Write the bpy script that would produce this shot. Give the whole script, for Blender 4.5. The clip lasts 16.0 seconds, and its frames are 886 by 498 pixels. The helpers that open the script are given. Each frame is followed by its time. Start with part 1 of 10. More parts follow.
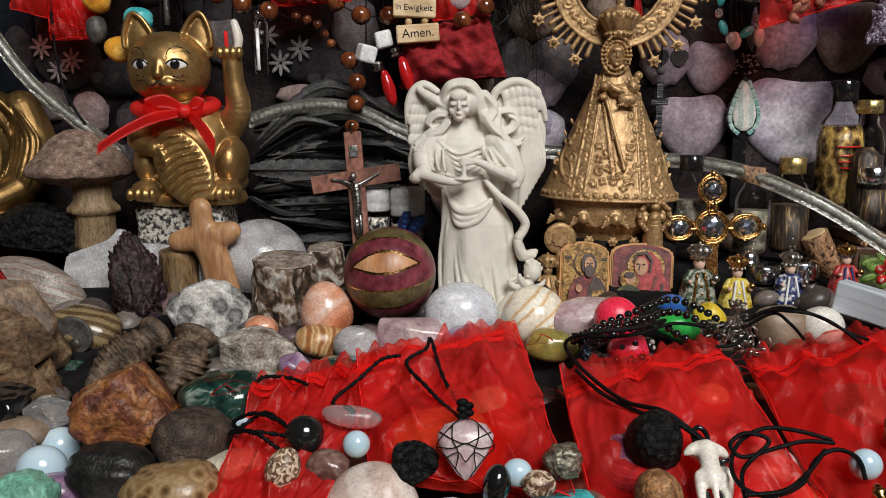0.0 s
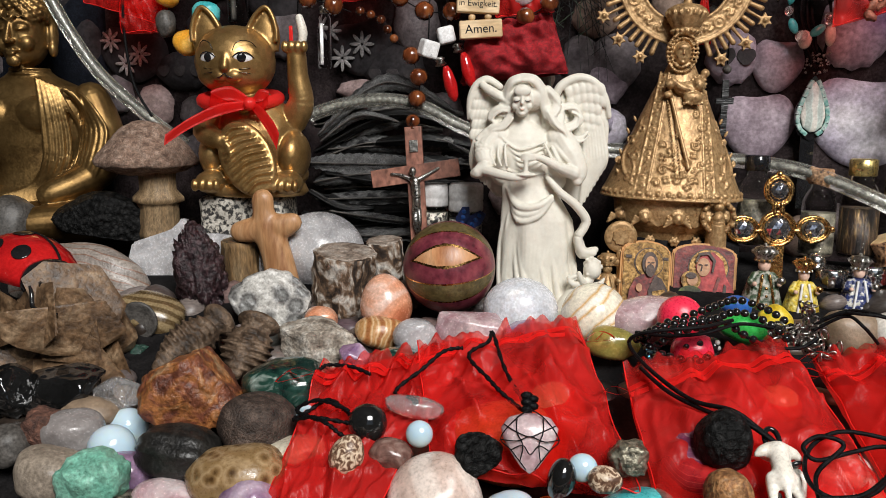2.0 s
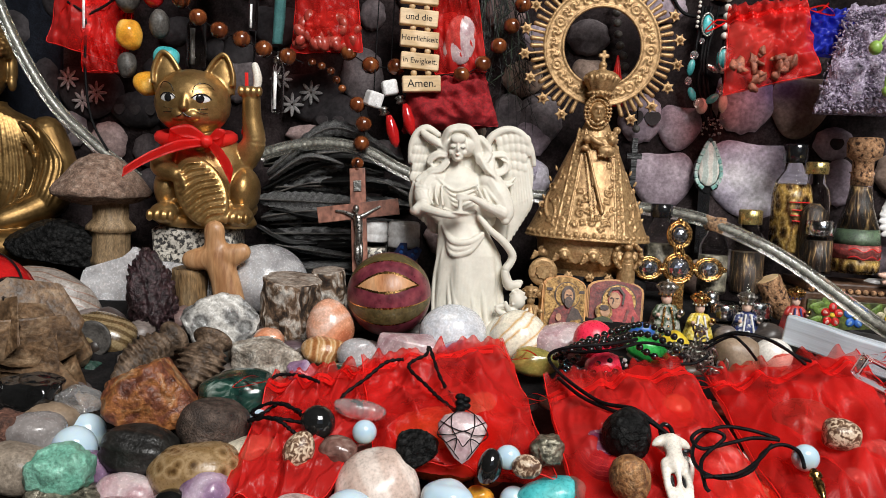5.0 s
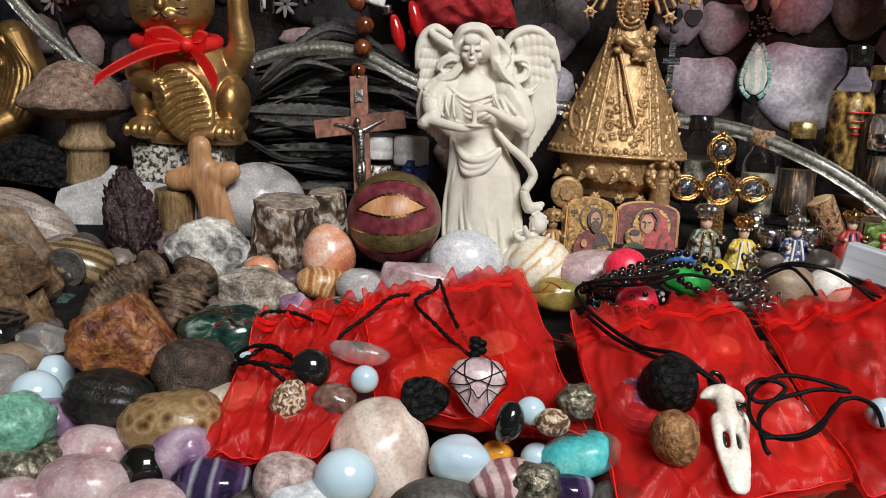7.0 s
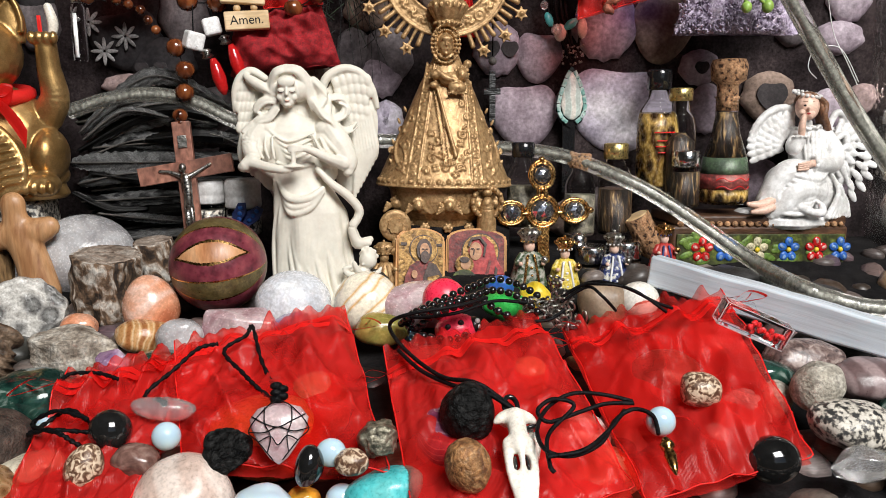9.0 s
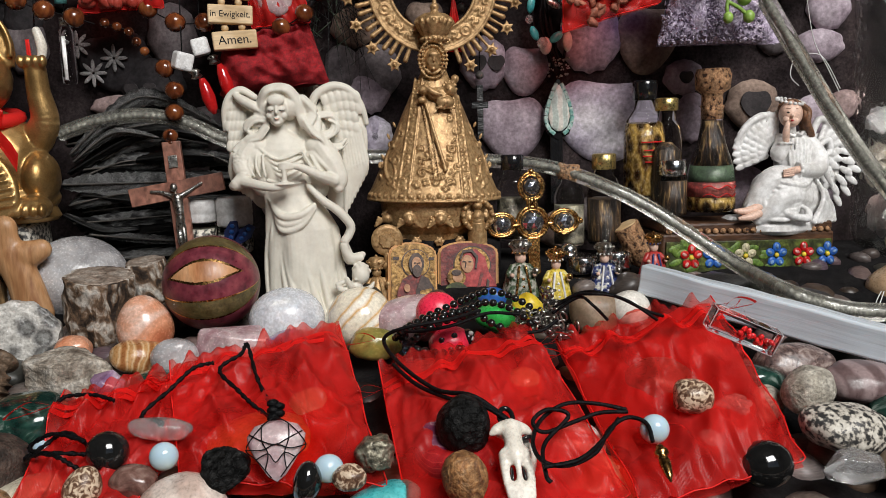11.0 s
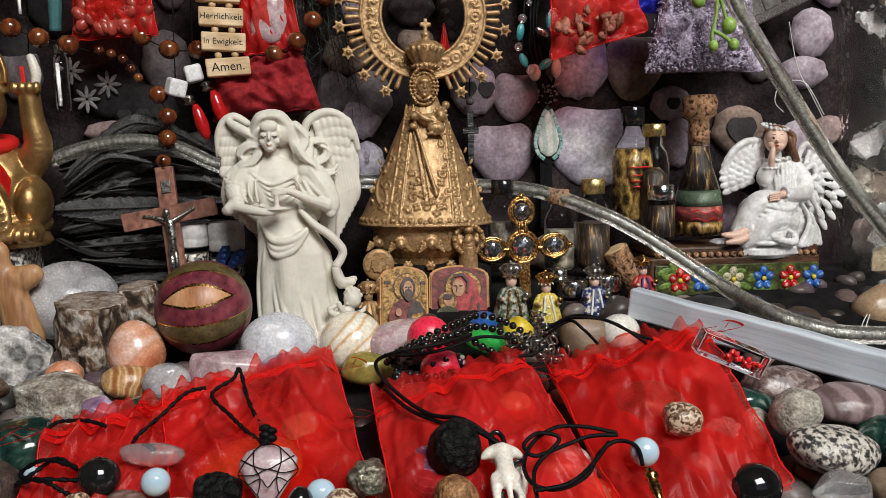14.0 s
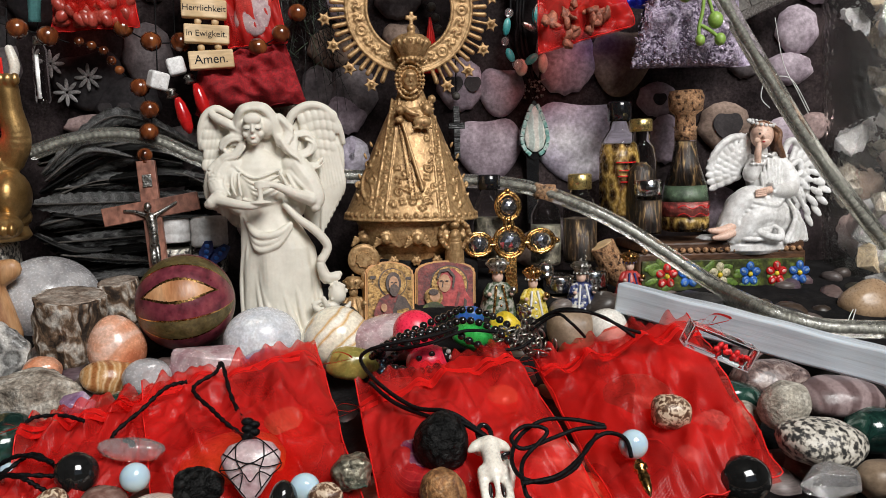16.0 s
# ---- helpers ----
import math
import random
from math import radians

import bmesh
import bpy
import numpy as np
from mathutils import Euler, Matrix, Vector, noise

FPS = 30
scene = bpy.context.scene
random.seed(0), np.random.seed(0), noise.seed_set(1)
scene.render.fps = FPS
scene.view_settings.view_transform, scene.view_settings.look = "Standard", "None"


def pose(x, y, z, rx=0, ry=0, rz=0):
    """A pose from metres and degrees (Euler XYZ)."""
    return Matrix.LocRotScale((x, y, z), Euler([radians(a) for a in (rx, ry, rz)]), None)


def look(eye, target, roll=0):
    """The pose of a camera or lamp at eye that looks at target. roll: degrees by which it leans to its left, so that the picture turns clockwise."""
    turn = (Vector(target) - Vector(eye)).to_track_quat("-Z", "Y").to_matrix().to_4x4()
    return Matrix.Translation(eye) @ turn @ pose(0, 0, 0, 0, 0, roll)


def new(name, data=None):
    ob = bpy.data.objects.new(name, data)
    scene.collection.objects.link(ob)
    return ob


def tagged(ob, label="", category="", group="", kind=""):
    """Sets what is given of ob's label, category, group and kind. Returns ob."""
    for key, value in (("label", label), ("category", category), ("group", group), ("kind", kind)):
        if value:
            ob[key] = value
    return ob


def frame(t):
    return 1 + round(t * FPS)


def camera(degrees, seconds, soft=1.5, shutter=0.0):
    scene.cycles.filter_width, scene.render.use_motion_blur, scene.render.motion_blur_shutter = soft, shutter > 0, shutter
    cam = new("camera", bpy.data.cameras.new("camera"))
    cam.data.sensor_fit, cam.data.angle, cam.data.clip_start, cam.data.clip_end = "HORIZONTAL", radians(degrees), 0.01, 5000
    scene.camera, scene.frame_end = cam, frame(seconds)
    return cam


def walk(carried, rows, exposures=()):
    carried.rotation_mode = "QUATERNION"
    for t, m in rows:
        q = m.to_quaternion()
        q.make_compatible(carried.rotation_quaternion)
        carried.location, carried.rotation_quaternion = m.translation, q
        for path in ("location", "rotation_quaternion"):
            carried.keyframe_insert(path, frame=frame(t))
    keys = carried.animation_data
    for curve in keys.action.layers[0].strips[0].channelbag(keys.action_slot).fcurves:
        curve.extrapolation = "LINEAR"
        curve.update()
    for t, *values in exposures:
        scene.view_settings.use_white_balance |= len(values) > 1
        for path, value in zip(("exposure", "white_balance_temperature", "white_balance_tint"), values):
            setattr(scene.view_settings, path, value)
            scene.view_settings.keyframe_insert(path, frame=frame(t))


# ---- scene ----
cam = camera(59.12, 16.0, 0.9)
# seconds, x, y, z, yaw, pitch, roll
PATH = [
    (0, 0.0101, -0.0132, 0.0009, 1.06, -9.79, -0.27),
    (0.5, 0.0077, -0.0177, 0.0024, 1.87, -9.89, -0.29),
    (1, 0.0009, -0.0158, -0.0037, 2.76, -10.07, -0.14),
    (1.5, 0.0049, -0.0188, -0.0051, 3.70, -9.92, 0.06),
    (2, -0.0009, -0.0145, -0.0037, 4.18, -9.63, 0.54),
    (2.5, -0.0062, -0.0122, -0.0049, 4.22, -8.30, 1.46),
    (3, -0.0171, -0.0153, 0.0022, 3.27, -5.59, 2.46),
    (3.2, -0.0199, -0.0136, 0.0102, 2.60, -4.32, 2.60),
    (5.3, -0.0008, -0.0703, -0.0156, -1.40, -5.92, 2.66),
    (5.5, 0.0087, -0.0583, -0.0146, -1.46, -7.29, 2.67),
    (6, 0.0117, -0.0297, -0.0189, -1.19, -9.58, 2.58),
    (6.5, 0.0009, -0.0135, -0.0200, -0.93, -11.08, 2.63),
    (7, -0.0066, -0.0084, -0.0196, -0.65, -11.32, 2.48),
    (7.5, -0.0065, -0.0097, -0.0191, -0.49, -11.18, 2.10),
    (8, 0.0034, -0.0136, -0.0177, -1.23, -10.59, 1.42),
    (8.5, 0.0131, -0.0126, -0.0157, -4.19, -9.85, 0.61),
    (9, 0.0396, -0.0150, -0.0112, -7.74, -9.40, -0.46),
    (9.2, 0.0456, -0.0169, -0.0116, -8.60, -9.47, -0.79),
    (11.5, 0.0356, -0.0183, -0.0092, -8.27, -8.38, -1.85),
    (12, 0.0335, -0.0129, -0.0092, -8.05, -8.27, -1.76),
    (12.5, 0.0349, -0.0111, -0.0104, -8.15, -7.84, -1.66),
    (13, 0.0362, -0.0160, -0.0092, -8.44, -7.53, -1.69),
    (13.5, 0.0414, -0.0238, -0.0072, -8.93, -7.14, -1.68),
    (14, 0.0380, -0.0221, -0.0079, -9.14, -6.92, -1.70),
    (14.5, 0.0370, -0.0182, -0.0091, -9.29, -6.73, -1.65),
    (15, 0.0354, -0.0203, -0.0099, -9.46, -6.39, -1.57),
    (15.5, 0.0363, -0.0194, -0.0107, -9.80, -6.48, -1.58),
    (16, 0.0381, -0.0178, -0.0140, -10.23, -6.70, -1.54),
]
walk(cam, [(t, pose(x, y, z, 90 + pitch, 0, yaw) @ pose(0, 0, 0, 0, 0, roll)) for t, x, y, z, yaw, pitch, roll in PATH],
     [(0, -0.12), (1.5, 0.14), (2.2, 0.26), (3, 0.33), (5.5, 0.24), (6.5, 0.18), (7.5, 0.06), (9, 0.4), (9.6, 0.35), (11.5, -0.1), (12.5, -0.1), (14, -0.06), (16, 0.04)])

# ---- world and light ----
world = bpy.data.worlds.new("world")
scene.world = world
world.use_nodes = True
wn = world.node_tree.nodes
sky = wn.new("ShaderNodeTexSky")
sky.sky_type, sky.sun_disc, sky.sun_elevation, sky.sun_rotation = "NISHITA", False, radians(40), radians(200)
world.node_tree.links.new(sky.outputs["Color"], wn["Background"].inputs["Color"])
wn["Background"].inputs["Strength"].default_value = 0.04


def window_lamp(name, eye, target, w, h, watts, color=(1, 1, 1)):
    la = bpy.data.lights.new(name, "AREA")
    la.shape, la.size, la.size_y, la.energy, la.color = "RECTANGLE", w, h, watts, color
    ob = new(name, la)
    ob.matrix_world = look(eye, target)
    return ob


window_lamp("window_light", (0.52, -0.98, 1.15), (0.16, 0.5, -0.08), 0.9, 0.75, 44, (1.0, 0.985, 0.96))


# ---- materials ----
def material(name, rough=0.5, metal=0.0, **more):
    m = bpy.data.materials.new(name)
    m.use_nodes = True
    b = m.node_tree.nodes["Principled BSDF"]
    b.inputs["Roughness"].default_value = rough
    b.inputs["Metallic"].default_value = metal
    for k, v in more.items():
        b.inputs[k.replace("_", " ")].default_value = v
    return m, m.node_tree.nodes, m.node_tree.links, b


def coords(n, l):
    """Object coordinates, shifted from object to object."""
    tc, oi, add, mul = n.new("ShaderNodeTexCoord"), n.new("ShaderNodeObjectInfo"), n.new("ShaderNodeVectorMath"), n.new("ShaderNodeMath")
    mul.operation = "MULTIPLY"
    mul.inputs[1].default_value = 3.7
    l.new(oi.outputs["Random"], mul.inputs[0])
    l.new(tc.outputs["Object"], add.inputs[0])
    l.new(mul.outputs[0], add.inputs[1])
    return add.outputs[0]


def ramp(n, l, src, stops):
    r = n.new("ShaderNodeValToRGB")
    e = r.color_ramp.elements
    while len(e) < len(stops):
        e.new(0.5)
    for el, (p, c) in zip(e, stops):
        el.position, el.color = p, (*c, 1)
    l.new(src, r.inputs[0])
    return r.outputs[0]


def stoned(name, cols, scale=60, rough=0.4, bump=0.3, kind="noise", fine=500, sss=0.0, clear=0.0, coat=0.0, metal=0.0, lo=0.3, hi=0.7, dist=0.0, stretch=(1, 1, 1), grain=None):
    """A mineral or other natural surface: large marks in the colours cols, fine grain over them, and relief."""
    m, n, l, b = material(name, rough, metal, Coat_Weight=coat, Coat_Roughness=0.08, Transmission_Weight=clear, Subsurface_Weight=sss)
    if sss:
        b.inputs["Subsurface Radius"].default_value = (0.01, 0.008, 0.007)
        b.inputs["Subsurface Scale"].default_value = 0.4
    co = coords(n, l)
    mp = n.new("ShaderNodeMapping")
    mp.inputs["Scale"].default_value = stretch
    l.new(co, mp.inputs[0])
    co = mp.outputs[0]
    if kind == "wave":
        t = n.new("ShaderNodeTexWave")
        t.inputs["Scale"].default_value, t.inputs["Distortion"].default_value, t.inputs["Detail"].default_value = scale, dist or 6, 3
        t.inputs["Detail Scale"].default_value = 0.8
    elif kind == "ring":
        t = n.new("ShaderNodeTexWave")
        t.wave_type = "RINGS"
        t.inputs["Scale"].default_value, t.inputs["Distortion"].default_value = scale, dist or 3
    elif kind == "cell":
        t = n.new("ShaderNodeTexVoronoi")
        t.inputs["Scale"].default_value = scale
    else:
        t = n.new("ShaderNodeTexNoise")
        t.inputs["Scale"].default_value, t.inputs["Detail"].default_value, t.inputs["Distortion"].default_value = scale, 6, dist
    l.new(co, t.inputs["Vector"])
    src = t.outputs["Distance"] if kind == "cell" else t.outputs["Fac"]
    k = len(cols)
    big = ramp(n, l, src, [(lo + (hi - lo) * i / max(1, k - 1), c) for i, c in enumerate(cols)])
    f = n.new("ShaderNodeTexNoise")
    f.inputs["Scale"].default_value, f.inputs["Detail"].default_value = fine * 1.3, 6
    l.new(co, f.inputs["Vector"])
    low = grain or (0.44 if rough > 0.45 else 0.6 if bump > 0.25 else 0.86)
    grain = ramp(n, l, f.outputs["Fac"], [(0.3, (low, low * 0.99, low * 0.98)), (0.7, (1.14, 1.14, 1.14) if low < 0.9 else (1.03, 1.03, 1.03))])
    mx = n.new("ShaderNodeMix")
    mx.data_type, mx.blend_type = "RGBA", "MULTIPLY"
    mx.inputs["Factor"].default_value = 1
    l.new(big, mx.inputs["A"])
    l.new(grain, mx.inputs["B"])
    mo = n.new("ShaderNodeTexNoise")
    mo.inputs["Scale"].default_value, mo.inputs["Detail"].default_value, mo.inputs["Roughness"].default_value = fine * 0.3, 8, 0.72
    l.new(co, mo.inputs["Vector"])
    lo2 = 1 - (1 - low) * 0.8
    mm2 = n.new("ShaderNodeMix")
    mm2.data_type, mm2.blend_type = "RGBA", "MULTIPLY"
    mm2.inputs["Factor"].default_value = 1
    l.new(mx.outputs["Result"], mm2.inputs["A"])
    l.new(ramp(n, l, mo.outputs["Fac"], [(0.36, (lo2, lo2 * 0.99, lo2 * 0.98)), (0.62, (2.06 - lo2 if lo2 > 0.9 else 1.16,) * 3)]), mm2.inputs["B"])
    l.new(mm2.outputs["Result"], b.inputs["Base Color"])
    if bump:
        ad = n.new("ShaderNodeMath")
        ad.operation = "ADD"
        l.new(src, ad.inputs[0])
        l.new(f.outputs["Fac"], ad.inputs[1])
        bu = n.new("ShaderNodeBump")
        bu.inputs["Strength"].default_value, bu.inputs["Distance"].default_value = bump, 0.001
        l.new(ad.outputs[0], bu.inputs["Height"])
        l.new(bu.outputs[0], b.inputs["Normal"])
    rr = ramp(n, l, f.outputs["Fac"], [(0.3, (max(0.02, rough - 0.08),) * 3), (0.7, (min(1, rough + 0.1),) * 3)])
    l.new(rr, b.inputs["Roughness"])
    return m


def glass(name, color=(1, 1, 1), rough=0.02, ior=1.45):
    m, n, l, b = material(name, rough, 0, Transmission_Weight=1.0, IOR=ior)
    b.inputs["Base Color"].default_value = (*color, 1)
    return m


def gauze(name, color, through_color, clear=0.45):
    """Thin woven see-through cloth."""
    m, n, l, b = material(name, 0.3, 0, Specular_IOR_Level=0.55)
    b.inputs["Base Color"].default_value = (*color, 1)
    tl, tr, m1, m2 = n.new("ShaderNodeBsdfTranslucent"), n.new("ShaderNodeBsdfTransparent"), n.new("ShaderNodeMixShader"), n.new("ShaderNodeMixShader")
    tl.inputs[0].default_value, tr.inputs[0].default_value = (*color, 1), (*through_color, 1)
    no = n.new("ShaderNodeTexNoise")
    no.inputs["Scale"].default_value, no.inputs["Detail"].default_value, no.inputs["Distortion"].default_value = 13, 4, 0.8
    co = coords(n, l)
    l.new(co, no.inputs["Vector"])
    fac = ramp(n, l, no.outputs["Fac"], [(0.36, (max(0, clear - 0.16),) * 3), (0.64, (min(0.92, clear + 0.16),) * 3)])
    w = n.new("ShaderNodeTexWave")
    w.inputs["Scale"].default_value, w.inputs["Distortion"].default_value = 700, 1.5
    l.new(co, w.inputs["Vector"])
    bu = n.new("ShaderNodeBump")
    bu.inputs["Strength"].default_value, bu.inputs["Distance"].default_value = 0.25, 0.0004
    l.new(w.outputs["Fac"], bu.inputs["Height"])
    l.new(bu.outputs[0], b.inputs["Normal"])
    m1.inputs[0].default_value = 0.3
    l.new(b.outputs[0], m1.inputs[1])
    l.new(tl.outputs[0], m1.inputs[2])
    l.new(fac, m2.inputs[0])
    l.new(m1.outputs[0], m2.inputs[1])
    l.new(tr.outputs[0], m2.inputs[2])
    l.new(m2.outputs[0], n["Material Output"].inputs["Surface"])
    return m


GOLD = stoned("aged_gold_paint", [(0.16, 0.085, 0.028), (0.38, 0.23, 0.085), (0.5, 0.32, 0.135)], 50, 0.36, 0.06, fine=900, metal=0.8, lo=0.2, grain=0.88)
GOLD_RAW = stoned("matt_gold_plaster", [(0.16, 0.085, 0.035), (0.4, 0.245, 0.11), (0.54, 0.36, 0.18)], 200, 0.46, 0.2, fine=500, metal=0.45, lo=0.25, dist=1.5, grain=0.8)
DARKGOLD = stoned("dark_old_gold", [(0.09, 0.048, 0.016), (0.24, 0.145, 0.052), (0.34, 0.215, 0.085)], 40, 0.4, 0.05, metal=0.85, grain=0.9)
BRASS = stoned("polished_gold_metal", [(0.42, 0.22, 0.07), (0.62, 0.37, 0.14)], 120, 0.24, 0.1, metal=1.0)
SILVER = stoned("tarnished_silver", [(0.25, 0.24, 0.22), (0.7, 0.68, 0.64)], 250, 0.3, 0.3, metal=1.0)
CHROME = stoned("polished_steel", [(0.7, 0.7, 0.7), (0.85, 0.85, 0.85)], 60, 0.15, 0.03, metal=1.0)
IVORY = stoned("ivory_alabaster", [(0.66, 0.63, 0.55), (0.7, 0.67, 0.59)], 40, 0.55, 0.02, fine=300, sss=0.1, grain=0.97)
WHITE = stoned("white_plaster", [(0.62, 0.61, 0.6), (0.74, 0.74, 0.74)], 90, 0.42, 0.05, fine=300)
BLACK = stoned("polished_black_stone", [(0.004, 0.004, 0.004), (0.012, 0.012, 0.012)], 40, 0.06, 0.0, coat=0.6)
LAVA = stoned("porous_black_lava", [(0.035, 0.034, 0.033), (0.016, 0.016, 0.016), (0.003, 0.003, 0.003)], 330, 0.5, 1.0, "cell", fine=800, lo=0.05, hi=0.75)
CORD = stoned("waxed_black_cord", [(0.003, 0.003, 0.004), (0.012, 0.012, 0.013)], 900, 0.5, 0.5)
REDCLOTH = gauze("red_organza", (1.0, 0.045, 0.04), (1.0, 0.5, 0.45), 0.66)
REDRIB = gauze("red_ribbon", (1.0, 0.04, 0.035), (1.0, 0.25, 0.2), 0.16)
REDFELT = stoned("red_cloth", [(0.32, 0.006, 0.012), (0.5, 0.012, 0.02)], 200, 0.8, 0.5, fine=1500)
BLUECLOTH = gauze("blue_organza", (0.03, 0.05, 0.6), (0.3, 0.35, 1.0), 0.4)
# near-black colour that stands in for the shade between and under things
DARKBED = stoned("gap_shade_bed", [(0.006, 0.006, 0.007), (0.02, 0.018, 0.018)], 60, 0.9, 0.4)
CLEAR = glass("clear_glass", ior=1.16)
QUARTZ = stoned("clear_quartz", [(0.9, 0.89, 0.9), (0.97, 0.97, 0.97)], 60, 0.08, 0.2, clear=0.88)
ROSEQ = stoned("rose_quartz", [(0.4, 0.22, 0.25), (0.58, 0.43, 0.45), (0.7, 0.6, 0.6)], 75, 0.2, 0.15, sss=0.3, clear=0.2, dist=1)
PALEQ = stoned("milky_quartz", [(0.32, 0.31, 0.32), (0.5, 0.49, 0.5), (0.66, 0.65, 0.66)], 45, 0.22, 0.1, sss=0.3, clear=0.15, dist=1)
AMETHYST = stoned("amethyst", [(0.16, 0.08, 0.2), (0.4, 0.26, 0.4), (0.62, 0.5, 0.6)], 50, 0.18, 0.12, clear=0.3, sss=0.2, dist=1)
OPALITE, on, ol, ob_ = material("opalite_glass", 0.06, 0, Subsurface_Weight=0.35, Coat_Weight=0.4)
ob_.inputs["Subsurface Radius"].default_value = (0.006, 0.008, 0.012)
# bluish glow above and amber below are put into the colour by height
otc, oxyz, omr = on.new("ShaderNodeTexCoord"), on.new("ShaderNodeSeparateXYZ"), on.new("ShaderNodeMapRange")
omr.inputs["From Min"].default_value, omr.inputs["From Max"].default_value = -0.013, 0.011
ol.new(otc.outputs["Object"], oxyz.inputs[0])
ol.new(oxyz.outputs["Z"], omr.inputs["Value"])
ol.new(ramp(on, ol, omr.outputs[0], [(0.0, (0.74, 0.62, 0.34)), (0.28, (0.56, 0.66, 0.6)), (0.6, (0.46, 0.62, 0.72)), (1.0, (0.6, 0.74, 0.82))]), ob_.inputs["Base Color"])
MOSS = stoned("moss_agate", [(0.003, 0.01, 0.009), (0.008, 0.03, 0.024), (0.02, 0.06, 0.045), (0.34, 0.42, 0.38)], 75, 0.12, 0.05, coat=0.4, lo=0.34, hi=0.72, dist=1.2)
ORANGEROCK = stoned("rough_orange_calcite", [(0.07, 0.02, 0.014), (0.22, 0.07, 0.035), (0.4, 0.15, 0.045), (0.5, 0.3, 0.16)], 95, 0.42, 1.0, fine=380, dist=0.8, lo=0.3, hi=0.72, grain=0.5)
IRON = stoned("brown_iron_concretion", [(0.022, 0.014, 0.01), (0.07, 0.045, 0.034), (0.13, 0.09, 0.07)], 170, 0.7, 1.0, fine=700)
DARKSTONE = stoned("dark_ribbed_stone", [(0.006, 0.006, 0.006), (0.026, 0.024, 0.021)], 120, 0.38, 0.4)
FOSSIL = stoned("brown_fossil_coral", [(0.07, 0.035, 0.012), (0.2, 0.12, 0.05), (0.34, 0.23, 0.12), (0.24, 0.15, 0.065)], 150, 0.3, 0.15, "cell", coat=0.2, lo=0.1, hi=0.7)
TRILO = stoned("brown_fossil", [(0.03, 0.018, 0.01), (0.12, 0.075, 0.045), (0.26, 0.18, 0.12)], 140, 0.6, 0.8)
GREYAG = stoned("grey_agate", [(0.3, 0.3, 0.29), (0.22, 0.22, 0.21), (0.14, 0.135, 0.13), (0.4, 0.39, 0.37), (0.62, 0.6, 0.56)], 85, 0.3, 0.3, "cell", lo=0.12, hi=0.62)
LIMESTONE = stoned("rough_pale_matrix", [(0.16, 0.12, 0.09), (0.44, 0.38, 0.31), (0.68, 0.64, 0.57)], 130, 0.8, 1.0, fine=500)
PEACH = stoned("peach_agate", [(0.46, 0.15, 0.075), (0.62, 0.27, 0.15), (0.68, 0.36, 0.24), (0.74, 0.56, 0.48)], 28, 0.22, 0.03, sss=0.15, coat=0.3, dist=1.5, lo=0.34, hi=0.68)
ONYX = stoned("banded_onyx", [(0.82, 0.76, 0.62), (0.78, 0.72, 0.6), (0.62, 0.38, 0.14), (0.84, 0.8, 0.7)], 22, 0.18, 0.0, "wave", sss=0.15, coat=0.3, dist=5, lo=0.1, hi=0.95)
WHITEBALL = stoned("white_calcite", [(0.44, 0.46, 0.5), (0.6, 0.62, 0.66), (0.66, 0.68, 0.71), (0.86, 0.87, 0.88)], 70, 0.25, 0.05, sss=0.3, dist=1, lo=0.3, hi=0.74)
STRIPESHELL = stoned("striped_brown_shell", [(0.3, 0.12, 0.04), (0.5, 0.28, 0.12), (0.62, 0.44, 0.26), (0.46, 0.25, 0.1)], 45, 0.3, 0.2, "wave", dist=7, lo=0.1, hi=0.9)
SPECKLE = stoned("speckled_brown_stone", [(0.09, 0.045, 0.028), (0.22, 0.13, 0.08), (0.62, 0.49, 0.36)], 330, 0.35, 0.2, lo=0.4, hi=0.56, dist=1.2)
DALM = stoned("black_speckled_granite", [(0.025, 0.025, 0.025), (0.12, 0.11, 0.1), (0.42, 0.39, 0.33), (0.56, 0.53, 0.47)], 400, 0.45, 0.2, lo=0.4, hi=0.56)
GREYST = stoned("grey_pebble", [(0.06, 0.055, 0.05), (0.17, 0.155, 0.14)], 60, 0.5, 0.2)
BROWNST = stoned("brown_pebble", [(0.13, 0.09, 0.06), (0.3, 0.22, 0.15)], 60, 0.45, 0.2)
MAUVEST = stoned("mauve_banded_pebble", [(0.13, 0.085, 0.085), (0.2, 0.14, 0.14), (0.27, 0.2, 0.2)], 26, 0.35, 0.1, "wave", dist=4)
GREENFL = stoned("green_fluorite", [(0.14, 0.42, 0.31), (0.36, 0.66, 0.52)], 60, 0.35, 0.5, sss=0.2)
TURQ = stoned("turquoise_stone", [(0.02, 0.3, 0.33), (0.08, 0.5, 0.52), (0.2, 0.6, 0.58)], 80, 0.3, 0.1)
AMBER = stoned("honey_amber", [(0.5, 0.18, 0.02), (0.8, 0.38, 0.04), (0.85, 0.5, 0.12)], 70, 0.15, 0.0, sss=0.3, coat=0.5)
RHODO = stoned("banded_pink_stone", [(0.26, 0.12, 0.13), (0.48, 0.3, 0.31), (0.6, 0.46, 0.45)], 50, 0.3, 0.1, "wave", dist=4)
PYRITE = stoned("pyrite_stone", [(0.04, 0.04, 0.035), (0.25, 0.23, 0.17), (0.5, 0.46, 0.36)], 300, 0.35, 0.8, metal=0.6)
DARKCRYST = stoned("dark_red_crystal_crust", [(0.006, 0.003, 0.004), (0.03, 0.013, 0.016), (0.11, 0.06, 0.065)], 300, 0.35, 1.0, fine=700)
LEAFROCK = stoned("layered_tan_rock", [(0.06, 0.03, 0.013), (0.2, 0.115, 0.058), (0.4, 0.27, 0.16)], 55, 0.5, 0.7, fine=300, dist=1.5)
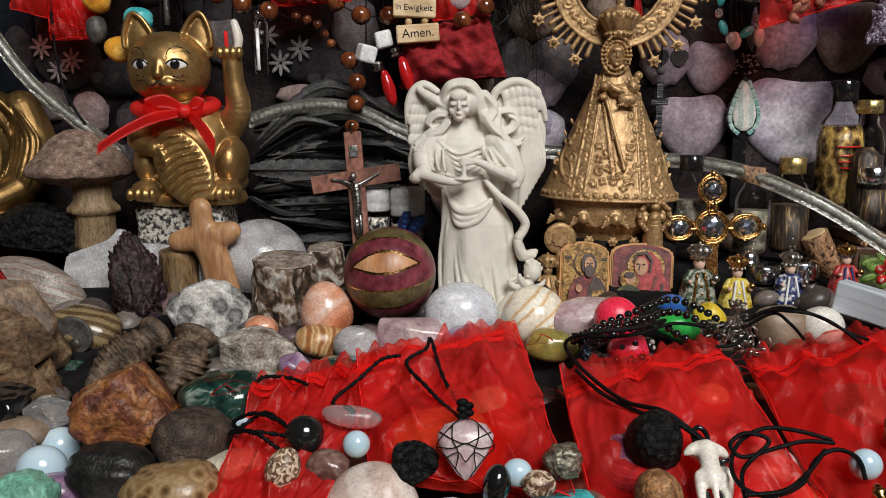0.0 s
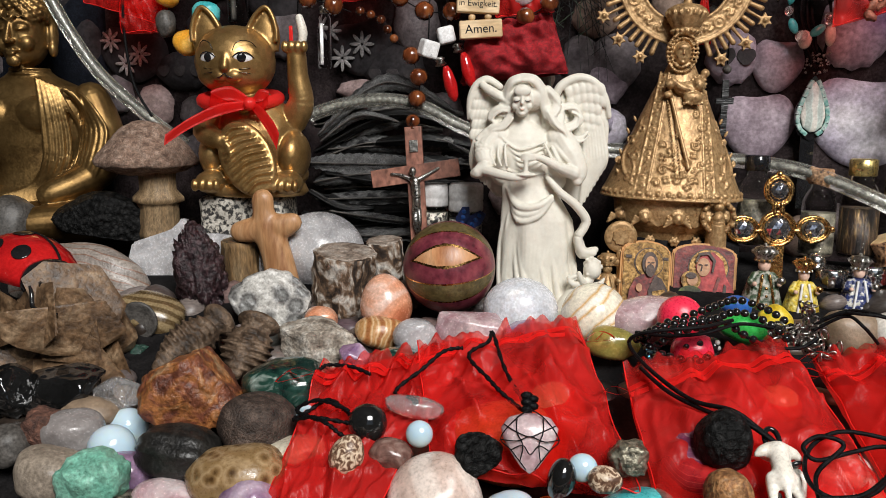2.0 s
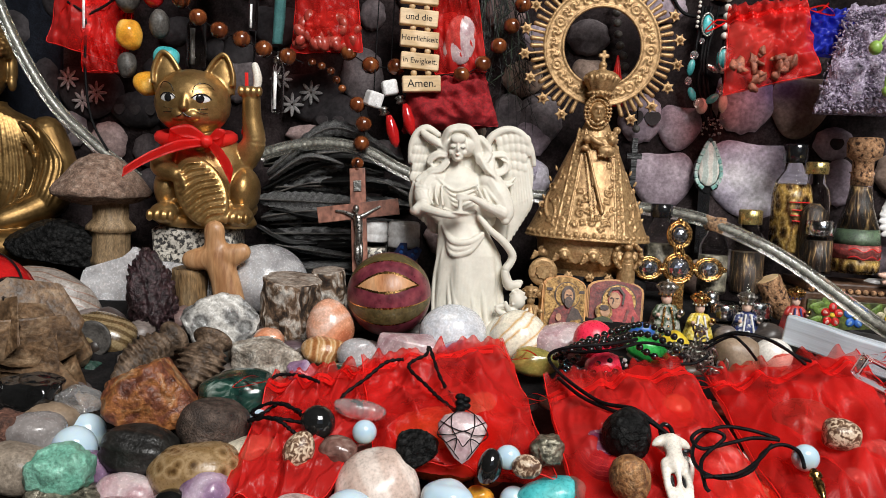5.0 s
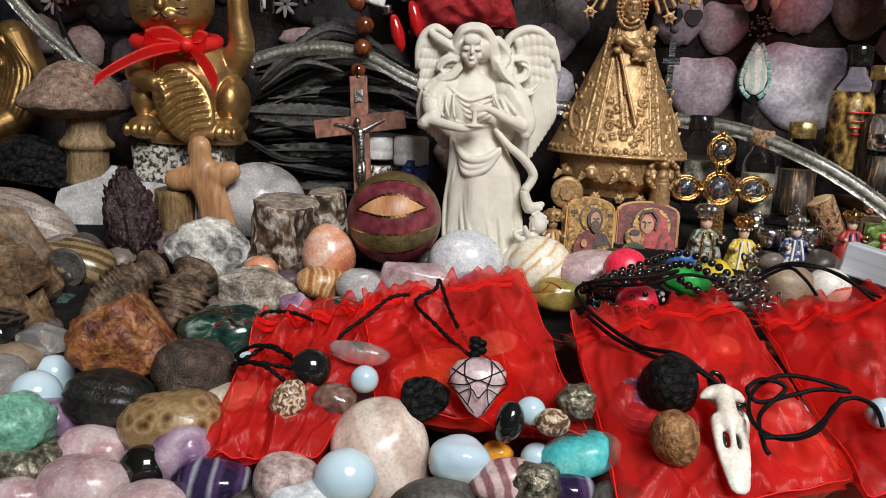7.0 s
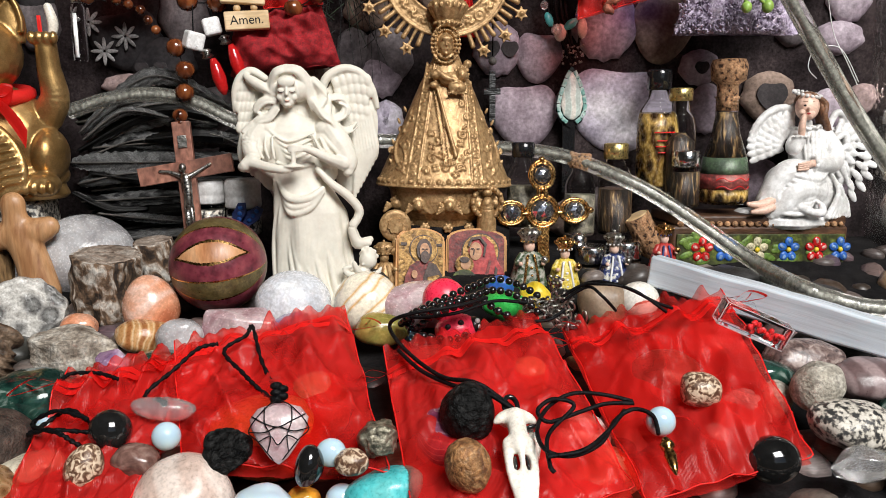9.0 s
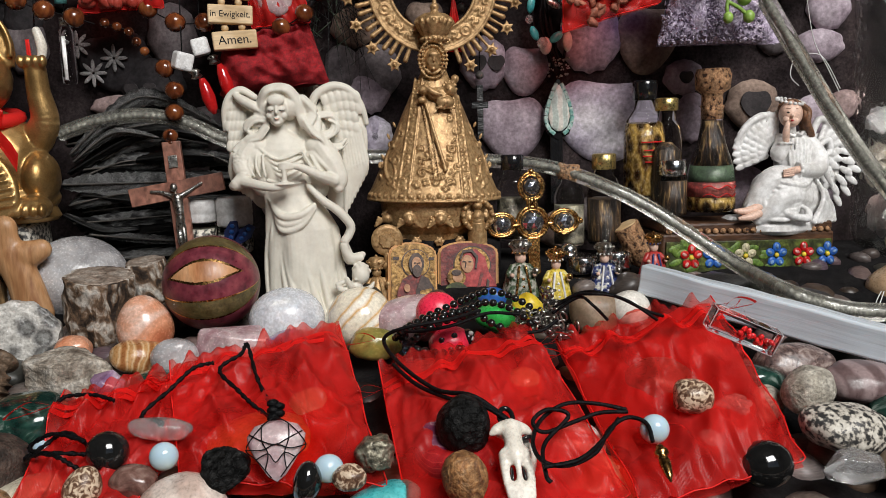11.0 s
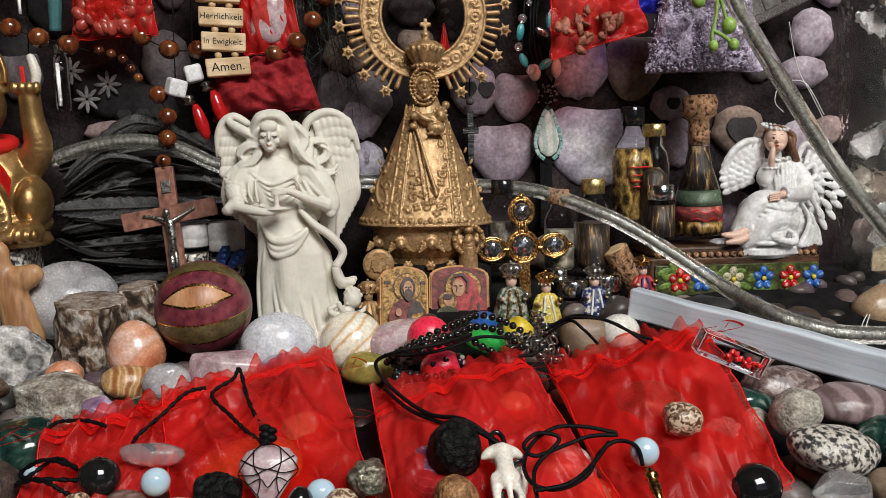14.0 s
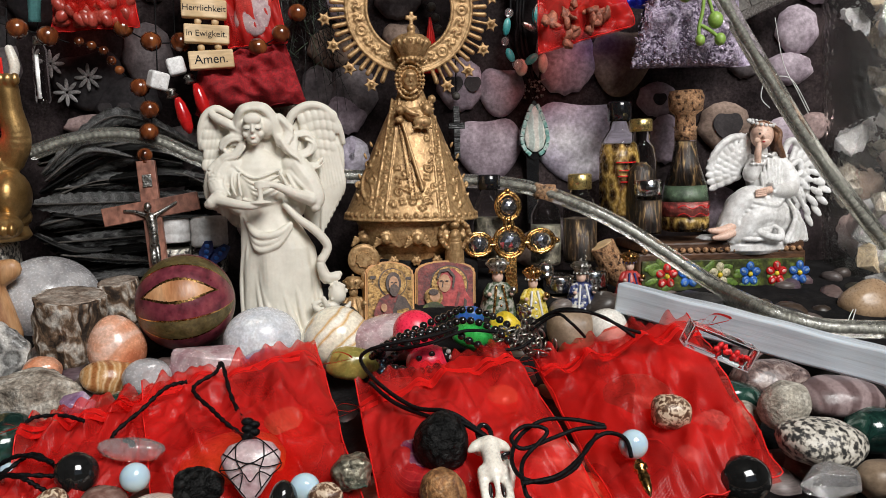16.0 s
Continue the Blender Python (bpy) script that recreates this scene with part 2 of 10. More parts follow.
AGEYE = stoned("tan_eye_agate", [(0.1, 0.065, 0.03), (0.26, 0.19, 0.1)], 50, 0.25, 0.1, "ring", coat=0.3)
VIOLAG = stoned("violet_banded_agate", [(0.02, 0.012, 0.04), (0.06, 0.035, 0.1), (0.05, 0.03, 0.09), (0.3, 0.3, 0.36), (0.03, 0.02, 0.06)], 16, 0.12, 0.0, "wave", coat=0.5, dist=4, lo=0.1, hi=0.9)
FACET = stoned("faceted_crystal", [(0.16, 0.16, 0.18), (0.7, 0.7, 0.74)], 500, 0.06, 0.0, "cell", metal=0.95, lo=0.1, hi=0.7)
BONE = stoned("white_bone", [(0.74, 0.69, 0.6), (0.84, 0.81, 0.75)], 60, 0.3, 0.05, sss=0.1)
SNAIL = stoned("chalky_shell", [(0.4, 0.36, 0.29), (0.62, 0.58, 0.5)], 160, 0.75, 0.7)
TERRA = stoned("porous_terracotta", [(0.17, 0.1, 0.07), (0.34, 0.22, 0.16), (0.44, 0.32, 0.25)], 220, 0.85, 1.0, fine=700)
CLAY = stoned("tan_clay", [(0.28, 0.18, 0.09), (0.42, 0.29, 0.16)], 60, 0.6, 0.3, stretch=(3, 3, 0.6))
OLIVE = stoned("olive_wood", [(0.24, 0.1, 0.04), (0.42, 0.22, 0.1), (0.5, 0.29, 0.15)], 110, 0.4, 0.1, stretch=(1, 1, 0.14), dist=1.2)
PINKWOOD = stoned("reddish_wood", [(0.28, 0.11, 0.075), (0.42, 0.19, 0.13)], 160, 0.46, 0.15, stretch=(0.5, 1, 0.3))
BEADWOOD = stoned("varnished_brown_wood", [(0.02, 0.005, 0.002), (0.12, 0.03, 0.01), (0.24, 0.075, 0.022)], 130, 0.16, 0.03, coat=0.7, dist=1.2, stretch=(1, 1, 0.4))
PALEWOOD = stoned("pale_maple_wood", [(0.55, 0.38, 0.2), (0.68, 0.5, 0.3)], 60, 0.45, 0.1, "wave", dist=5, stretch=(0.2, 1, 1))
BARK = stoned("petrified_bark", [(0.035, 0.02, 0.012), (0.2, 0.12, 0.07), (0.62, 0.54, 0.46), (0.76, 0.72, 0.66)], 85, 0.75, 1.0, stretch=(1, 1, 0.7), fine=350, lo=0.38, hi=0.66, dist=1.6)
PETRI = stoned("petrified_wood_cut", [(0.16, 0.11, 0.08), (0.4, 0.32, 0.26), (0.6, 0.53, 0.46)], 110, 0.5, 0.4, dist=1)
DARKBARK = stoned("brown_petrified_bark", [(0.05, 0.03, 0.014), (0.26, 0.15, 0.06), (0.36, 0.25, 0.13)], 120, 0.7, 1.0, stretch=(1, 1, 0.2))
CORKM = stoned("cork", [(0.05, 0.02, 0.01), (0.4, 0.2, 0.09), (0.52, 0.29, 0.15)], 330, 0.85, 0.9, lo=0.36, hi=0.5)
REDENAM = stoned("glossy_red_enamel", [(0.38, 0.008, 0.01), (0.54, 0.014, 0.014)], 40, 0.15, 0.03, coat=0.5)
PINKRED = stoned("bright_pink_red_paint", [(0.75, 0.02, 0.06), (0.82, 0.04, 0.09)], 40, 0.3, 0.03)
BLACKPAINT = stoned("glossy_black_enamel", [(0.006, 0.006, 0.007), (0.015, 0.015, 0.016)], 40, 0.14, 0.03, coat=0.4)
GREENP = stoned("green_plastic", [(0.02, 0.3, 0.05), (0.03, 0.42, 0.07)], 40, 0.3, 0.03)
BLUEP = stoned("blue_paint", [(0.015, 0.07, 0.3), (0.03, 0.14, 0.5)], 80, 0.35, 0.05)
YELLOWP = stoned("yellow_paint", [(0.6, 0.42, 0.02), (0.75, 0.58, 0.05)], 80, 0.4, 0.1)
GREENDK = stoned("dark_green_paint", [(0.03, 0.05, 0.03), (0.08, 0.13, 0.07)], 100, 0.5, 0.2)
NAVY = stoned("navy_paint", [(0.015, 0.025, 0.09), (0.03, 0.05, 0.2)], 100, 0.35, 0.1)
SKIN = stoned("painted_flesh_tone", [(0.62, 0.4, 0.31), (0.72, 0.5, 0.4)], 60, 0.42, 0.03)
HAIR = stoned("painted_brown_hair", [(0.18, 0.08, 0.04), (0.3, 0.15, 0.08)], 200, 0.5, 0.4)
SELENITE = stoned("fibrous_selenite", [(0.46, 0.52, 0.58), (0.6, 0.66, 0.72), (0.56, 0.62, 0.68)], 120, 0.32, 0.15, sss=0.25, stretch=(0.03, 1, 1), dist=0.5, grain=0.9)
SLATEWOOD = stoned("dark_carved_wood", [(0.05, 0.02, 0.008), (0.14, 0.06, 0.025)], 100, 0.5, 0.4, stretch=(0.3, 1, 1))
GREENPAINT = stoned("mossy_green_paint", [(0.015, 0.012, 0.006), (0.06, 0.075, 0.015), (0.16, 0.2, 0.03)], 160, 0.5, 0.2)
ICONGOLD = stoned("aged_gold_leaf", [(0.14, 0.07, 0.02), (0.38, 0.21, 0.06), (0.5, 0.31, 0.11)], 300, 0.34, 0.2, metal=0.4, grain=0.5)
ICONRED = stoned("aged_red_paint", [(0.1, 0.02, 0.02), (0.26, 0.04, 0.035), (0.36, 0.09, 0.07)], 200, 0.5, 0.2)
ICONDARK = stoned("aged_dark_paint", [(0.06, 0.035, 0.03), (0.13, 0.08, 0.06)], 200, 0.5, 0.2)
ICONSKIN = stoned("aged_ochre_paint", [(0.34, 0.16, 0.075), (0.52, 0.29, 0.16)], 260, 0.45, 0.1)
ICONRED2 = stoned("deep_red_paint", [(0.16, 0.012, 0.014), (0.36, 0.03, 0.03), (0.46, 0.07, 0.06)], 240, 0.4, 0.1)
ICONWOOD = stoned("orange_wood_edge", [(0.42, 0.19, 0.05), (0.55, 0.28, 0.09)], 80, 0.4, 0.1, stretch=(1, 1, 0.3))
LAVENDER = stoned("dried_lavender", [(0.24, 0.17, 0.27), (0.5, 0.42, 0.56), (0.68, 0.6, 0.72)], 300, 0.8, 1.0)
DRIED = stoned("dried_petals", [(0.3, 0.07, 0.04), (0.55, 0.2, 0.12)], 120, 0.6, 0.6)
BEANS = stoned("red_beans", [(0.28, 0.03, 0.02), (0.42, 0.07, 0.05)], 120, 0.3, 0.1)
STEMGREEN = stoned("fresh_green", [(0.16, 0.3, 0.05), (0.3, 0.46, 0.1)], 120, 0.4, 0.1)
PEARL = stoned("pearl_bead", [(0.6, 0.58, 0.52), (0.78, 0.76, 0.7)], 80, 0.2, 0.0, coat=0.4)
CLOTHPRINT = stoned("printed_backdrop_cloth", [(0.01, 0.007, 0.008), (0.06, 0.045, 0.047), (0.13, 0.098, 0.1)], 26, 0.85, 0.3, fine=420)
DARKCLOTH = stoned("dark_navy_cloth", [(0.006, 0.008, 0.013), (0.014, 0.017, 0.026)], 30, 0.9, 0.3)
PAINTWALL = stoned("grey_beige_wall", [(0.075, 0.07, 0.065), (0.105, 0.1, 0.09)], 3, 0.8, 0.1, fine=200)
TABLEWOOD = stoned("brown_table_wood", [(0.1, 0.06, 0.035), (0.2, 0.12, 0.07)], 12, 0.45, 0.1, stretch=(0.2, 1, 1))
FLOORWOOD = stoned("floor_boards", [(0.16, 0.11, 0.07), (0.25, 0.18, 0.12)], 6, 0.5, 0.1, stretch=(0.2, 1, 1))
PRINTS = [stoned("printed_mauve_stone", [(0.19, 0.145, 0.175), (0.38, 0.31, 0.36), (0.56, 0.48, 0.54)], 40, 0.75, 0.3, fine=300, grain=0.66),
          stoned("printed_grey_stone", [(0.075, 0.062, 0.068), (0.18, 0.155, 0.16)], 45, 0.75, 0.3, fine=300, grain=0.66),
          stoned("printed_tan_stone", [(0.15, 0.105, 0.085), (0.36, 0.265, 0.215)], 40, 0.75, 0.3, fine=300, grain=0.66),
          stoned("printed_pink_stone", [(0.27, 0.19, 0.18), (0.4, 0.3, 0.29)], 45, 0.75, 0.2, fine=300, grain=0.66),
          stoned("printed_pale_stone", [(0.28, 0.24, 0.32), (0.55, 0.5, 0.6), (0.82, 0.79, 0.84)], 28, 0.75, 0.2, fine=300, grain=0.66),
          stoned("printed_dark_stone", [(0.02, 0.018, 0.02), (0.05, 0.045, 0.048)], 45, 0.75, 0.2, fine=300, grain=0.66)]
for m in (CLOTHPRINT, DARKBED, DARKCLOTH, CORD, LAVA, *PRINTS):
    m.node_tree.nodes["Principled BSDF"].inputs["Specular IOR Level"].default_value = 0.12
PRINTDARK = stoned("printed_dark_line", [(0.03, 0.024, 0.026), (0.06, 0.05, 0.052)], 60, 0.85, 0.1)
PRINTPALE = stoned("printed_pale_flower", [(0.32, 0.31, 0.31), (0.45, 0.44, 0.44)], 90, 0.85, 0.1)


# ---- mesh builders ----
def xf(bm, verts, m):
    bmesh.ops.transform(bm, matrix=m, verts=verts)


BALLS = {}


def unit_ball(sub):
    """Points and faces of a round ball, built once for each fineness."""
    if sub not in BALLS:
        b = bmesh.new()
        bmesh.ops.create_icosphere(b, subdivisions=sub, radius=1)
        b.verts.index_update()
        BALLS[sub] = ([v.co.copy() for v in b.verts], [[v.index for v in f.verts] for f in b.faces])
        b.free()
    return BALLS[sub]


def ell(bm, c, r, rot=(0, 0, 0), sub=3, mi=0):
    """An ellipsoid."""
    r = (r, r, r) if isinstance(r, (int, float)) else r
    m = pose(*c, *rot) @ Matrix.Diagonal((*r, 1))
    points, faces = unit_ball(sub)
    vs = [bm.verts.new(m @ p) for p in points]
    for f in faces:
        g = bm.faces.new([vs[i] for i in f])
        g.material_index, g.smooth = mi, True
    return vs


def box(bm, c, size, rot=(0, 0, 0), bev=0.0, mi=0, seg=2):
    """A box with rounded edges."""
    out = bmesh.ops.create_cube(bm, size=1)
    vs = out["verts"]
    xf(bm, vs, pose(*c, *rot) @ Matrix.Diagonal((*size, 1)))
    fs = {f for v in vs for f in v.link_faces}
    for f in fs:
        f.material_index = mi
    if bev:
        es = list({e for v in vs for e in v.link_edges})
        res = bmesh.ops.bevel(bm, geom=es, offset=bev, segments=seg, profile=0.5, affect="EDGES")
        for f in res["faces"]:
            f.material_index, f.smooth = mi, True
    return vs


def lathe(bm, prof, m=None, seg=32, mi=0, fold=None):
    """A turned form: prof is (radius, height) pairs from the bottom up; fold(angle, i) scales a radius."""
    m = m or Matrix()
    rings = []
    for i, (r, z) in enumerate(prof):
        ring = []
        for k in range(seg):
            a = 2 * math.pi * k / seg
            q = r * (fold(a, i) if fold else 1)
            ring.append(bm.verts.new(m @ Vector((q * math.cos(a), q * math.sin(a), z))))
        rings.append(ring)
    fs = []
    for a, b in zip(rings, rings[1:]):
        for k in range(seg):
            fs.append(bm.faces.new((a[k], a[(k + 1) % seg], b[(k + 1) % seg], b[k])))
    fs.append(bm.faces.new(rings[0][::-1]))
    fs.append(bm.faces.new(rings[-1]))
    for f in fs:
        f.smooth, f.material_index = True, mi
    fs[-1].smooth = fs[-2].smooth = False
    return [v for r in rings for v in r]


def loft(bm, rings, seg=40, mi=0):
    """rings: (cx, cy, cz, rx, ry, folds, depth, phase) from the bottom up: an upright form with folds."""
    prev, fs = None, []
    first = None
    for cx, cy, cz, rx, ry, n, d, ph in rings:
        ring = []
        for k in range(seg):
            a = 2 * math.pi * k / seg
            q = 1 + d * math.sin(n * a + ph) + 0.5 * d * math.sin((2 * n - 3) * a - 1.7 * ph)
            ring.append(bm.verts.new((cx + rx * q * math.cos(a), cy + ry * q * math.sin(a), cz)))
        if prev:
            for k in range(seg):
                fs.append(bm.faces.new((prev[k], prev[(k + 1) % seg], ring[(k + 1) % seg], ring[k])))
        else:
            fs.append(bm.faces.new(ring[::-1]))
        prev = ring
    fs.append(bm.faces.new(prev))
    for f in fs:
        f.smooth, f.material_index = True, mi


def smooth_line(pts, n=8, closed=False):
    p = [Vector(q) for q in pts]
    k = len(p)
    out = []
    for i in range(k if closed else k - 1):
        g = (lambda j: p[j % k]) if closed else (lambda j: p[max(0, min(k - 1, j))])
        a, b, c, d = g(i - 1), g(i), g(i + 1), g(i + 2)
        for s in range(n):
            t = s / n
            out.append(0.5 * ((2 * b) + (c - a) * t + (2 * a - 5 * b + 4 * c - d) * t * t + (3 * b - a - 3 * c + d) * t ** 3))
    if not closed:
        out.append(p[-1])
    return out


def tube(bm, pts, r, seg=8, n=8, closed=False, mi=0, taper=None, twist=0.0):
    """A round cord along a smooth line."""
    line = smooth_line(pts, n, closed)
    rings, up = [], Vector((0.13, 0.21, 0.97))
    for i, q in enumerate(line):
        a = line[(i - 1) % len(line)] if closed or i else q
        b = line[(i + 1) % len(line)] if closed or i < len(line) - 1 else q
        t = (b - a).normalized()
        s = t.cross(up)
        s = s.normalized() if s.length > 1e-6 else Vector((1, 0, 0))
        u = s.cross(t)
        rad = r * (taper(i / max(1, len(line) - 1)) if taper else 1)
        ph = twist * i
        rings.append([bm.verts.new(q + (s * math.cos(2 * math.pi * k / seg + ph) + u * math.sin(2 * math.pi * k / seg + ph)) * rad * (1 + (0.28 * math.cos(2 * (2 * math.pi * k / seg)) if twist else 0))) for k in range(seg)])
    fs = []
    m = len(rings)
    for i in range(m if closed else m - 1):
        a, b = rings[i], rings[(i + 1) % m]
        for k in range(seg):
            fs.append(bm.faces.new((a[k], a[(k + 1) % seg], b[(k + 1) % seg], b[k])))
    if not closed:
        fs.append(bm.faces.new(rings[0][::-1]))
        fs.append(bm.faces.new(rings[-1]))
    for f in fs:
        f.smooth, f.material_index = True, mi


def plate(bm, outline, depth, m=None, mi=0):
    """A flat form of some thickness: outline as (x, z) pairs, front towards -y."""
    m = m or Matrix()
    a = [bm.verts.new(m @ Vector((x, 0, z))) for x, z in outline]
    b = [bm.verts.new(m @ Vector((x, depth, z))) for x, z in outline]
    k = len(a)
    fs = [bm.faces.new(a), bm.faces.new(b[::-1])]
    for i in range(k):
        fs.append(bm.faces.new((a[i], b[i], b[(i + 1) % k], a[(i + 1) % k])))
    for f in fs:
        f.material_index = mi
    return a + b


def limb(bm, pts, radii, seg=12, mi=0):
    """A rounded limb through some points with its own radius at each."""
    k = len(radii)

    def tp(u):
        x = u * (k - 1)
        i = min(k - 2, int(x))
        return radii[i] + (radii[i + 1] - radii[i]) * (x - i)
    tube(bm, pts, 1.0, seg, 6, taper=tp, mi=mi)
    ell(bm, pts[0], radii[0], sub=2, mi=mi)
    ell(bm, pts[-1], radii[-1], sub=2, mi=mi)


def part(name, bm, mat, parent=None, label="", at=None, smooth=None):
    """Links a bmesh as one mesh object, under a thing if one is given."""
    bmesh.ops.recalc_face_normals(bm, faces=bm.faces)
    me = bpy.data.meshes.new(name)
    if smooth is not None:
        for f in bm.faces:
            f.smooth = smooth
    bm.to_mesh(me)
    bm.free()
    for m in (mat if isinstance(mat, (list, tuple)) else [mat]):
        me.materials.append(m)
    ob = new(name, me)
    ob.parent = parent
    if at is not None:
        ob.matrix_basis = at if isinstance(at, Matrix) else Matrix.Translation(at)
    if label:
        tagged(ob, label)
    return ob


def thing(name, at, label, category, group=""):
    ob = new(name)
    ob.empty_display_size = 0.01
    ob.matrix_basis = at if isinstance(at, Matrix) else Matrix.Translation(at)
    return tagged(ob, label, category, group)


def fuse(bm, voxel, passes=4):
    """The solid union of all that is in bm, as one smooth skin."""
    me = bpy.data.meshes.new("skin")
    bm.to_mesh(me)
    bm.free()
    ob = bpy.data.objects.new("skin", me)
    scene.collection.objects.link(ob)
    r = ob.modifiers.new("remesh", "REMESH")
    r.mode, r.voxel_size = "VOXEL", voxel
    s = ob.modifiers.new("smooth", "SMOOTH")
    s.iterations, s.factor = passes, 0.5
    ev = ob.evaluated_get(bpy.context.evaluated_depsgraph_get())
    out = bmesh.new()
    out.from_mesh(ev.to_mesh())
    ev.to_mesh_clear()
    bpy.data.objects.remove(ob)
    bpy.data.meshes.remove(me)
    for f in out.faces:
        f.smooth, f.material_index = True, 0
    return out


def pebble(name, at, w, h, mat, label, category="stone", kind="tumbled", rot=(0, 0, 0), depth=None, seed=0, group="", sub=4):
    """A stone: tumbled (smooth), rough (broken), crystal (faceted) or ball."""
    rnd = random.Random(seed * 7919 + len(label))
    d = depth or (0.45 * w + 0.45 * h)
    bm = bmesh.new()
    off = Vector((rnd.random() * 50, rnd.random() * 50, rnd.random() * 50))
    planes = [(Vector((rnd.gauss(0, 1), rnd.gauss(0, 1), rnd.gauss(0, 1))).normalized(), rnd.uniform(0.62, 0.86)) for i in range(11)]
    if kind == "half":
        planes = [(Vector((0.1, -0.96, 0.22)).normalized(), 0.3)]
    if kind in ("broken", "half"):
        sub = 5
    if kind == "crystal":
        for i in range(26):
            v = Vector((rnd.gauss(0, 1), rnd.gauss(0, 1), rnd.gauss(0, 1))).normalized() * (0.88 + 0.2 * rnd.random())
            bm.verts.new((v.x * w / 2, v.y * d / 2, v.z * h / 2))
        res = bmesh.ops.convex_hull(bm, input=bm.verts)
        junk = list({g for g in res["geom_interior"] + res["geom_unused"] if isinstance(g, bmesh.types.BMVert)})
        bmesh.ops.delete(bm, geom=junk, context="VERTS")
        bmesh.ops.bevel(bm, geom=list(bm.edges), offset=min(w, h) * 0.02, segments=1, affect="EDGES")
        sm = False
    else:
        bmesh.ops.create_icosphere(bm, subdivisions=sub, radius=1)
        for v in bm.verts:
            p = v.co.copy()
            if kind == "tumbled":
                k = 1 + 0.13 * noise.noise(p * 1.1 + off) + 0.03 * noise.noise(p * 3 + off)
                q = Vector([math.copysign(abs(c) ** 0.9, c) for c in p])
            elif kind == "rough":
                k = 1 + 0.24 * noise.noise(p * 1.4 + off) + 0.1 * noise.noise(p * 3.5 + off) + 0.05 * noise.noise(p * 9 + off)
                q = Vector([math.copysign(abs(c) ** 0.75, c) for c in p])
            elif kind in ("broken", "half"):
                k = 1
                q = p * (1 + 0.16 * noise.noise(p * 1.3 + off) + 0.07 * noise.noise(p * 4 + off) + 0.025 * noise.noise(p * 12 + off))
                for cut, far in planes:
                    past = q.dot(cut) - far - 0.05 * noise.noise(p * 5 + off)
                    if past > 0:
                        q = q - cut * past * 0.94
            elif kind == "crust":
                k = 1 + 0.2 * noise.noise(p * 1.6 + off) + 0.16 * noise.cell(p * 5.5 + off) + 0.12 * noise.noise(p * 11 + off)
                q = p
            elif kind == "egg":
                k, q = 1, Vector((p.x * (1 - 0.14 * p.z), p.y * (1 - 0.14 * p.z), p.z))
            else:
                k, q = 1, p
            v.co = Vector((q.x * w / 2, q.y * d / 2, q.z * h / 2)) * k
        sm = True
    ob = part(name, bm, mat, None, "", pose(*at, *rot), sm)
    if len(label.split()) < 4:
        label += " among other stones"
    return tagged(ob, label, category, group)


# ---- structure ----
def wall_y(x):
    """The backdrop stands a little askew."""
    return 0.592 - 0.15 * x


def slab(name, c, size, mat, label, rot=(0, 0, 0), bev=0.0):
    bm = bmesh.new()
    box(bm, (0, 0, 0), size, bev=bev)
    return tagged(part(name, bm, mat, None, "", pose(*c, *rot)), label, kind="structure")


slab("floor", (0, 0, -1.0), (5, 5, 0.1), FLOORWOOD, "brown wooden floor boards")
slab("ceiling", (0, 0, 1.65), (5, 5, 0.1), PAINTWALL, "plain grey-beige ceiling")
slab("wall_north", (0, 1.6, 0.3), (5, 0.1, 2.6), PAINTWALL, "plain grey-beige room wall")
slab("wall_east", (2.2, 0, 0.3), (0.1, 5, 2.6), PAINTWALL, "plain grey-beige room wall")
slab("wall_west", (-2.2, 0, 0.3), (0.1, 5, 2.6), PAINTWALL, "plain grey-beige room wall")
# the wall behind, with the window opening that the daylight comes through
slab("wall_south", (-1.25, -1.6, 0.3), (2.5, 0.1, 2.6), PAINTWALL, "plain grey-beige room wall beside the window")
slab("wall_south", (1.95, -1.6, 0.3), (1.1, 0.1, 2.6), PAINTWALL, "plain grey-beige room wall beside the window")
slab("wall_south", (0.7, -1.6, -0.45), (1.4, 0.1, 1.1), PAINTWALL, "plain grey-beige wall below the window")
slab("wall_south", (0.7, -1.6, 1.45), (1.4, 0.1, 0.3), PAINTWALL, "plain grey-beige wall above the window")
tabletop = thing("display_table", (0.05, 0.55, -0.24), "brown wooden display table under the stones", "table")
bm = bmesh.new()
box(bm, (0, 0, 0), (1.5, 0.95, 0.03), bev=0.004)
part("tabletop", bm, TABLEWOOD, tabletop)
for lx in (-0.7, 0.7):
    for ly in (-0.42, 0.42):
        bm = bmesh.new()
        box(bm, (lx, ly, -0.3655), (0.05, 0.05, 0.70), bev=0.003)
        part("leg", bm, TABLEWOOD, tabletop)

def lie(x):
    """How much higher the bed lies towards the red bags."""
    u = max(0, min(1, (x + 0.02) / 0.14))
    return 0.018 * u * u * (3 - 2 * u)


# the sloping bed added under everything, near-black for the shade in the gaps
bm = bmesh.new()
NX, NY = 60, 36
grid = []
for j in range(NY + 1):
    y = 0.13 + 0.56 * j / NY
    row = []
    for i in range(NX + 1):
        x = -0.62 + 1.34 * i / NX
        z = -0.187 + 0.28 * (min(y, 0.52) - 0.28) + lie(x) + 0.005 * noise.noise(Vector((x * 14, y * 14, 0)))
        row.append(bm.verts.new((x, y, max(z, -0.2235))))
    grid.append(row)
for j in range(NY):
    for i in range(NX):
        bm.faces.new((grid[j][i], grid[j][i + 1], grid[j + 1][i + 1], grid[j + 1][i])).smooth = True
rim = grid[0] + [r[-1] for r in grid[1:]] + grid[-1][-2::-1] + [r[0] for r in grid[-2:0:-1]]
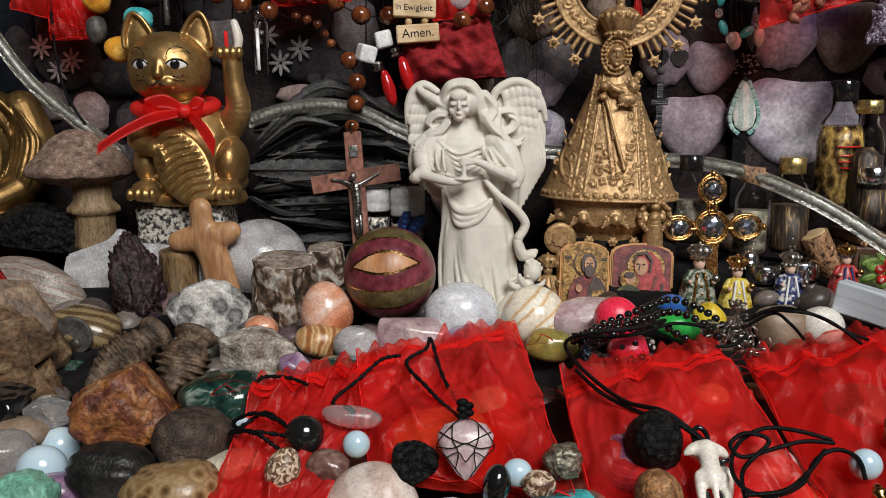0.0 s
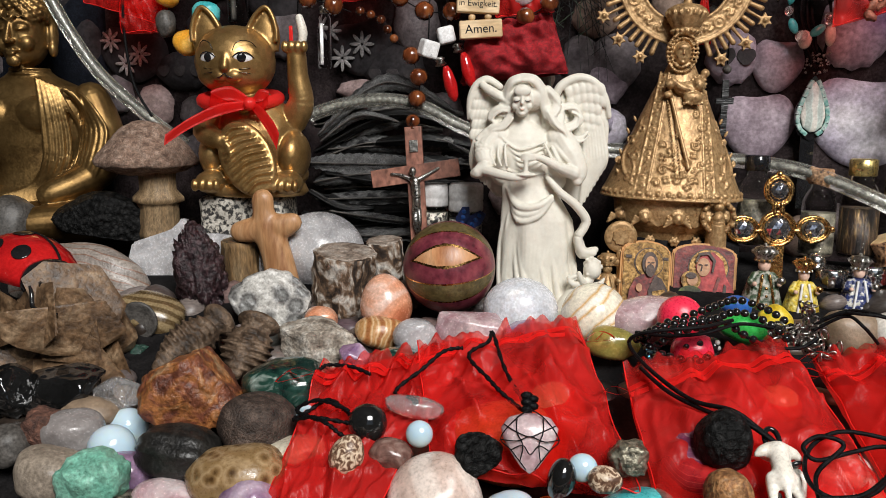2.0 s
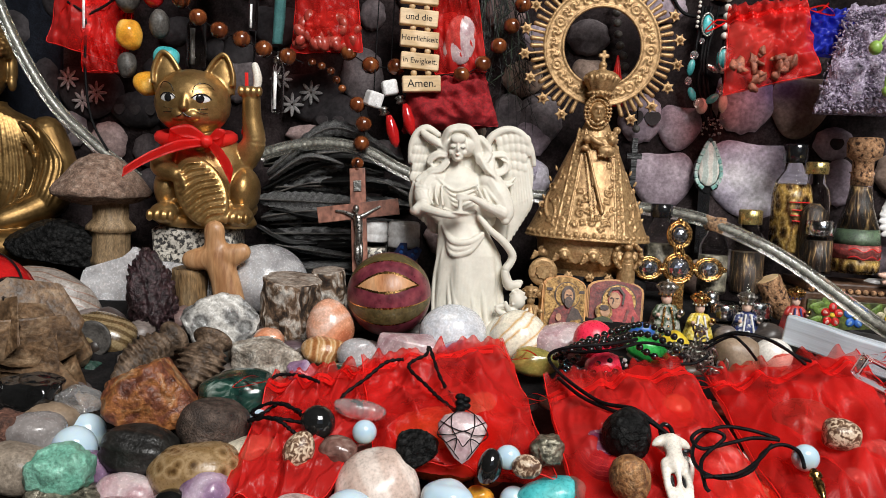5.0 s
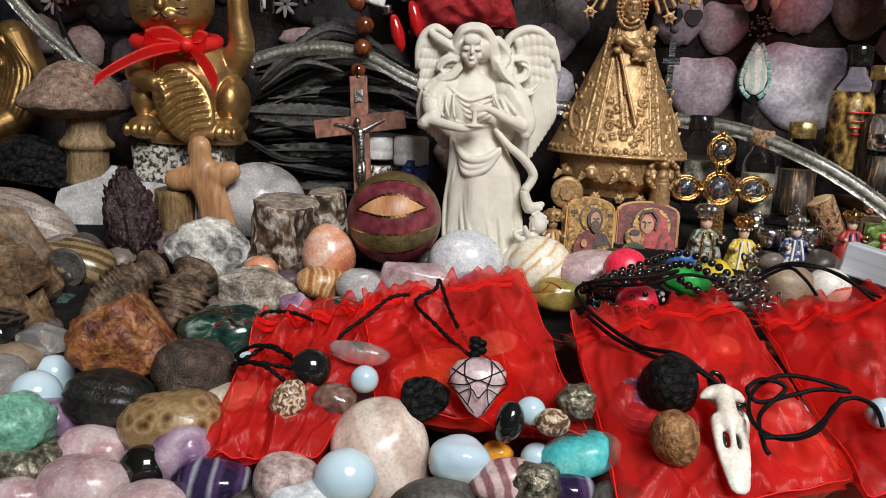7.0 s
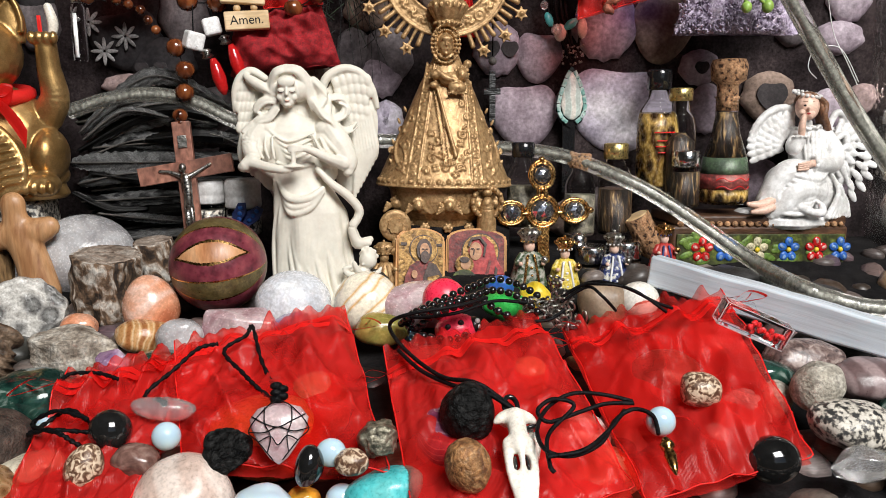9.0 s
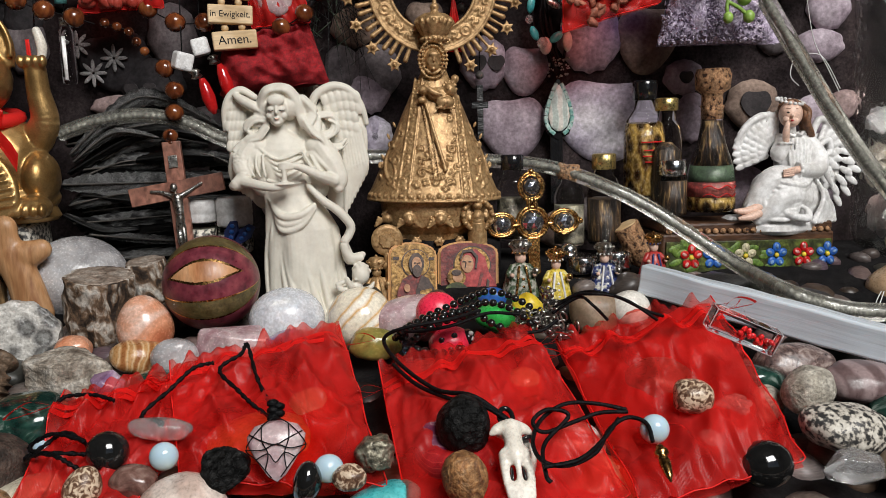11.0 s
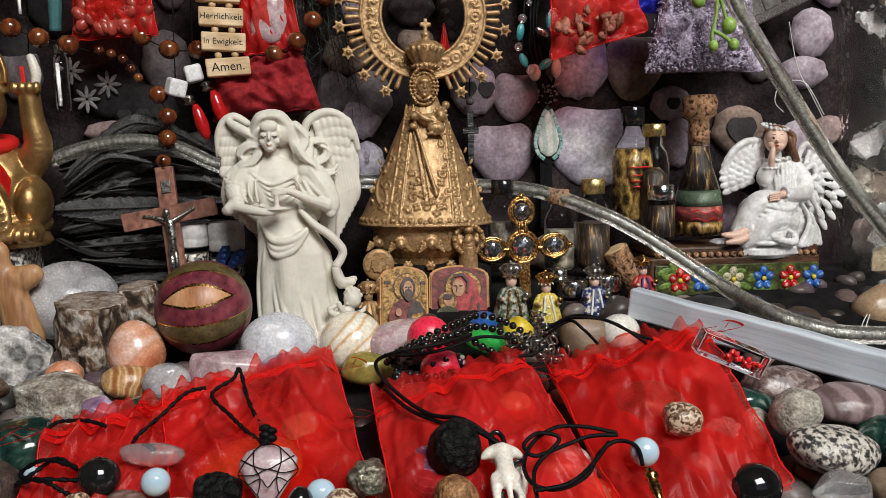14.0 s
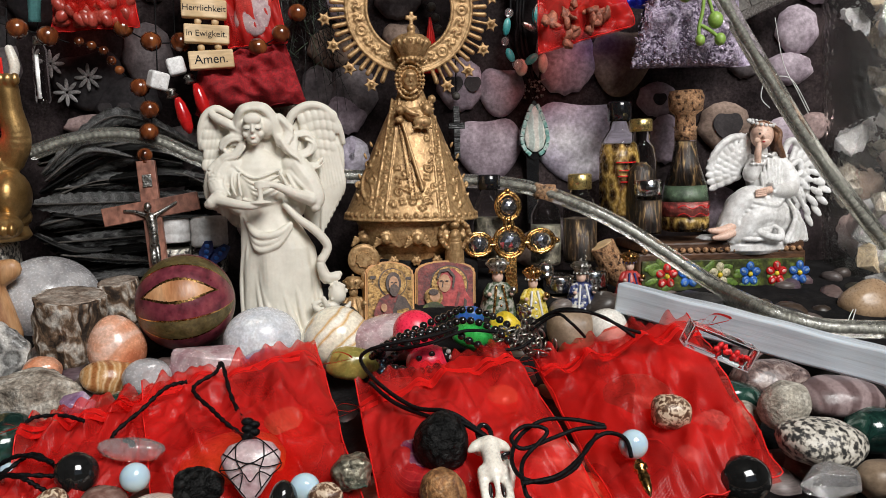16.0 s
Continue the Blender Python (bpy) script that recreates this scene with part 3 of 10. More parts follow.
low = [bm.verts.new((v.co.x, v.co.y, -0.2245)) for v in rim]
for i in range(len(rim)):
    bm.faces.new((rim[i], low[i], low[(i + 1) % len(rim)], rim[(i + 1) % len(rim)]))
bm.faces.new(low)
tagged(part("display_mound", bm, DARKBED), "near-black sloping bed added under the stones", "display stand")

# the printed cloth behind
bm = bmesh.new()
rows = []
for j in range(13):
    z = -0.225 + 0.62 * j / 12
    rows.append([bm.verts.new((x, wall_y(x) + 0.003 + 0.0015 * math.sin(x * 31 + j), z)) for x in [-0.62 + 1.34 * i / 40 for i in range(41)]])
for a, b in zip(rows, rows[1:]):
    for i in range(40):
        bm.faces.new((a[i], a[i + 1], b[i + 1], b[i])).smooth = True
bmesh.ops.solidify(bm, geom=list(bm.faces), thickness=0.004)
backdrop = tagged(part("backdrop", bm, CLOTHPRINT), "mauve-grey cloth printed with heart-shaped stones", kind="structure")


# ---- statues ----
def angel(at):
    bm = bmesh.new()
    mm = 0.001

    def line(pts, radii, seg=10):
        limb(bm, [Vector(p) * mm for p in pts], [r * mm for r in radii], seg)

    def ball(c, r, rot=(0, 0, 0), sub=3):
        ell(bm, Vector(c) * mm, tuple(q * mm for q in (r if isinstance(r, tuple) else (r, r, r))), rot, sub)
    # robe: narrow at the waist, swept to one side, standing on a flared hem
    rings = []
    for z, cx, cy, rx, ry, d in ((-4, 3, 2, 27, 19, .04), (4, 3, 2, 27, 19, .05), (12, 1, 2, 25, 18, .05), (26, 1, 1, 24.5, 17, .05), (42, 1, 0, 24, 16, .045), (56, 0, 0, 22.5, 15.5, .04), (68, -3, 0, 19, 14, .03), (78, -6, 0, 16.5, 12, .02), (88, -7, 0, 17, 12, .02), (98, -9, 0, 19, 12, .02), (107, -10, 1, 18.5, 11.5, .01), (113, -10, 2, 15, 9.5, 0), (119, -11, 1, 5.5, 6, 0), (124, -11, 0, 4.6, 5, 0)):
        rings.append((cx * mm, cy * mm, z * mm, rx * mm, ry * mm, 7, d, 0.04 * z))
    loft(bm, rings, 64)
    # long folds that gather at the waist and fan out to the hem
    for x0, x1, bow, r in ((-17, -22, -4, 1.7), (-14, -15, -5, 2.2), (-11, -9, -3, 1.8), (-8, -3, -4, 2.4), (-5, 3, -3, 1.8), (-2, 10, -2, 2.3), (1, 16, 2, 2.0), (4, 22, 5, 2.4), (6, 27, 8, 2.0)):
        def y(x, z):
            cx = 1 if z < 50 else -5
            return 1 - (18 - 0.11 * z) * math.sqrt(max(0.08, 1 - ((x - cx) / (27 - 0.16 * z)) ** 2))
        pts = []
        for u in (0, 0.3, 0.6, 1):
            x, z = x0 + (x1 - x0) * u ** 1.3 + bow * math.sin(math.pi * u), 76 - 74 * u
            pts.append((x, y(x, z) - 0.2, z))
        line(pts, [0.8, r * 0.8, r, r * 1.35], 10)
    # an overskirt swung across the hips
    for i, (dz, r) in enumerate(((0, 2.6), (-6, 2.0), (-11, 2.2))):
        line([(-19 + i, -6, 76 + dz * 0.3), (-12, -13.5, 66 + dz * 0.8), (0, -15.5, 66 + dz * 0.6), (9, -12, 72 + dz * 0.2)], [1.2, r, r, 1.6])
    # drapery of the bodice
    for i in range(5):
        line([(-24 + 2 * i, -8, 109 - 3.2 * i), (-12 + 0.6 * i, -12.4, 101 - 3.6 * i), (4 - 0.5 * i, -10.5, 106 - 3.6 * i)], [0.7, 1.0, 0.7], 6)
    line([(-19, -10, 88), (-8, -13, 85), (4, -10, 87)], [1.0, 1.3, 1.0], 8)
    # face
    ball((-11, -6.5, 131.5), (7.0, 8.4, 9.4))
    ball((-11, -9.5, 125.5), (4.4, 4.6, 4.2))
    ball((-11, -14.2, 137), (5.6, 2.0, 3.4))
    line([(-11, -14.6, 134), (-11, -16.0, 129.6)], [0.8, 1.15], 8)
    ball((-11, -14.3, 126.4), (2.0, 0.9, 0.7), sub=2)
    ball((-11, -13.6, 125.2), (1.7, 0.9, 0.7), sub=2)
    ball((-11, -13.0, 123.2), (2.2, 1.5, 1.4), sub=2)
    for sx in (-1, 1):
        ball((-11 + 3.3 * sx, -13.0, 131.8), (2.7, 1.9, 2.0), (0, 0, sx * 18), 2)
        ball((-11 + 4.2 * sx, -11.8, 128), (2.4, 2.0, 2.4), sub=2)
    ball((-8, 5, 120), (24, 5, 15))
    ball((10, 3, 118), (9, 6, 12))
    ball((-24, 3, 118), (8, 6, 12))
    # hair: a rounded crown, a heavy wave beside the face, long curls swept outwards
    ball((-10, 1, 138), (11, 10.5, 10.5))
    ball((-3, -2, 134), (7, 8, 9), (0, 20, 0))
    ball((-18, -1, 134), (5, 7, 8))
    for i in range(7):
        u = i / 6
        line([(-12 + u, -9.5 + 3 * u, 143.5 + 3.6 * u), (-5 + 2 * u, -10 + 3 * u, 143 + 2 * u), (0.5 + 2.4 * u, -7 + 3 * u, 136 + u), (2 + 3.5 * u, -6 + 3 * u, 128), (4 + 5 * u, -6 + 3 * u, 121 - u)], [1.2, 1.9, 2.3, 2.0, 1.5])
        line([(-12 + u, -9.5 + 3 * u, 143.5 + 3.6 * u), (-17 - u, -9 + 3 * u, 142 + 2 * u), (-20 - 2 * u, -6 + 3 * u, 136), (-20 - 4 * u, -5 + 2 * u, 129), (-17 - 8 * u, -5 + 2 * u, 122)], [1.2, 1.8, 2.0, 1.8, 1.4])
    for pts, rr in (([(5, -4, 138), (11, -3, 130), (8, -5, 122), (14, -4, 115), (22, -2, 117), (24, -1, 123), (19, -1, 126)], [3, 3.6, 3.2, 3.0, 2.6, 2.0, 1.2]),
                    ([(7, -2, 132), (13, -2, 124), (13, -5, 117), (19, -4, 109), (26, -1, 108), (31, 0, 112)], [3, 3.2, 3.0, 2.7, 2.0, 1.0]),
                    ([(4, -6, 126), (9, -7, 118), (15, -7, 113), (18, -6, 106), (25, -3, 103)], [2.4, 2.6, 2.4, 2.0, 1.0]),
                    ([(15, -1, 128), (22, 0, 128), (26, 0, 121), (22, -2, 116)], [2.2, 2.4, 2.0, 1.0]),
                    ([(-18, -4, 130), (-25, -3, 134), (-32, -1, 138), (-36, 0, 141)], [2.6, 3.2, 3.2, 2.2]),
                    ([(-19, -5, 126), (-26, -4, 126), (-31, -3, 121), (-27, -5, 117)], [2.4, 2.6, 2.2, 1.4]),
                    ([(-18, -6, 122), (-23, -6, 116), (-30, -5, 114), (-34, -4, 108), (-29, -6, 103)], [2.4, 2.6, 2.4, 2.2, 1.4])):
        line(pts, rr, 12)
        off = [(x + 1.4, y - 2.3, z - 1.6) for x, y, z in pts]
        line(off, [r * 0.42 for r in rr], 8)
    # shoulders, wide sleeve and the arm with the dish
    ball((-24, -1, 109), (8, 8, 7))
    line([(-27, -2, 109), (-34, -5, 100), (-33, -10, 91), (-38, -12, 87)], [7, 7, 5.5, 3.5], 14)
    line([(-33, -5, 112), (-38, -5, 106), (-36, -8, 98), (-29, -11, 96), (-32, -11, 90), (-39, -11, 84)], [2.2, 2.6, 2.2, 2.0, 2.2, 1.6])
    ball((-38, -9, 86), (5, 6, 3.6), (0, -12, 0))
    line([(-33, -13, 88), (-22, -20, 85.5), (-13, -24, 84.5), (-5, -24, 86)], [3.6, 3.0, 2.5, 1.3])
    ball((-8, -24, 86.4), (6.5, 4.5, 1.4))
    line([(-8, -24, 87), (-8, -24, 96)], [1.7, 1.5], 10)
    # sleeves and drapery that fill the space beside the body
    ball((-26, -3, 99), (10, 8, 13), (0, 10, 0))
    ball((-22, 0, 86), (8, 8, 9))
    ball((13, -3, 96), (10, 8, 14), (0, -8, 0))
    ball((10, 1, 82), (9, 9, 9))
    for k in range(4):
        line([(-33 + 4 * k, -8 - k, 104), (-34 + 4.4 * k, -11 - k, 97), (-30 + 3.4 * k, -12 - k, 91)], [0.8, 1.2, 0.8], 6)
        line([(4 + 4 * k, -11 + k, 104 - k), (8 + 4 * k, -12 + k, 96 - k), (12 + 3.4 * k, -11 + k, 88)], [0.8, 1.3, 0.9], 6)
    # the other arm shields the candle
    ball((12, -1, 108), (8, 8, 7.5))
    line([(14, -2, 109), (20, -5, 99), (25, -7, 88), (25, -9, 82)], [7.5, 8.0, 6.5, 3.6], 14)
    line([(10, -8, 104), (16, -11, 97), (24, -11, 89), (27, -9, 83)], [1.2, 1.8, 1.8, 1.0])
    line([(22, -11, 87), (12, -17, 91), (2, -21, 96), (-5, -23, 97.5)], [4.6, 3.2, 2.4, 1.6])
    for k in range(4):
        line([(-3, -23.5, 98.4 - 0.9 * k), (-8, -25, 99 - 1.1 * k), (-11, -24, 98.4 - 1.1 * k)], [0.9, 0.8, 0.6], 6)
    # the wings: long smooth pinions below, small scalloped feathers above
    ball((28, 8, 118), (17, 4.2, 27), (0, -6, 0))
    ball((31, 8, 98), (13, 3.6, 34), (0, 12, 0))
    ball((-32, 8, 118), (12, 4.0, 25), (0, 8, 0))
    ball((-30, 8, 96), (9, 3.4, 28), (0, -14, 0))
    line([(9, 6, 128), (13, 4.5, 140), (24, 4, 146), (35, 4.5, 143), (42, 5, 133), (45, 6, 122)], [2.6, 3.0, 3.0, 2.7, 2.4, 1.6])
    line([(-25, 4, 140), (-33, 4, 144.5), (-40, 4.5, 141), (-44, 5, 132), (-44.5, 6, 120)], [2.4, 2.8, 2.6, 2.2, 1.5])
    for k in range(8):
        u = k / 7
        line([(38 + 2 * u - 9 * (1 - u), 5, 112 + 8 * u), (30 + 13.5 * u, 4.6, 92 + 6 * u), (29 + 14 * u, 6.5, 64 + 25 * u)], [1.4, 2.2, 1.3], 8)
        line([(-38 + 8 * u, 5, 116), (-42.5 + 16 * u, 5, 96 - 3 * u), (-41 + 18 * u, 6.5, 84 - 14 * u)], [1.3, 1.9, 1.2], 8)
    for row in range(5):
        for k in range(6):
            u = (k + 0.5 * (row % 2)) / 6
            ball((19 + 24 * u - 1.0 * row, 3.8 + 0.3 * row, 137 - 6.2 * row + 3 * math.sin(3 * u)), (3.0, 1.8, 4.6), (0, -14, 0), 2)
            if k < 4:
                ball((-42 + 15 * u, 4.2, 135 - 6.2 * row), (2.5, 1.6, 4.2), (0, 14, 0), 2)
    # the sash loops out at the hip and hangs to the cherub
    for off in (-1.8, 0, 1.8):
        line([(6, -11 + off, 84), (14, -12 + off, 75), (24, -11 + off, 67), (31, -9 + off, 58), (30, -9 + off, 52), (26.5, -10 + off, 46), (29, -10 + off, 38), (37, -8 + off, 36)], [1.8, 2.5, 2.9, 3.0, 2.8, 2.9, 3.0, 2.0])
    line([(27, -10, 44), (30, -10, 36), (38, -8, 38)], [3, 4.2, 2.2])
    # cherub climbing at the hem
    ball((36, -13, 25.5), (5.8, 5.8, 6.2))
    rnd = random.Random(2)
    for i in range(22):
        a, b = rnd.random() * 6.28, rnd.random() * 1.4
        ball((36.5 + 5.2 * math.cos(a) * math.cos(b), -11.5 + 5.2 * math.sin(a) * math.cos(b), 27 + 5.2 * math.sin(b)), 1.8, sub=1)
    ball((32.4, -17.6, 23.6), (1.2, 1.0, 1.1), sub=1)
    line([(33, -13, 19), (27, -15, 12), (21, -17, 4), (16, -18, -2)], [4.5, 6.6, 6.2, 5.0], 14)
    line([(29, -17, 17), (24, -20, 17.5), (21, -20, 21), (25, -20, 23)], [2.6, 2.2, 2.0, 1.5])
    line([(32, -17, 16), (29, -20, 20), (27, -21, 25)], [2.6, 2.0, 1.5])
    for s in (0, 1, 2):
        line([(37, -10, 15), (42, -8, 16 - 2 * s), (44.5, -7, 19 - 3.2 * s)], [1.8, 1.8, 0.9], 8)
    ball((34, -16, 10), (4.2, 4.2, 4.6))
    lathe(bm, [(25 * mm, -9 * mm), (29 * mm, -6 * mm), (29 * mm, -2 * mm), (26 * mm, 1 * mm)], pose(6 * mm, -2 * mm, 0), 32)
    bm = fuse(bm, 0.00055, 2)
    for sx in (-1, 1):
        tube(bm, [((-11 + sx * x) * mm, y * mm, z * mm) for x, y, z in ((1.7, -14.7, 131.2), (3.3, -14.95, 130.7), (5.0, -14.0, 131.2))], 0.24 * mm, 5, 4, mi=1)
    ell(bm, (-11 * mm, -14.8 * mm, 125.8 * mm), (1.3 * mm, 0.75 * mm, 0.6 * mm), sub=2, mi=2)
    return tagged(part("angel_statue", bm, [IVORY, GREYST, SKIN], None, "", at), "ivory-white angel figurine holding a candle, standing among stones", "statue")


angel(Matrix.Translation((0.0223, 0.4920, -0.1248)))


def madonna(at):
    bm = bmesh.new()
    mm = 0.001

    def line(pts, radii, seg=8):
        limb(bm, [Vector(p) * mm for p in pts], [r * mm for r in radii], seg)

    def ball(c, r, rot=(0, 0, 0), sub=2):
        ell(bm, Vector(c) * mm, tuple(q * mm for q in (r if isinstance(r, tuple) else (r, r, r))), rot, sub)

    def girth(z):
        return 45.5 - (z - 30) * 0.425

    def on(x, z, lift=0.0):
        w = girth(z)
        return (x, -0.72 * w * math.sqrt(max(0.02, 1 - (x / w) ** 2)) - lift, z)

    def curl(x, z, r, turn=1, a0=0.0, th=0.9, lift=0.4):
        """A spiral scroll lying on the mantle."""
        pts = []
        for i in range(9):
            a = a0 + turn * i * 0.75
            q = r * (1 - i / 10)
            pts.append(on(x + q * math.cos(a), z + q * math.sin(a), lift))
        line(pts, [th] * 5 + [th * 0.9, th * 0.9, th * 1.2, th * 1.3], 6)
    # the wide mantle
    rings = [(0, 0, z * mm, rx * mm, 0.72 * rx * mm, 5, 0.008, 0.4) for z, rx in ((26, 42), (28, 45.5), (31, 46), (34, 44), (50, 37), (65, 30.5), (80, 24.3), (95, 17.8), (104, 13.6), (110, 10.5), (116, 8))]
    loft(bm, rings, 72)
    # two borders of scrollwork down the front
    for sx in (-1, 1):
        top, foot = ((-11, 109), (-25, 33)) if sx < 0 else ((14, 97), (18, 33))
        for off in (-3.6, 3.6):
            line([on(top[0] + (foot[0] - top[0]) * u + off * (0.6 + 0.4 * u), top[1] + (foot[1] - top[1]) * u, 0.3) for u in (0, 0.25, 0.5, 0.75, 1)], [0.9] * 5, 6)
        for k in range(15):
            u = (k + 0.5) / 15
            curl(top[0] + (foot[0] - top[0]) * u, top[1] + (foot[1] - top[1]) * u, 2.3, 1 if k % 2 else -1, k * 1.1, 0.65)
        # leafy branches on the sides of the mantle
        s = sx
        line([on(s * 30, 36, 0.3), on(s * 35, 46, 0.3), on(s * 33, 58, 0.3), on(s * 27, 68, 0.3), on(s * 24, 78, 0.3)], [1.2, 1.3, 1.1, 0.9, 0.6])
        line([on(s * 31, 37, 0.3), on(s * 29, 48, 0.3), on(s * 32, 55, 0.3)], [1.2, 1.0, 0.6])
        for x, z, r, t in ((33, 40, 3.4, 1), (37, 50, 2.6, -1), (29, 54, 3.2, 1), (30, 64, 2.6, -1), (25, 72, 2.2, 1), (27, 42, 2.6, -1)):
            curl(s * x, z, r, t * s, 1.2, 0.8)
        for x, z in ((36, 56), (32, 70), (28, 78), (38, 43)):
            ball(on(s * x, z, 0.2), (1.1, 0.9, 2.6), (0, s * 24, 0))
    # foliage of the skirt between the borders
    for x, z, r, t in ((-12, 46, 3.6, 1), (-4, 40, 3.2, -1), (6, 40, 3.4, 1), (12, 50, 3, -1), (-16, 38, 2.6, -1), (9, 62, 3.2, 1), (12, 74, 2.6, -1), (-8, 58, 2.8, 1), (3, 52, 2.6, 1), (8, 82, 2.6, -1), (-13, 62, 2.2, 1)):
        curl(x, z, r, t, x, 0.8)
    for x, z in ((-6, 48), (1, 44), (8, 46), (-12, 54), (7, 56), (11, 66), (-10, 40), (3, 36)):
        for k in range(4):
            a = k * 1.57 + x
            ball(on(x + 1.7 * math.cos(a), z + 1.7 * math.sin(a), 0.4), 1.0, sub=1)
    # hem
    for k in range(44):
        a = math.pi * (1 + k / 43)
        ball((45.5 * math.cos(a), 33 * math.sin(a), 30 + (0.7 if k % 2 else -0.7)), (1.7, 1.6, 1.9), sub=1)
    tube(bm, [(46.4 * mm * math.cos(a), 33.6 * mm * math.sin(a), 27.4 * mm) for a in [2 * math.pi * i / 24 for i in range(24)]], 1.0 * mm, 6, 3, True)
    # sceptre, cords and sleeves
    line([on(-9.5, 99, 3), on(-4, 76, 2.6), on(3.5, 48, 2.2)], [1.3, 1.1, 1.5])
    for o in (0, 3):
        for k in range(26):
            u = k / 25
            ball(on(-10 + o + 6 * u, 90 - 48 * u, 1.6), 0.85, sub=1)
    ball((-9, -15, 101), (4, 3, 3.4))
    ball((-10, -15.5, 94), (3.2, 2.6, 2.4))
    ball((2, -15, 98), (9, 4, 5))
    line([(-8, -16, 103), (-3, -18, 99), (4, -18, 97)], [2.0, 2.2, 1.8])
    # the child
    ball((8, -17.5, 101), (3.7, 3.6, 4.2), sub=3)
    ball((7.6, -21, 100.4), (0.7, 0.8, 1.0), sub=1)
    for k in range(12):
        a = k * 0.53
        ball((8 + 4.8 * math.cos(a), -16.4, 101.4 + 5 * math.sin(a)), 1.15, sub=1)
    ball((5, -18, 92.5), (6.5, 3.8, 4.4))
    for k in range(6):
        ball((-1 + 2.4 * k, -20.5 + 0.3 * k, 88.6 + 0.5 * (k % 2)), (1.4, 1.1, 1.5), sub=1)
    ball((12, -15, 108), (3, 2.4, 3))
    # her face in its frill
    ball((-2, -9, 120.5), (5.2, 5.2, 7.4), sub=3)
    ball((-2, -13.6, 124), (3.6, 1.4, 2.2))
    line([(-2, -14.2, 122.4), (-2, -14.9, 119.8)], [0.5, 0.8], 6)
    ball((-2, -13.6, 117.4), (1.3, 0.7, 0.55), sub=1)
    ball((-2, -12.8, 114.8), (1.6, 1.2, 1.1), sub=1)
    for d in (-1, 1):
        ball((-2 + 2.3 * d, -13.4, 121.6), (1.3, 0.6, 0.5), sub=1)
        ball((-2 + 2.8 * d, -12.2, 118.4), (1.7, 1.4, 1.8), sub=1)
    for r, n, t in ((7.2, 22, 1.15), (9.6, 28, 1.3)):
        for k in range(n):
            a = 2 * math.pi * k / n
            ball((-2 + r * math.cos(a), -9.5 + (0.6 if k % 2 else 0), 121 + r * 1.28 * math.sin(a)), (t, 1.8, t), sub=1)
    ball((-2, -2, 122), (9.4, 7.5, 12), sub=3)
    # crown
    lathe(bm, [(8 * mm, 133 * mm), (9 * mm, 134 * mm), (8 * mm, 136.5 * mm), (9.2 * mm, 138 * mm), (12.6 * mm, 144 * mm), (12.4 * mm, 148.5 * mm), (8 * mm, 151.5 * mm), (3 * mm, 152.5 * mm), (2.4 * mm, 154 * mm)], pose(0, -3 * mm, 0), 40, fold=lambda a, i: 1 + 0.04 * math.sin(9 * a))
    for k in range(18):
        a = 2 * math.pi * k / 18
        ball((9.3 * math.cos(a), -3 + 9.3 * math.sin(a), 135), 1.0, sub=1)
        ball((12.9 * math.cos(a), -3 + 12.9 * math.sin(a), 146), (1.2, 1.2, 1.8), sub=1)
    ball((0, -3, 156), (3.2, 2.8, 3))
    box(bm, (0, -3 * mm, 162 * mm), (2.6 * mm, 2.2 * mm, 10 * mm))
    box(bm, (0, -3 * mm, 163 * mm), (8 * mm, 2.2 * mm, 2.8 * mm))
    # bowl-shaped pedestal with winged cherub heads and flowers
    lathe(bm, [(17 * mm, -10 * mm), (20 * mm, -6 * mm), (24 * mm, -2 * mm), (27 * mm, 4 * mm), (35 * mm, 10 * mm), (37 * mm, 18 * mm), (37.5 * mm, 23 * mm), (40 * mm, 27 * mm)], Matrix.Diagonal((1, 0.74, 1, 1)), 48)
    for k in range(5):
        a = math.pi * (1.13 + 0.74 * k / 4)
        x, y = 37 * math.cos(a), 27.4 * math.sin(a)
        ball((x, y, 15), (3.9, 3.4, 4.2), sub=3)
        for q in range(7):
            b = q * 0.45
            ball((x + 3.9 * math.cos(b), y - 0.4, 16 + 3.6 * math.sin(b)), 1.2, sub=1)
        ball((x, y - 3.4, 14.6), (0.6, 0.7, 0.8), sub=1)
        for sx in (-1, 1):
            for q in range(4):
                line([(x + sx * 3.4, y, 13), (x + sx * (6.4 + 0.7 * q), y - 0.6, 15.6 - 2.0 * q)], [1.2, 1.0], 6)
        for q in range(6):
            b = q * 1.047
            ball((x * 0.74 + 2.4 * math.cos(b), y * 0.78 - 0.8, -0.5 + 2.4 * math.sin(b)), (1.5, 1.1, 1.5), sub=1)
        ball((x * 0.74, y * 0.78 - 1.8, -0.5), 1.2, sub=1)
    # the ring: a broad chased band, blunt flames and stars
    c = Vector((0, 6, 171))
    n = 72
    for r0, r1, d in ((29.5, 43.5, 2.4),):
        inner, outer = [], []
        for k in range(n):
            a = 2 * math.pi * k / n
            w = Vector((math.cos(a), 0, math.sin(a)))
            inner.append([bm.verts.new((c + w * r0 + Vector((0, y, 0))) * mm) for y in (-d / 2, d / 2)])
            outer.append([bm.verts.new((c + w * r1 + Vector((0, y, 0))) * mm) for y in (-d / 2, d / 2)])
        for k in range(n):
            j = (k + 1) % n
            for q in ((inner[k][0], inner[j][0], outer[j][0], outer[k][0]), (inner[k][1], outer[k][1], outer[j][1], inner[j][1]), (inner[k][0], inner[k][1], inner[j][1], inner[j][0]), (outer[k][0], outer[j][0], outer[j][1], outer[k][1])):
                bm.faces.new(q)
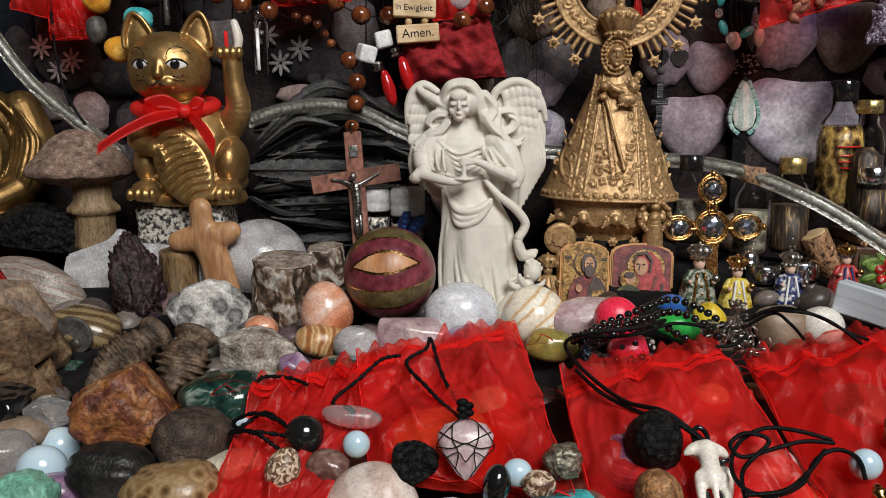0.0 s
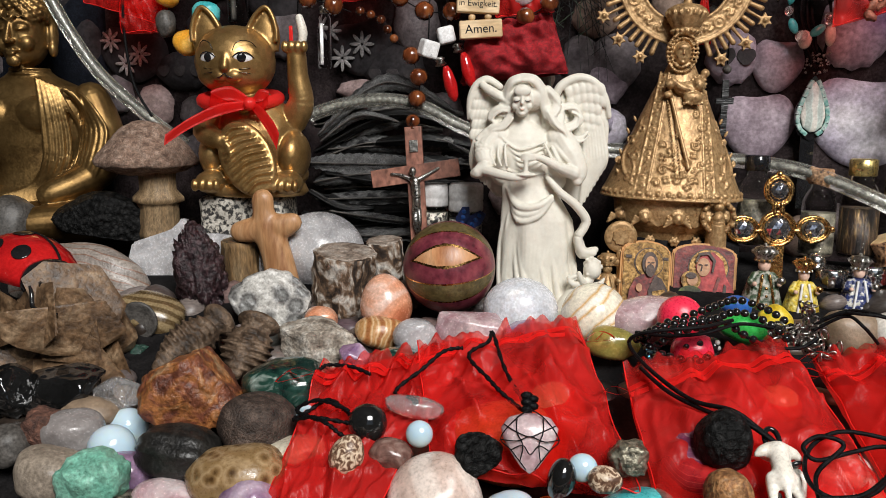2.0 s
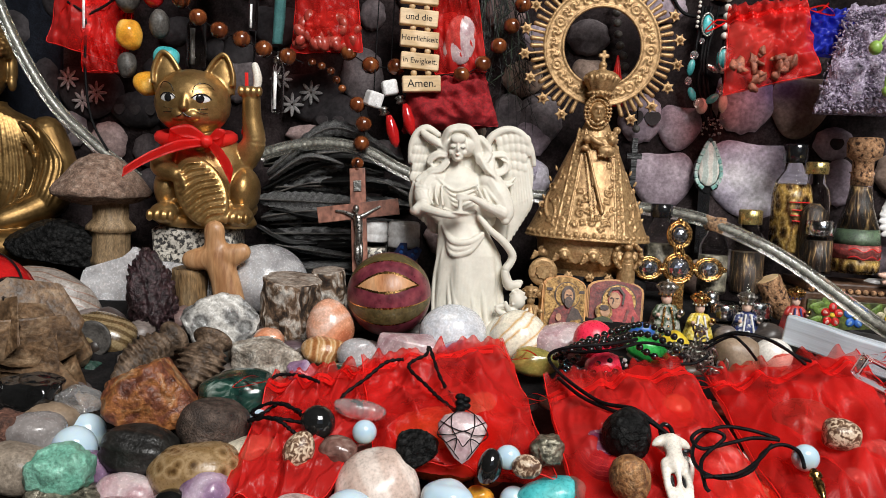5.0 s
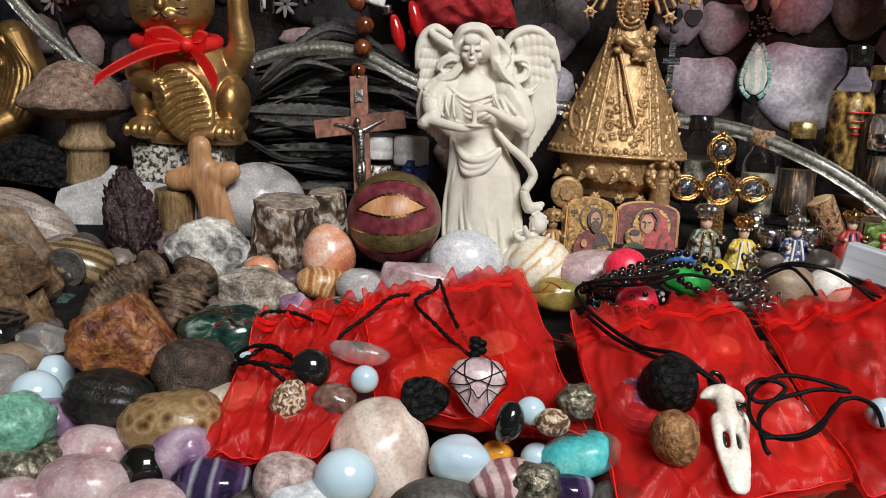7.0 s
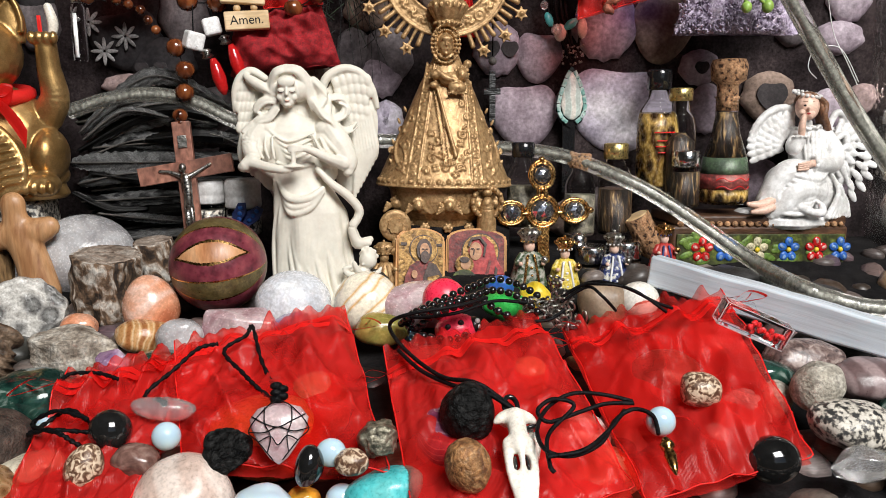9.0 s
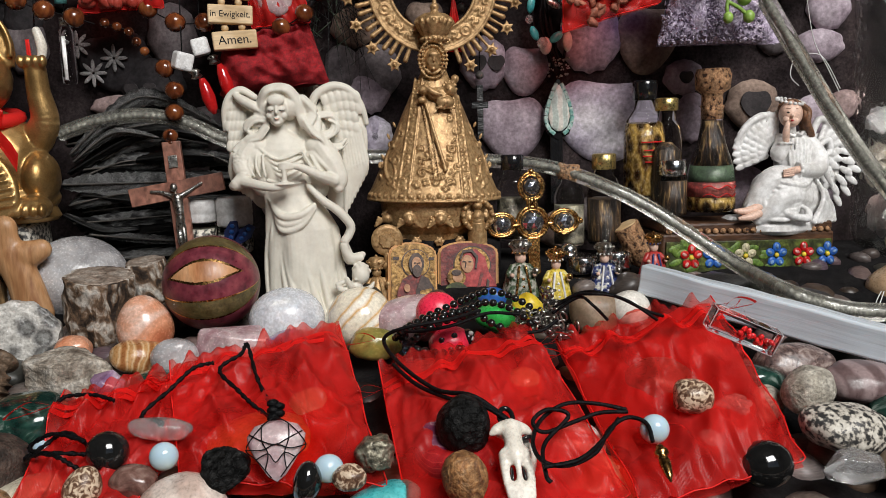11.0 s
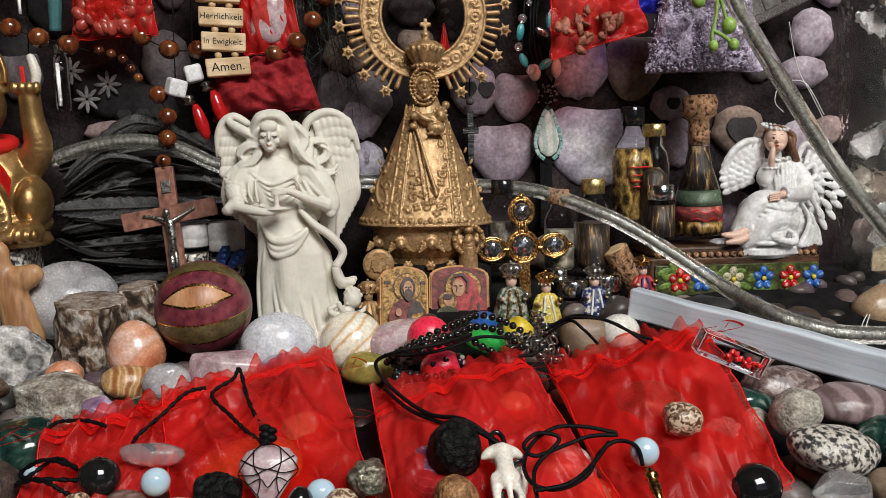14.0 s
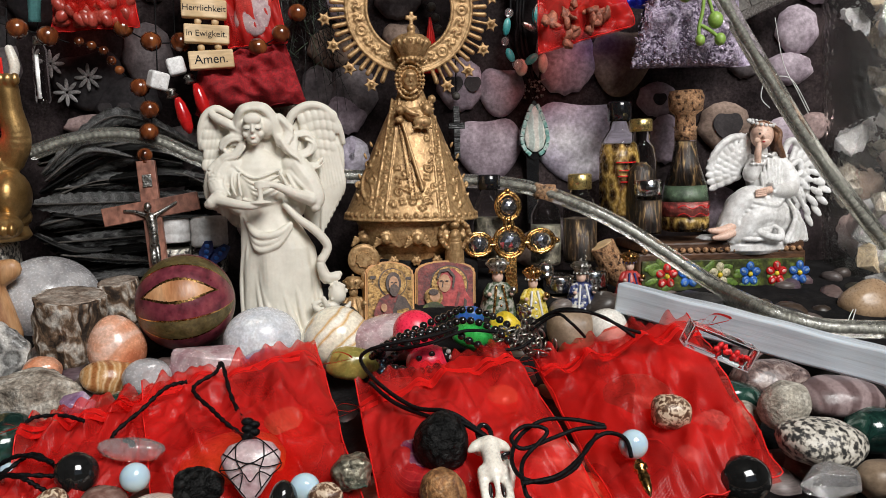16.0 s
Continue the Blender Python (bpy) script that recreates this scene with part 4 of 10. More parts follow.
    for r, t in ((29.8, 1.3), (32.2, 0.7), (41, 0.7), (43.4, 1.3)):
        tube(bm, [(c + Vector((r * math.cos(a), -0.8, r * math.sin(a)))) * mm for a in [2 * math.pi * i / 16 for i in range(16)]], t * mm, 6, 5, True)
    for k in range(28):
        a = 2 * math.pi * k / 28
        o = c + Vector((36.6 * math.cos(a), -1.3, 36.6 * math.sin(a)))
        if k % 4 == 0:
            tube(bm, [(o + Vector((3.2 * math.cos(q), 0, 3.2 * math.sin(q)))) * mm for q in (0, 0.8, 1.6, 2.4, 3.1, 3.9, 4.7, 5.5)], 0.7 * mm, 6, 3, True)
            ball(o, (1.6, 1.0, 1.6), sub=1)
        else:
            for q in range(3):
                b = a + q * 2.1
                line([o + Vector((0.6 * math.cos(b), 0, 0.6 * math.sin(b))), o + Vector((2.2 * math.cos(b + 0.5), -0.3, 2.2 * math.sin(b + 0.5))), o + Vector((3.4 * math.cos(b + 1.3), 0, 3.4 * math.sin(b + 1.3)))], [0.9, 0.8, 0.5], 6)
    for k in range(60):
        a = 2 * math.pi * (k + 0.5) / 60
        if abs(a - 1.5 * math.pi) < 0.3:
            continue
        w = Vector((math.cos(a), 0, math.sin(a)))
        if k % 3 == 1:
            line([c + w * 43, c + w * 49, c + w * 56], [1.6, 1.1, 1.0], 8)
            m = Matrix.Translation((c + w * 58.5 + Vector((0, -1.2, 0))) * mm) @ pose(0, 0, 0, 0, -math.degrees(a) + 90, 0)
            plate(bm, [((5.6 if i % 2 == 0 else 2.9) * mm * math.sin(math.pi * i / 6), (5.6 if i % 2 == 0 else 2.9) * mm * math.cos(math.pi * i / 6)) for i in range(12)], 2.4 * mm, m)
            ball(c + w * 58.5 + Vector((0, -1.6, 0)), 1.7, sub=1)
        else:
            line([c + w * 43, c + w * 48, c + w * 53], [1.5, 1.7, 1.9], 8)
    bm = fuse(bm, 0.0006, 0)
    return tagged(part("madonna_statue", bm, GOLD_RAW, None, "", at), "antique gold crowned figurine with a large ring of rays and stars", "statue")


madonna(Matrix.Translation((0.1132, 0.5230, -0.0827)) @ pose(0, 0, 0, 0, 1.5, 0))


def lucky_cat(at):
    bm = bmesh.new()
    mm = 0.001
    ell(bm, (2 * mm, 0, 34 * mm), (31 * mm, 25 * mm, 36 * mm))
    ell(bm, (0, 2 * mm, 12 * mm), (38 * mm, 27 * mm, 14 * mm))
    ell(bm, (-11 * mm, -3 * mm, 89 * mm), (28 * mm, 24 * mm, 25 * mm))
    ell(bm, (-11 * mm, -8 * mm, 81 * mm), (25 * mm, 17 * mm, 14 * mm))
    limb(bm, [(-10.5 * mm, -24.5 * mm, 93 * mm), (-10.5 * mm, -27 * mm, 84.5 * mm)], [2.4 * mm, 3.4 * mm], 10)
    for sx in (-1, 1):
        ell(bm, ((-10.5 + 4.6 * sx) * mm, -23 * mm, 79 * mm), (6 * mm, 4.5 * mm, 4.6 * mm))
        # dished ears
        m = pose((-11 + 19 * sx) * mm, 0, 104 * mm, 0, 9 * sx, 0)
        lathe(bm, [(12 * mm, -6 * mm), (12 * mm, 2 * mm), (10 * mm, 10 * mm), (6 * mm, 18 * mm), (2.2 * mm, 22.5 * mm)], m @ Matrix.Diagonal((1, 0.42, 1, 1)), 24)
        tube(bm, [m @ Vector((x * mm, -4.6 * mm, z * mm)) for x, z in ((-10.5, 0), (-9.5, 8), (-5.5, 17), (0, 22), (5.5, 17), (9.5, 8), (10.5, 0))], 1.7 * mm, 8, 5)
    # the raised paw
    limb(bm, [(27 * mm, 0, 50 * mm), (35 * mm, -4 * mm, 62 * mm), (33.5 * mm, -6 * mm, 80 * mm), (33 * mm, -7 * mm, 97 * mm)], [11 * mm, 9 * mm, 7.2 * mm, 6.5 * mm], 16)
    for k in range(4):
        ell(bm, ((26.5 + 4.4 * k) * mm, -12 * mm, 99 * mm), (2.7 * mm, 3.5 * mm, 4.3 * mm), sub=2)
    # the other paw on the coin
    limb(bm, [(-26 * mm, -8 * mm, 52 * mm), (-28 * mm, -20 * mm, 42 * mm), (-15 * mm, -28 * mm, 36 * mm)], [9 * mm, 8.5 * mm, 6 * mm])
    for k in range(4):
        limb(bm, [((-15 + 1.5 * k) * mm, -30 * mm, (39 - 2 * k) * mm), ((-10 + 1.2 * k) * mm, -32 * mm, (36 - 3 * k) * mm)], [2.1 * mm, 1.9 * mm], 6)
    # haunches and feet
    for sx in (-1, 1):
        ell(bm, ((2 + 28 * sx) * mm, -6 * mm, 26 * mm), (11 * mm, 18 * mm, 17 * mm))
        ell(bm, ((2 + 27 * sx) * mm, -21 * mm, 7.5 * mm), (10.5 * mm, 12 * mm, 8 * mm))
        for k in range(4):
            ell(bm, ((-5.5 + 27 * sx + 5 * k) * mm, -31 * mm, 6 * mm), (2.6 * mm, 3.6 * mm, 4.6 * mm), sub=2)
    # the oval coin with its ribs
    cm = pose(4 * mm, -30 * mm, 24 * mm, -8, 0, 0) @ pose(0, 0, 0, 0, -28, 0)
    lathe(bm, [(16 * mm, -2.5 * mm), (18 * mm, -1.5 * mm), (18 * mm, 1 * mm), (16.5 * mm, 2.5 * mm)], cm @ Matrix.Diagonal((1, 1, 1.5, 1)) @ pose(0, 0, 0, 90), 40)
    for k in range(9):
        z = (-19 + 5 * k) * mm
        w = 13 * mm * math.sqrt(max(0.05, 1 - (z / (26 * mm)) ** 2))
        limb(bm, [cm @ Vector((-w, -3.4 * mm, z - 1.5 * mm)), cm @ Vector((0, -4.0 * mm, z + 1.2 * mm)), cm @ Vector((w, -3.4 * mm, z - 1.5 * mm))], [0.9 * mm] * 3, 5)
    lathe(bm, [(33 * mm, -3 * mm), (36 * mm, 0), (34 * mm, 5 * mm)], Matrix.Diagonal((1.05, 0.72, 1, 1)), 40)
    lathe(bm, [(3 * mm, -3 * mm), (4.3 * mm, 0), (3 * mm, 3 * mm)], pose(0, -23 * mm, 57 * mm), 16)
    bm = fuse(bm, 0.0009, 3)
    # painted eyes, brows and mouth
    for sx in (-1, 1):
        m = pose((-11 + 12 * sx) * mm, -23.0 * mm, 90.5 * mm, 8, sx * 8, sx * 25)
        ell(bm, m.translation, (6.6 * mm, 1.9 * mm, 3.6 * mm), (8, sx * 8, sx * 25), 3, 1)
        ell(bm, m @ Vector((-1.2 * sx * mm, -1.5 * mm, 0.2 * mm)), (3.2 * mm, 0.9 * mm, 3.0 * mm), (8, 0, sx * 25), 3, 2)
        tube(bm, [m @ Vector((x * sx * mm, y * mm, z * mm)) for x, y, z in ((-7, -0.2, -0.6), (-3.5, -1.3, 3.1), (1, -1.6, 3.9), (5, -0.8, 2.6), (7.6, 0.4, 0.2))], 0.5 * mm, 5, 4, mi=2)
        tube(bm, [m @ Vector((x * sx * mm, y * mm, z * mm)) for x, y, z in ((-7.5, -1.6, 4), (-6, -1.8, 9), (-1, -1.2, 11.5), (5, 1.4, 10.5), (9, 4, 7))], 0.3 * mm, 5, 4, mi=2)
        tube(bm, [(-10.5 * mm, -27.6 * mm, 80.5 * mm), ((-10.5 + 3.5 * sx) * mm, -27.5 * mm, 77.6 * mm), ((-10.5 + 8.5 * sx) * mm, -25.2 * mm, 78.6 * mm)], 0.4 * mm, 5, 4, mi=2)
        for k in range(2):
            tube(bm, [((-10.5 + 9 * sx) * mm, -25 * mm, (81 + 2 * k) * mm), ((-10.5 + 16 * sx) * mm, -22.2 * mm, (80.5 + 3.5 * k) * mm)], 0.25 * mm, 5, 3, mi=2)
    return tagged(part("lucky_cat_statue", bm, [GOLD, WHITE, BLACKPAINT], None, "", at), "shiny gold beckoning cat figurine with one raised paw", "statue")


CAT = pose(*(-0.1818, 0.5530, -0.0592), 0, 0, 0) @ Matrix.Scale(1.04, 4)
lucky_cat(CAT)

# the red ribbon round its neck
neck = thing("neck_ribbon", CAT, "red satin ribbon tied in a bow", "ribbon")
bm = bmesh.new()
tube(bm, [(Vector((-0.008, -0.003, 0.066)) + Vector((0.026 * math.cos(a), 0.0240 * math.sin(a), 0.004 * math.sin(a) - 0.002))) for a in [2 * math.pi * i / 14 for i in range(14)]], 0.0045, 8, 4, True)
part("band", bm, REDRIB, neck)


def strip(bm, pts, widths, up=(0, 0, 1), thick=0.0004, n=8, wav=0.0):
    """A ribbon along a line, its width along up."""
    line = smooth_line(pts, n)
    k = len(widths)
    a, up = [], Vector(up).normalized()
    for i, q in enumerate(line):
        u = i / (len(line) - 1) * (k - 1)
        j = min(k - 2, int(u))
        w = widths[j] + (widths[j + 1] - widths[j]) * (u - j)
        o = Vector((0, wav * math.sin(i * 1.1), 0))
        a.append([bm.verts.new(q + up * w * s + o * s) for s in (-0.5, -0.17, 0.17, 0.5)])
    for p, q in zip(a, a[1:]):
        for s in range(3):
            bm.faces.new((p[s], p[s + 1], q[s + 1], q[s])).smooth = True
    bmesh.ops.solidify(bm, geom=list(bm.faces), thickness=thick)


for nm, pts, ws in (("bow_loop", [(0.008, -0.030, 0.061), (0.015, -0.036, 0.066), (0.021, -0.035, 0.064), (0.016, -0.034, 0.059), (0.008, -0.030, 0.060)], [0.004, 0.008, 0.009, 0.008, 0.004]),
                    ("bow_loop", [(0.008, -0.030, 0.061), (-0.004, -0.036, 0.067), (-0.018, -0.036, 0.063), (-0.006, -0.035, 0.058), (0.008, -0.030, 0.060)], [0.004, 0.010, 0.011, 0.009, 0.004]),
                    ("tail", [(0.007, -0.032, 0.060), (-0.012, -0.038, 0.056), (-0.032, -0.038, 0.047), (-0.050, -0.036, 0.036)], [0.005, 0.009, 0.0085, 0.008]),
                    ("tail", [(0.009, -0.032, 0.060), (0.018, -0.037, 0.052), (0.024, -0.037, 0.043), (0.027, -0.036, 0.036)], [0.005, 0.010, 0.012, 0.012])):
    bm = bmesh.new()
    strip(bm, pts, ws, (0.25, -0.3, 0.9))
    part(nm, bm, REDRIB, neck)
bm = bmesh.new()
ell(bm, (0.008, -0.0335, 0.0605), (0.0042, 0.004, 0.0042))
part("knot", bm, REDRIB, neck)


def buddha(at):
    bm = bmesh.new()
    mm = 0.001

    def line(pts, radii, seg=10):
        limb(bm, [Vector(p) * mm for p in pts], [r * mm for r in radii], seg)

    def ball(c, r, rot=(0, 0, 0), sub=3):
        ell(bm, Vector(c) * mm, tuple(q * mm for q in (r if isinstance(r, tuple) else (r, r, r))), rot, sub)
    # chest, belly and the crossed legs
    loft(bm, [(0, 0, 10 * mm, 44 * mm, 32 * mm, 3, 0, 0), (0, 0, 35 * mm, 43 * mm, 31 * mm, 3, 0, 0), (0, 0, 60 * mm, 42 * mm, 29 * mm, 3, 0, 0), (0, 0, 82 * mm, 46 * mm, 29 * mm, 3, 0, 0), (0, 1 * mm, 98 * mm, 46 * mm, 25 * mm, 3, 0, 0), (0, 2 * mm, 108 * mm, 37 * mm, 19 * mm, 3, 0, 0), (0, 2 * mm, 115 * mm, 20 * mm, 14 * mm, 3, 0, 0), (0, 1 * mm, 120 * mm, 13 * mm, 12 * mm, 3, 0, 0)], 64)
    for sx in (-1, 1):
        ball((sx * 18, -18, 86), (20, 13, 15))
        line([(sx * 46, 2, 99), (sx * 57, -3, 72), (sx * 56, -16, 46), (sx * 30, -36, 30)], [13, 14, 13, 9], 20)
        line([(sx * 30, -10, 14), (sx * 62, -24, 12), (sx * 20, -48, 10)], [20, 17, 12], 20)
        ball((sx * 19.5, 2, 146), (3.4, 5, 13))
        ball((sx * 20, 0, 135), (3.2, 4, 6))
    ball((0, -6, 12), (66, 42, 18))
    for z, r in ((117, 14.2), (120.5, 13.6)):
        tube(bm, [(r * math.cos(a) * mm, (1 + 0.95 * r * math.sin(a)) * mm, z * mm) for a in [2 * math.pi * i / 12 for i in range(12)]], 1.1 * mm, 6, 4, True)
    # a calm oval face with lowered lids
    ball((0, -3, 146), (17.5, 18.5, 25))
    ball((0, -8, 134), (13, 12, 12))
    ball((0, -18.5, 125.5), (5.5, 4, 4.5), sub=2)
    line([(0, -20.5, 153), (0, -23.5, 144), (0, -25, 139.5)], [1.3, 1.8, 2.6])
    for sx in (-1, 1):
        ball((sx * 2.6, -22.6, 139), (1.8, 1.8, 1.6), sub=2)
        line([(sx * 1.5, -21, 153.5), (sx * 7.5, -20.6, 157), (sx * 14.5, -13.5, 153.5)], [0.7, 0.9, 0.6], 8)
        ball((sx * 7.6, -18.6, 149.6), (5.0, 2.4, 2.8), (0, sx * 5, sx * 22))
        line([(sx * 3.0, -20.6, 148.4), (sx * 7.5, -21.4, 147.2), (sx * 12.4, -17.4, 148.6)], [0.5, 0.7, 0.5], 8)
        ball((sx * 8.5, -15.5, 138), (6, 5, 6))
        line([(0, -22.2, 132.8), (sx * 2.4, -22, 133.3), (sx * 6, -19.4, 132.5)], [0.9, 1.1, 0.5], 8)
    ball((0, -21.6, 130.4), (3.8, 1.5, 1.4), sub=2)
    ball((0, -21, 157.5), 1.3, sub=2)
    # snail curls of hair
    ball((0, 2, 160), (20, 18.5, 18))
    ball((0, 3, 178), (11, 11, 10), sub=2)
    for k in range(260):
        z = 1 - (k + 0.5) / 150
        if z < -0.35:
            break
        a = k * 2.39996
        r = math.sqrt(max(0, 1 - z * z))
        p = Vector((20.5 * r * math.cos(a), 1 + 19.5 * r * math.sin(a), 160 + 19.5 * z))
        if p.y < -8 and p.z < 163 - 0.06 * p.x * p.x:
            continue
        ball(p, 2.3, sub=2)
    for k in range(46):
        z = 1 - (k + 0.5) / 30
        if z > -0.3:
            a = k * 2.39996
            r = math.sqrt(max(0, 1 - z * z))
            ball((11.5 * r * math.cos(a), 3 + 11.5 * r * math.sin(a), 178 + 10.5 * z), 2.1, sub=2)

    # the robe leaves one side of the chest bare and falls over the shoulder and arm in close pleats
    def skin(x, z):
        if x > 43:
            return -3 - 13.5 * math.sqrt(max(0.04, 1 - ((x - 58) / 17) ** 2)) - 13 * max(0.0, min(1.0, (76 - z) / 30))
        return -29.5 * math.sqrt(max(0.1, 1 - (x / 50) ** 2)) - (3 if 40 < z < 98 else 0)
    for k in range(12):
        d = 3.4 * k
        pts = []
        for x, z in ((21 + 0.75 * d, 113 - 0.32 * d), (24 + 0.95 * d, 96 - 0.2 * d), (25 + 1.08 * d, 74), (24 + 1.05 * d, 54 - 0.1 * d), (13 + 0.9 * d, 36 - 0.2 * d)):
            pts.append((x, skin(x, z) - 0.6, z))
        pts.append((-12 + 0.8 * d, -41 + 0.14 * d, 28 - 0.34 * d))
        line(pts, [1.1, 1.5, 1.7, 1.7, 1.6, 1.2], 8)
    for k in range(7):
        line([(-52 + 2 * k, -14 - 2 * k, 62 - 4 * k), (-44 + 3 * k, -30 - k, 42 - 2.6 * k), (-20 + 3 * k, -40 - 0.8 * k, 31 - 2.2 * k), (10 + 2 * k, -42 - 0.8 * k, 29 - 2.0 * k)], [1.2, 1.7, 1.7, 1.2], 8)
    for k in range(9):
        line([((60 - 2 * k), (-34 - k), (24 - 2.4 * k)), ((22 - 3 * k), (-48 - 0.8 * k), (18 - 2.3 * k)), ((-20 - 3 * k), (-48 - 0.6 * k), (17 - 2.3 * k)), ((-62 + k), -34, (22 - 2.4 * k))], [1.6, 2.0, 2.0, 1.4], 8)
    bm = fuse(bm, 0.0009, 2)
    return tagged(part("buddha_statue", bm, DARKGOLD, None, "", at), "dark gold seated figurine with curled hair and pleated robe", "statue")


buddha(Matrix.Translation((-0.3826, 0.6050, -0.0994)) @ Matrix.Scale(1.08, 4))

# the clay mushroom
mush = thing("clay_mushroom", (-0.2579, 0.5550, -0.0963), "brown clay mushroom with a rough porous cap", "mushroom")
k = 0.0004
bm = bmesh.new()
lathe(bm, [(36 * k, 0), (37 * k, 10 * k), (36 * k, 60 * k), (38 * k, 66 * k), (46 * k, 70 * k), (45 * k, 78 * k), (33 * k, 92 * k), (33 * k, 124 * k), (42 * k, 134 * k), (42 * k, 138 * k)], seg=48, fold=lambda a, i: 1 + 0.03 * math.sin(9 * a) + 0.02 * math.sin(17 * a + i))
part("stem", bm, CLAY, mush)
bm = bmesh.new()
lathe(bm, [(40 * k, 122 * k), (70 * k, 127 * k), (90 * k, 138 * k), (92 * k, 146 * k), (82 * k, 160 * k), (60 * k, 186 * k), (40 * k, 206 * k), (22 * k, 216 * k), (6 * k, 219 * k)], seg=64, fold=lambda a, i: 1 + 0.025 * math.sin(3 * a + 1) + 0.02 * math.sin(7 * a))
bmesh.ops.subdivide_edges(bm, edges=list(bm.edges), cuts=2, use_grid_fill=True, smooth=0.4)
for v in bm.verts:
    pit = max(0.0, noise.noise(v.co * 420) - 0.35)
    v.co += v.co.normalized() * (0.0016 * noise.noise(v.co * 90) + 0.0007 * noise.noise(v.co * 420) - 0.003 * pit)
part("cap", bm, TERRA, mush, at=(-0.008, 0, 0))

# plinth under the cat
bm = bmesh.new()
box(bm, (0, 0, 0), (0.062, 0.04, 0.062), bev=0.006, seg=3)
bmesh.ops.subdivide_edges(bm, edges=list(bm.edges), cuts=3, use_grid_fill=True)
for v in bm.verts:
    v.co += Vector((noise.noise(v.co * 90), noise.noise(v.co * 90 + Vector((5, 0, 0))), 0)) * 0.003
tagged(part("stone_block", bm, DALM, None, "", CAT @ pose(-0.006, 0, -0.0335)), "grey and white speckled rough stone block under the gold cat", "stone")
bm = bmesh.new()
box(bm, (0, 0, -0.02), (0.085, 0.05, 0.06), bev=0.004)
tagged(part("display_block", bm, DARKBED, None, "", (0.1144, 0.5280, -0.0923)), "matt black block added under the gold figurine", "display stand")


# ---- the row of balls, crosses and minerals in the middle ----
def inlaid_ball(at, r):
    mats = [stoned("maroon_inlay", [(0.06, 0.01, 0.015), (0.15, 0.026, 0.04), (0.22, 0.05, 0.06)], 140, 0.35, 0.1), stoned("olive_gold_inlay", [(0.07, 0.05, 0.015), (0.17, 0.13, 0.05)], 200, 0.35, 0.3),
            stoned("orange_inlay", [(0.3, 0.11, 0.04), (0.52, 0.26, 0.12), (0.6, 0.38, 0.22)], 90, 0.35, 0.1, stretch=(1, 1, 0.3)), BRASS]
    bm = bmesh.new()
    n, k = 240, 360
    rings = []
    for i in range(n + 1):
        th = math.pi * i / n
        rings.append([bm.verts.new((-r * math.cos(th), -r * math.sin(th) * math.cos(2 * math.pi * j / k), r * math.sin(th) * math.sin(2 * math.pi * j / k))) for j in range(k)] if 0 < i < n else [bm.verts.new((-r * math.cos(th), 0, 0))])
    for i in range(n):
        a, b = rings[i], rings[i + 1]
        for j in range(k):
            if len(a) == 1:
                f = bm.faces.new((a[0], b[(j + 1) % k], b[j]))
            elif len(b) == 1:
                f = bm.faces.new((a[j], a[(j + 1) % k], b[0]))
            else:
                f = bm.faces.new((a[j], a[(j + 1) % k], b[(j + 1) % k], b[j]))
            f.smooth = True
            c = f.calc_center_median() / r
            ph = abs(math.degrees(math.atan2(c.z, -c.y)))
            e = 1 - (c.x / 0.72) ** 2
            f.material_index = 2 if ph < 14 * e - 1.5 else 3 if ph < 14 * e + 1.6 and abs(c.x) < 0.77 else 0 if ph < 34 else 3 if ph < 36 else 1 if ph < 60 else 3 if ph < 62 else 0 if ph < 92 else 1
    return tagged(part("inlaid_ball", bm, mats, None, "", pose(*at, -24, -4, 0)), "polished wooden ball inlaid with maroon, olive and gold bands", "ball")


inlaid_ball((-0.0315, 0.4580, -0.0952), 0.0284)


def cross_outline(w, h, arm, armz, t):
    """A plain cross as (x, z) pairs: width, height, and its arm's height and thickness."""
    return [(-t / 2, 0), (t / 2, 0), (t / 2, armz - t / 2), (w / 2, armz - t / 2), (w / 2, armz + t / 2), (t / 2, armz + t / 2), (t / 2, h), (-t / 2, h), (-t / 2, armz + t / 2), (-w / 2, armz + t / 2), (-w / 2, armz - t / 2), (-t / 2, armz - t / 2)]


# the crucifix
k = 0.0004
cru = thing("crucifix", pose(*(-0.0581, 0.5350, -0.0883), -4, -4, 0), "reddish wooden crucifix with a silver figure", "crucifix")
bm = bmesh.new()
box(bm, (0, 0, 94 * k), (30 * k, 14 * k, 200 * k), bev=1.2 * k)
part("upright", bm, PINKWOOD, cru)
bm = bmesh.new()
box(bm, (0, -1.5 * k, 112 * k), (157 * k, 15 * k, 31 * k), (0, -5, 0), bev=1.2 * k)
part("crossbeam", bm, PINKWOOD, cru)
bm = bmesh.new()
limb(bm, [(0, -14 * k, 98 * k), (1 * k, -16 * k, 70 * k), (-1 * k, -14 * k, 50 * k)], [9 * k, 7.5 * k, 8 * k], 10)
ell(bm, (-3 * k, -18 * k, 116 * k), (6.5 * k, 6.5 * k, 8 * k))
for sx in (-1, 1):
    limb(bm, [(sx * 7 * k, -14 * k, 102 * k), (sx * 24 * k, -12 * k, 110 * k), (sx * 42 * k, -11 * k, (116 + 3 * sx) * k)], [4.5 * k, 3.4 * k, 2.8 * k], 8)
    limb(bm, [(sx * 3 * k, -14 * k, 50 * k), (sx * 4 * k, -18 * k, 28 * k), (sx * 1.5 * k, -13 * k, 6 * k)], [5.5 * k, 4.5 * k, 3 * k], 8)
part("figure", fuse(bm, 0.0006, 2), SILVER, cru, "small silver figure")
bm = bmesh.new()
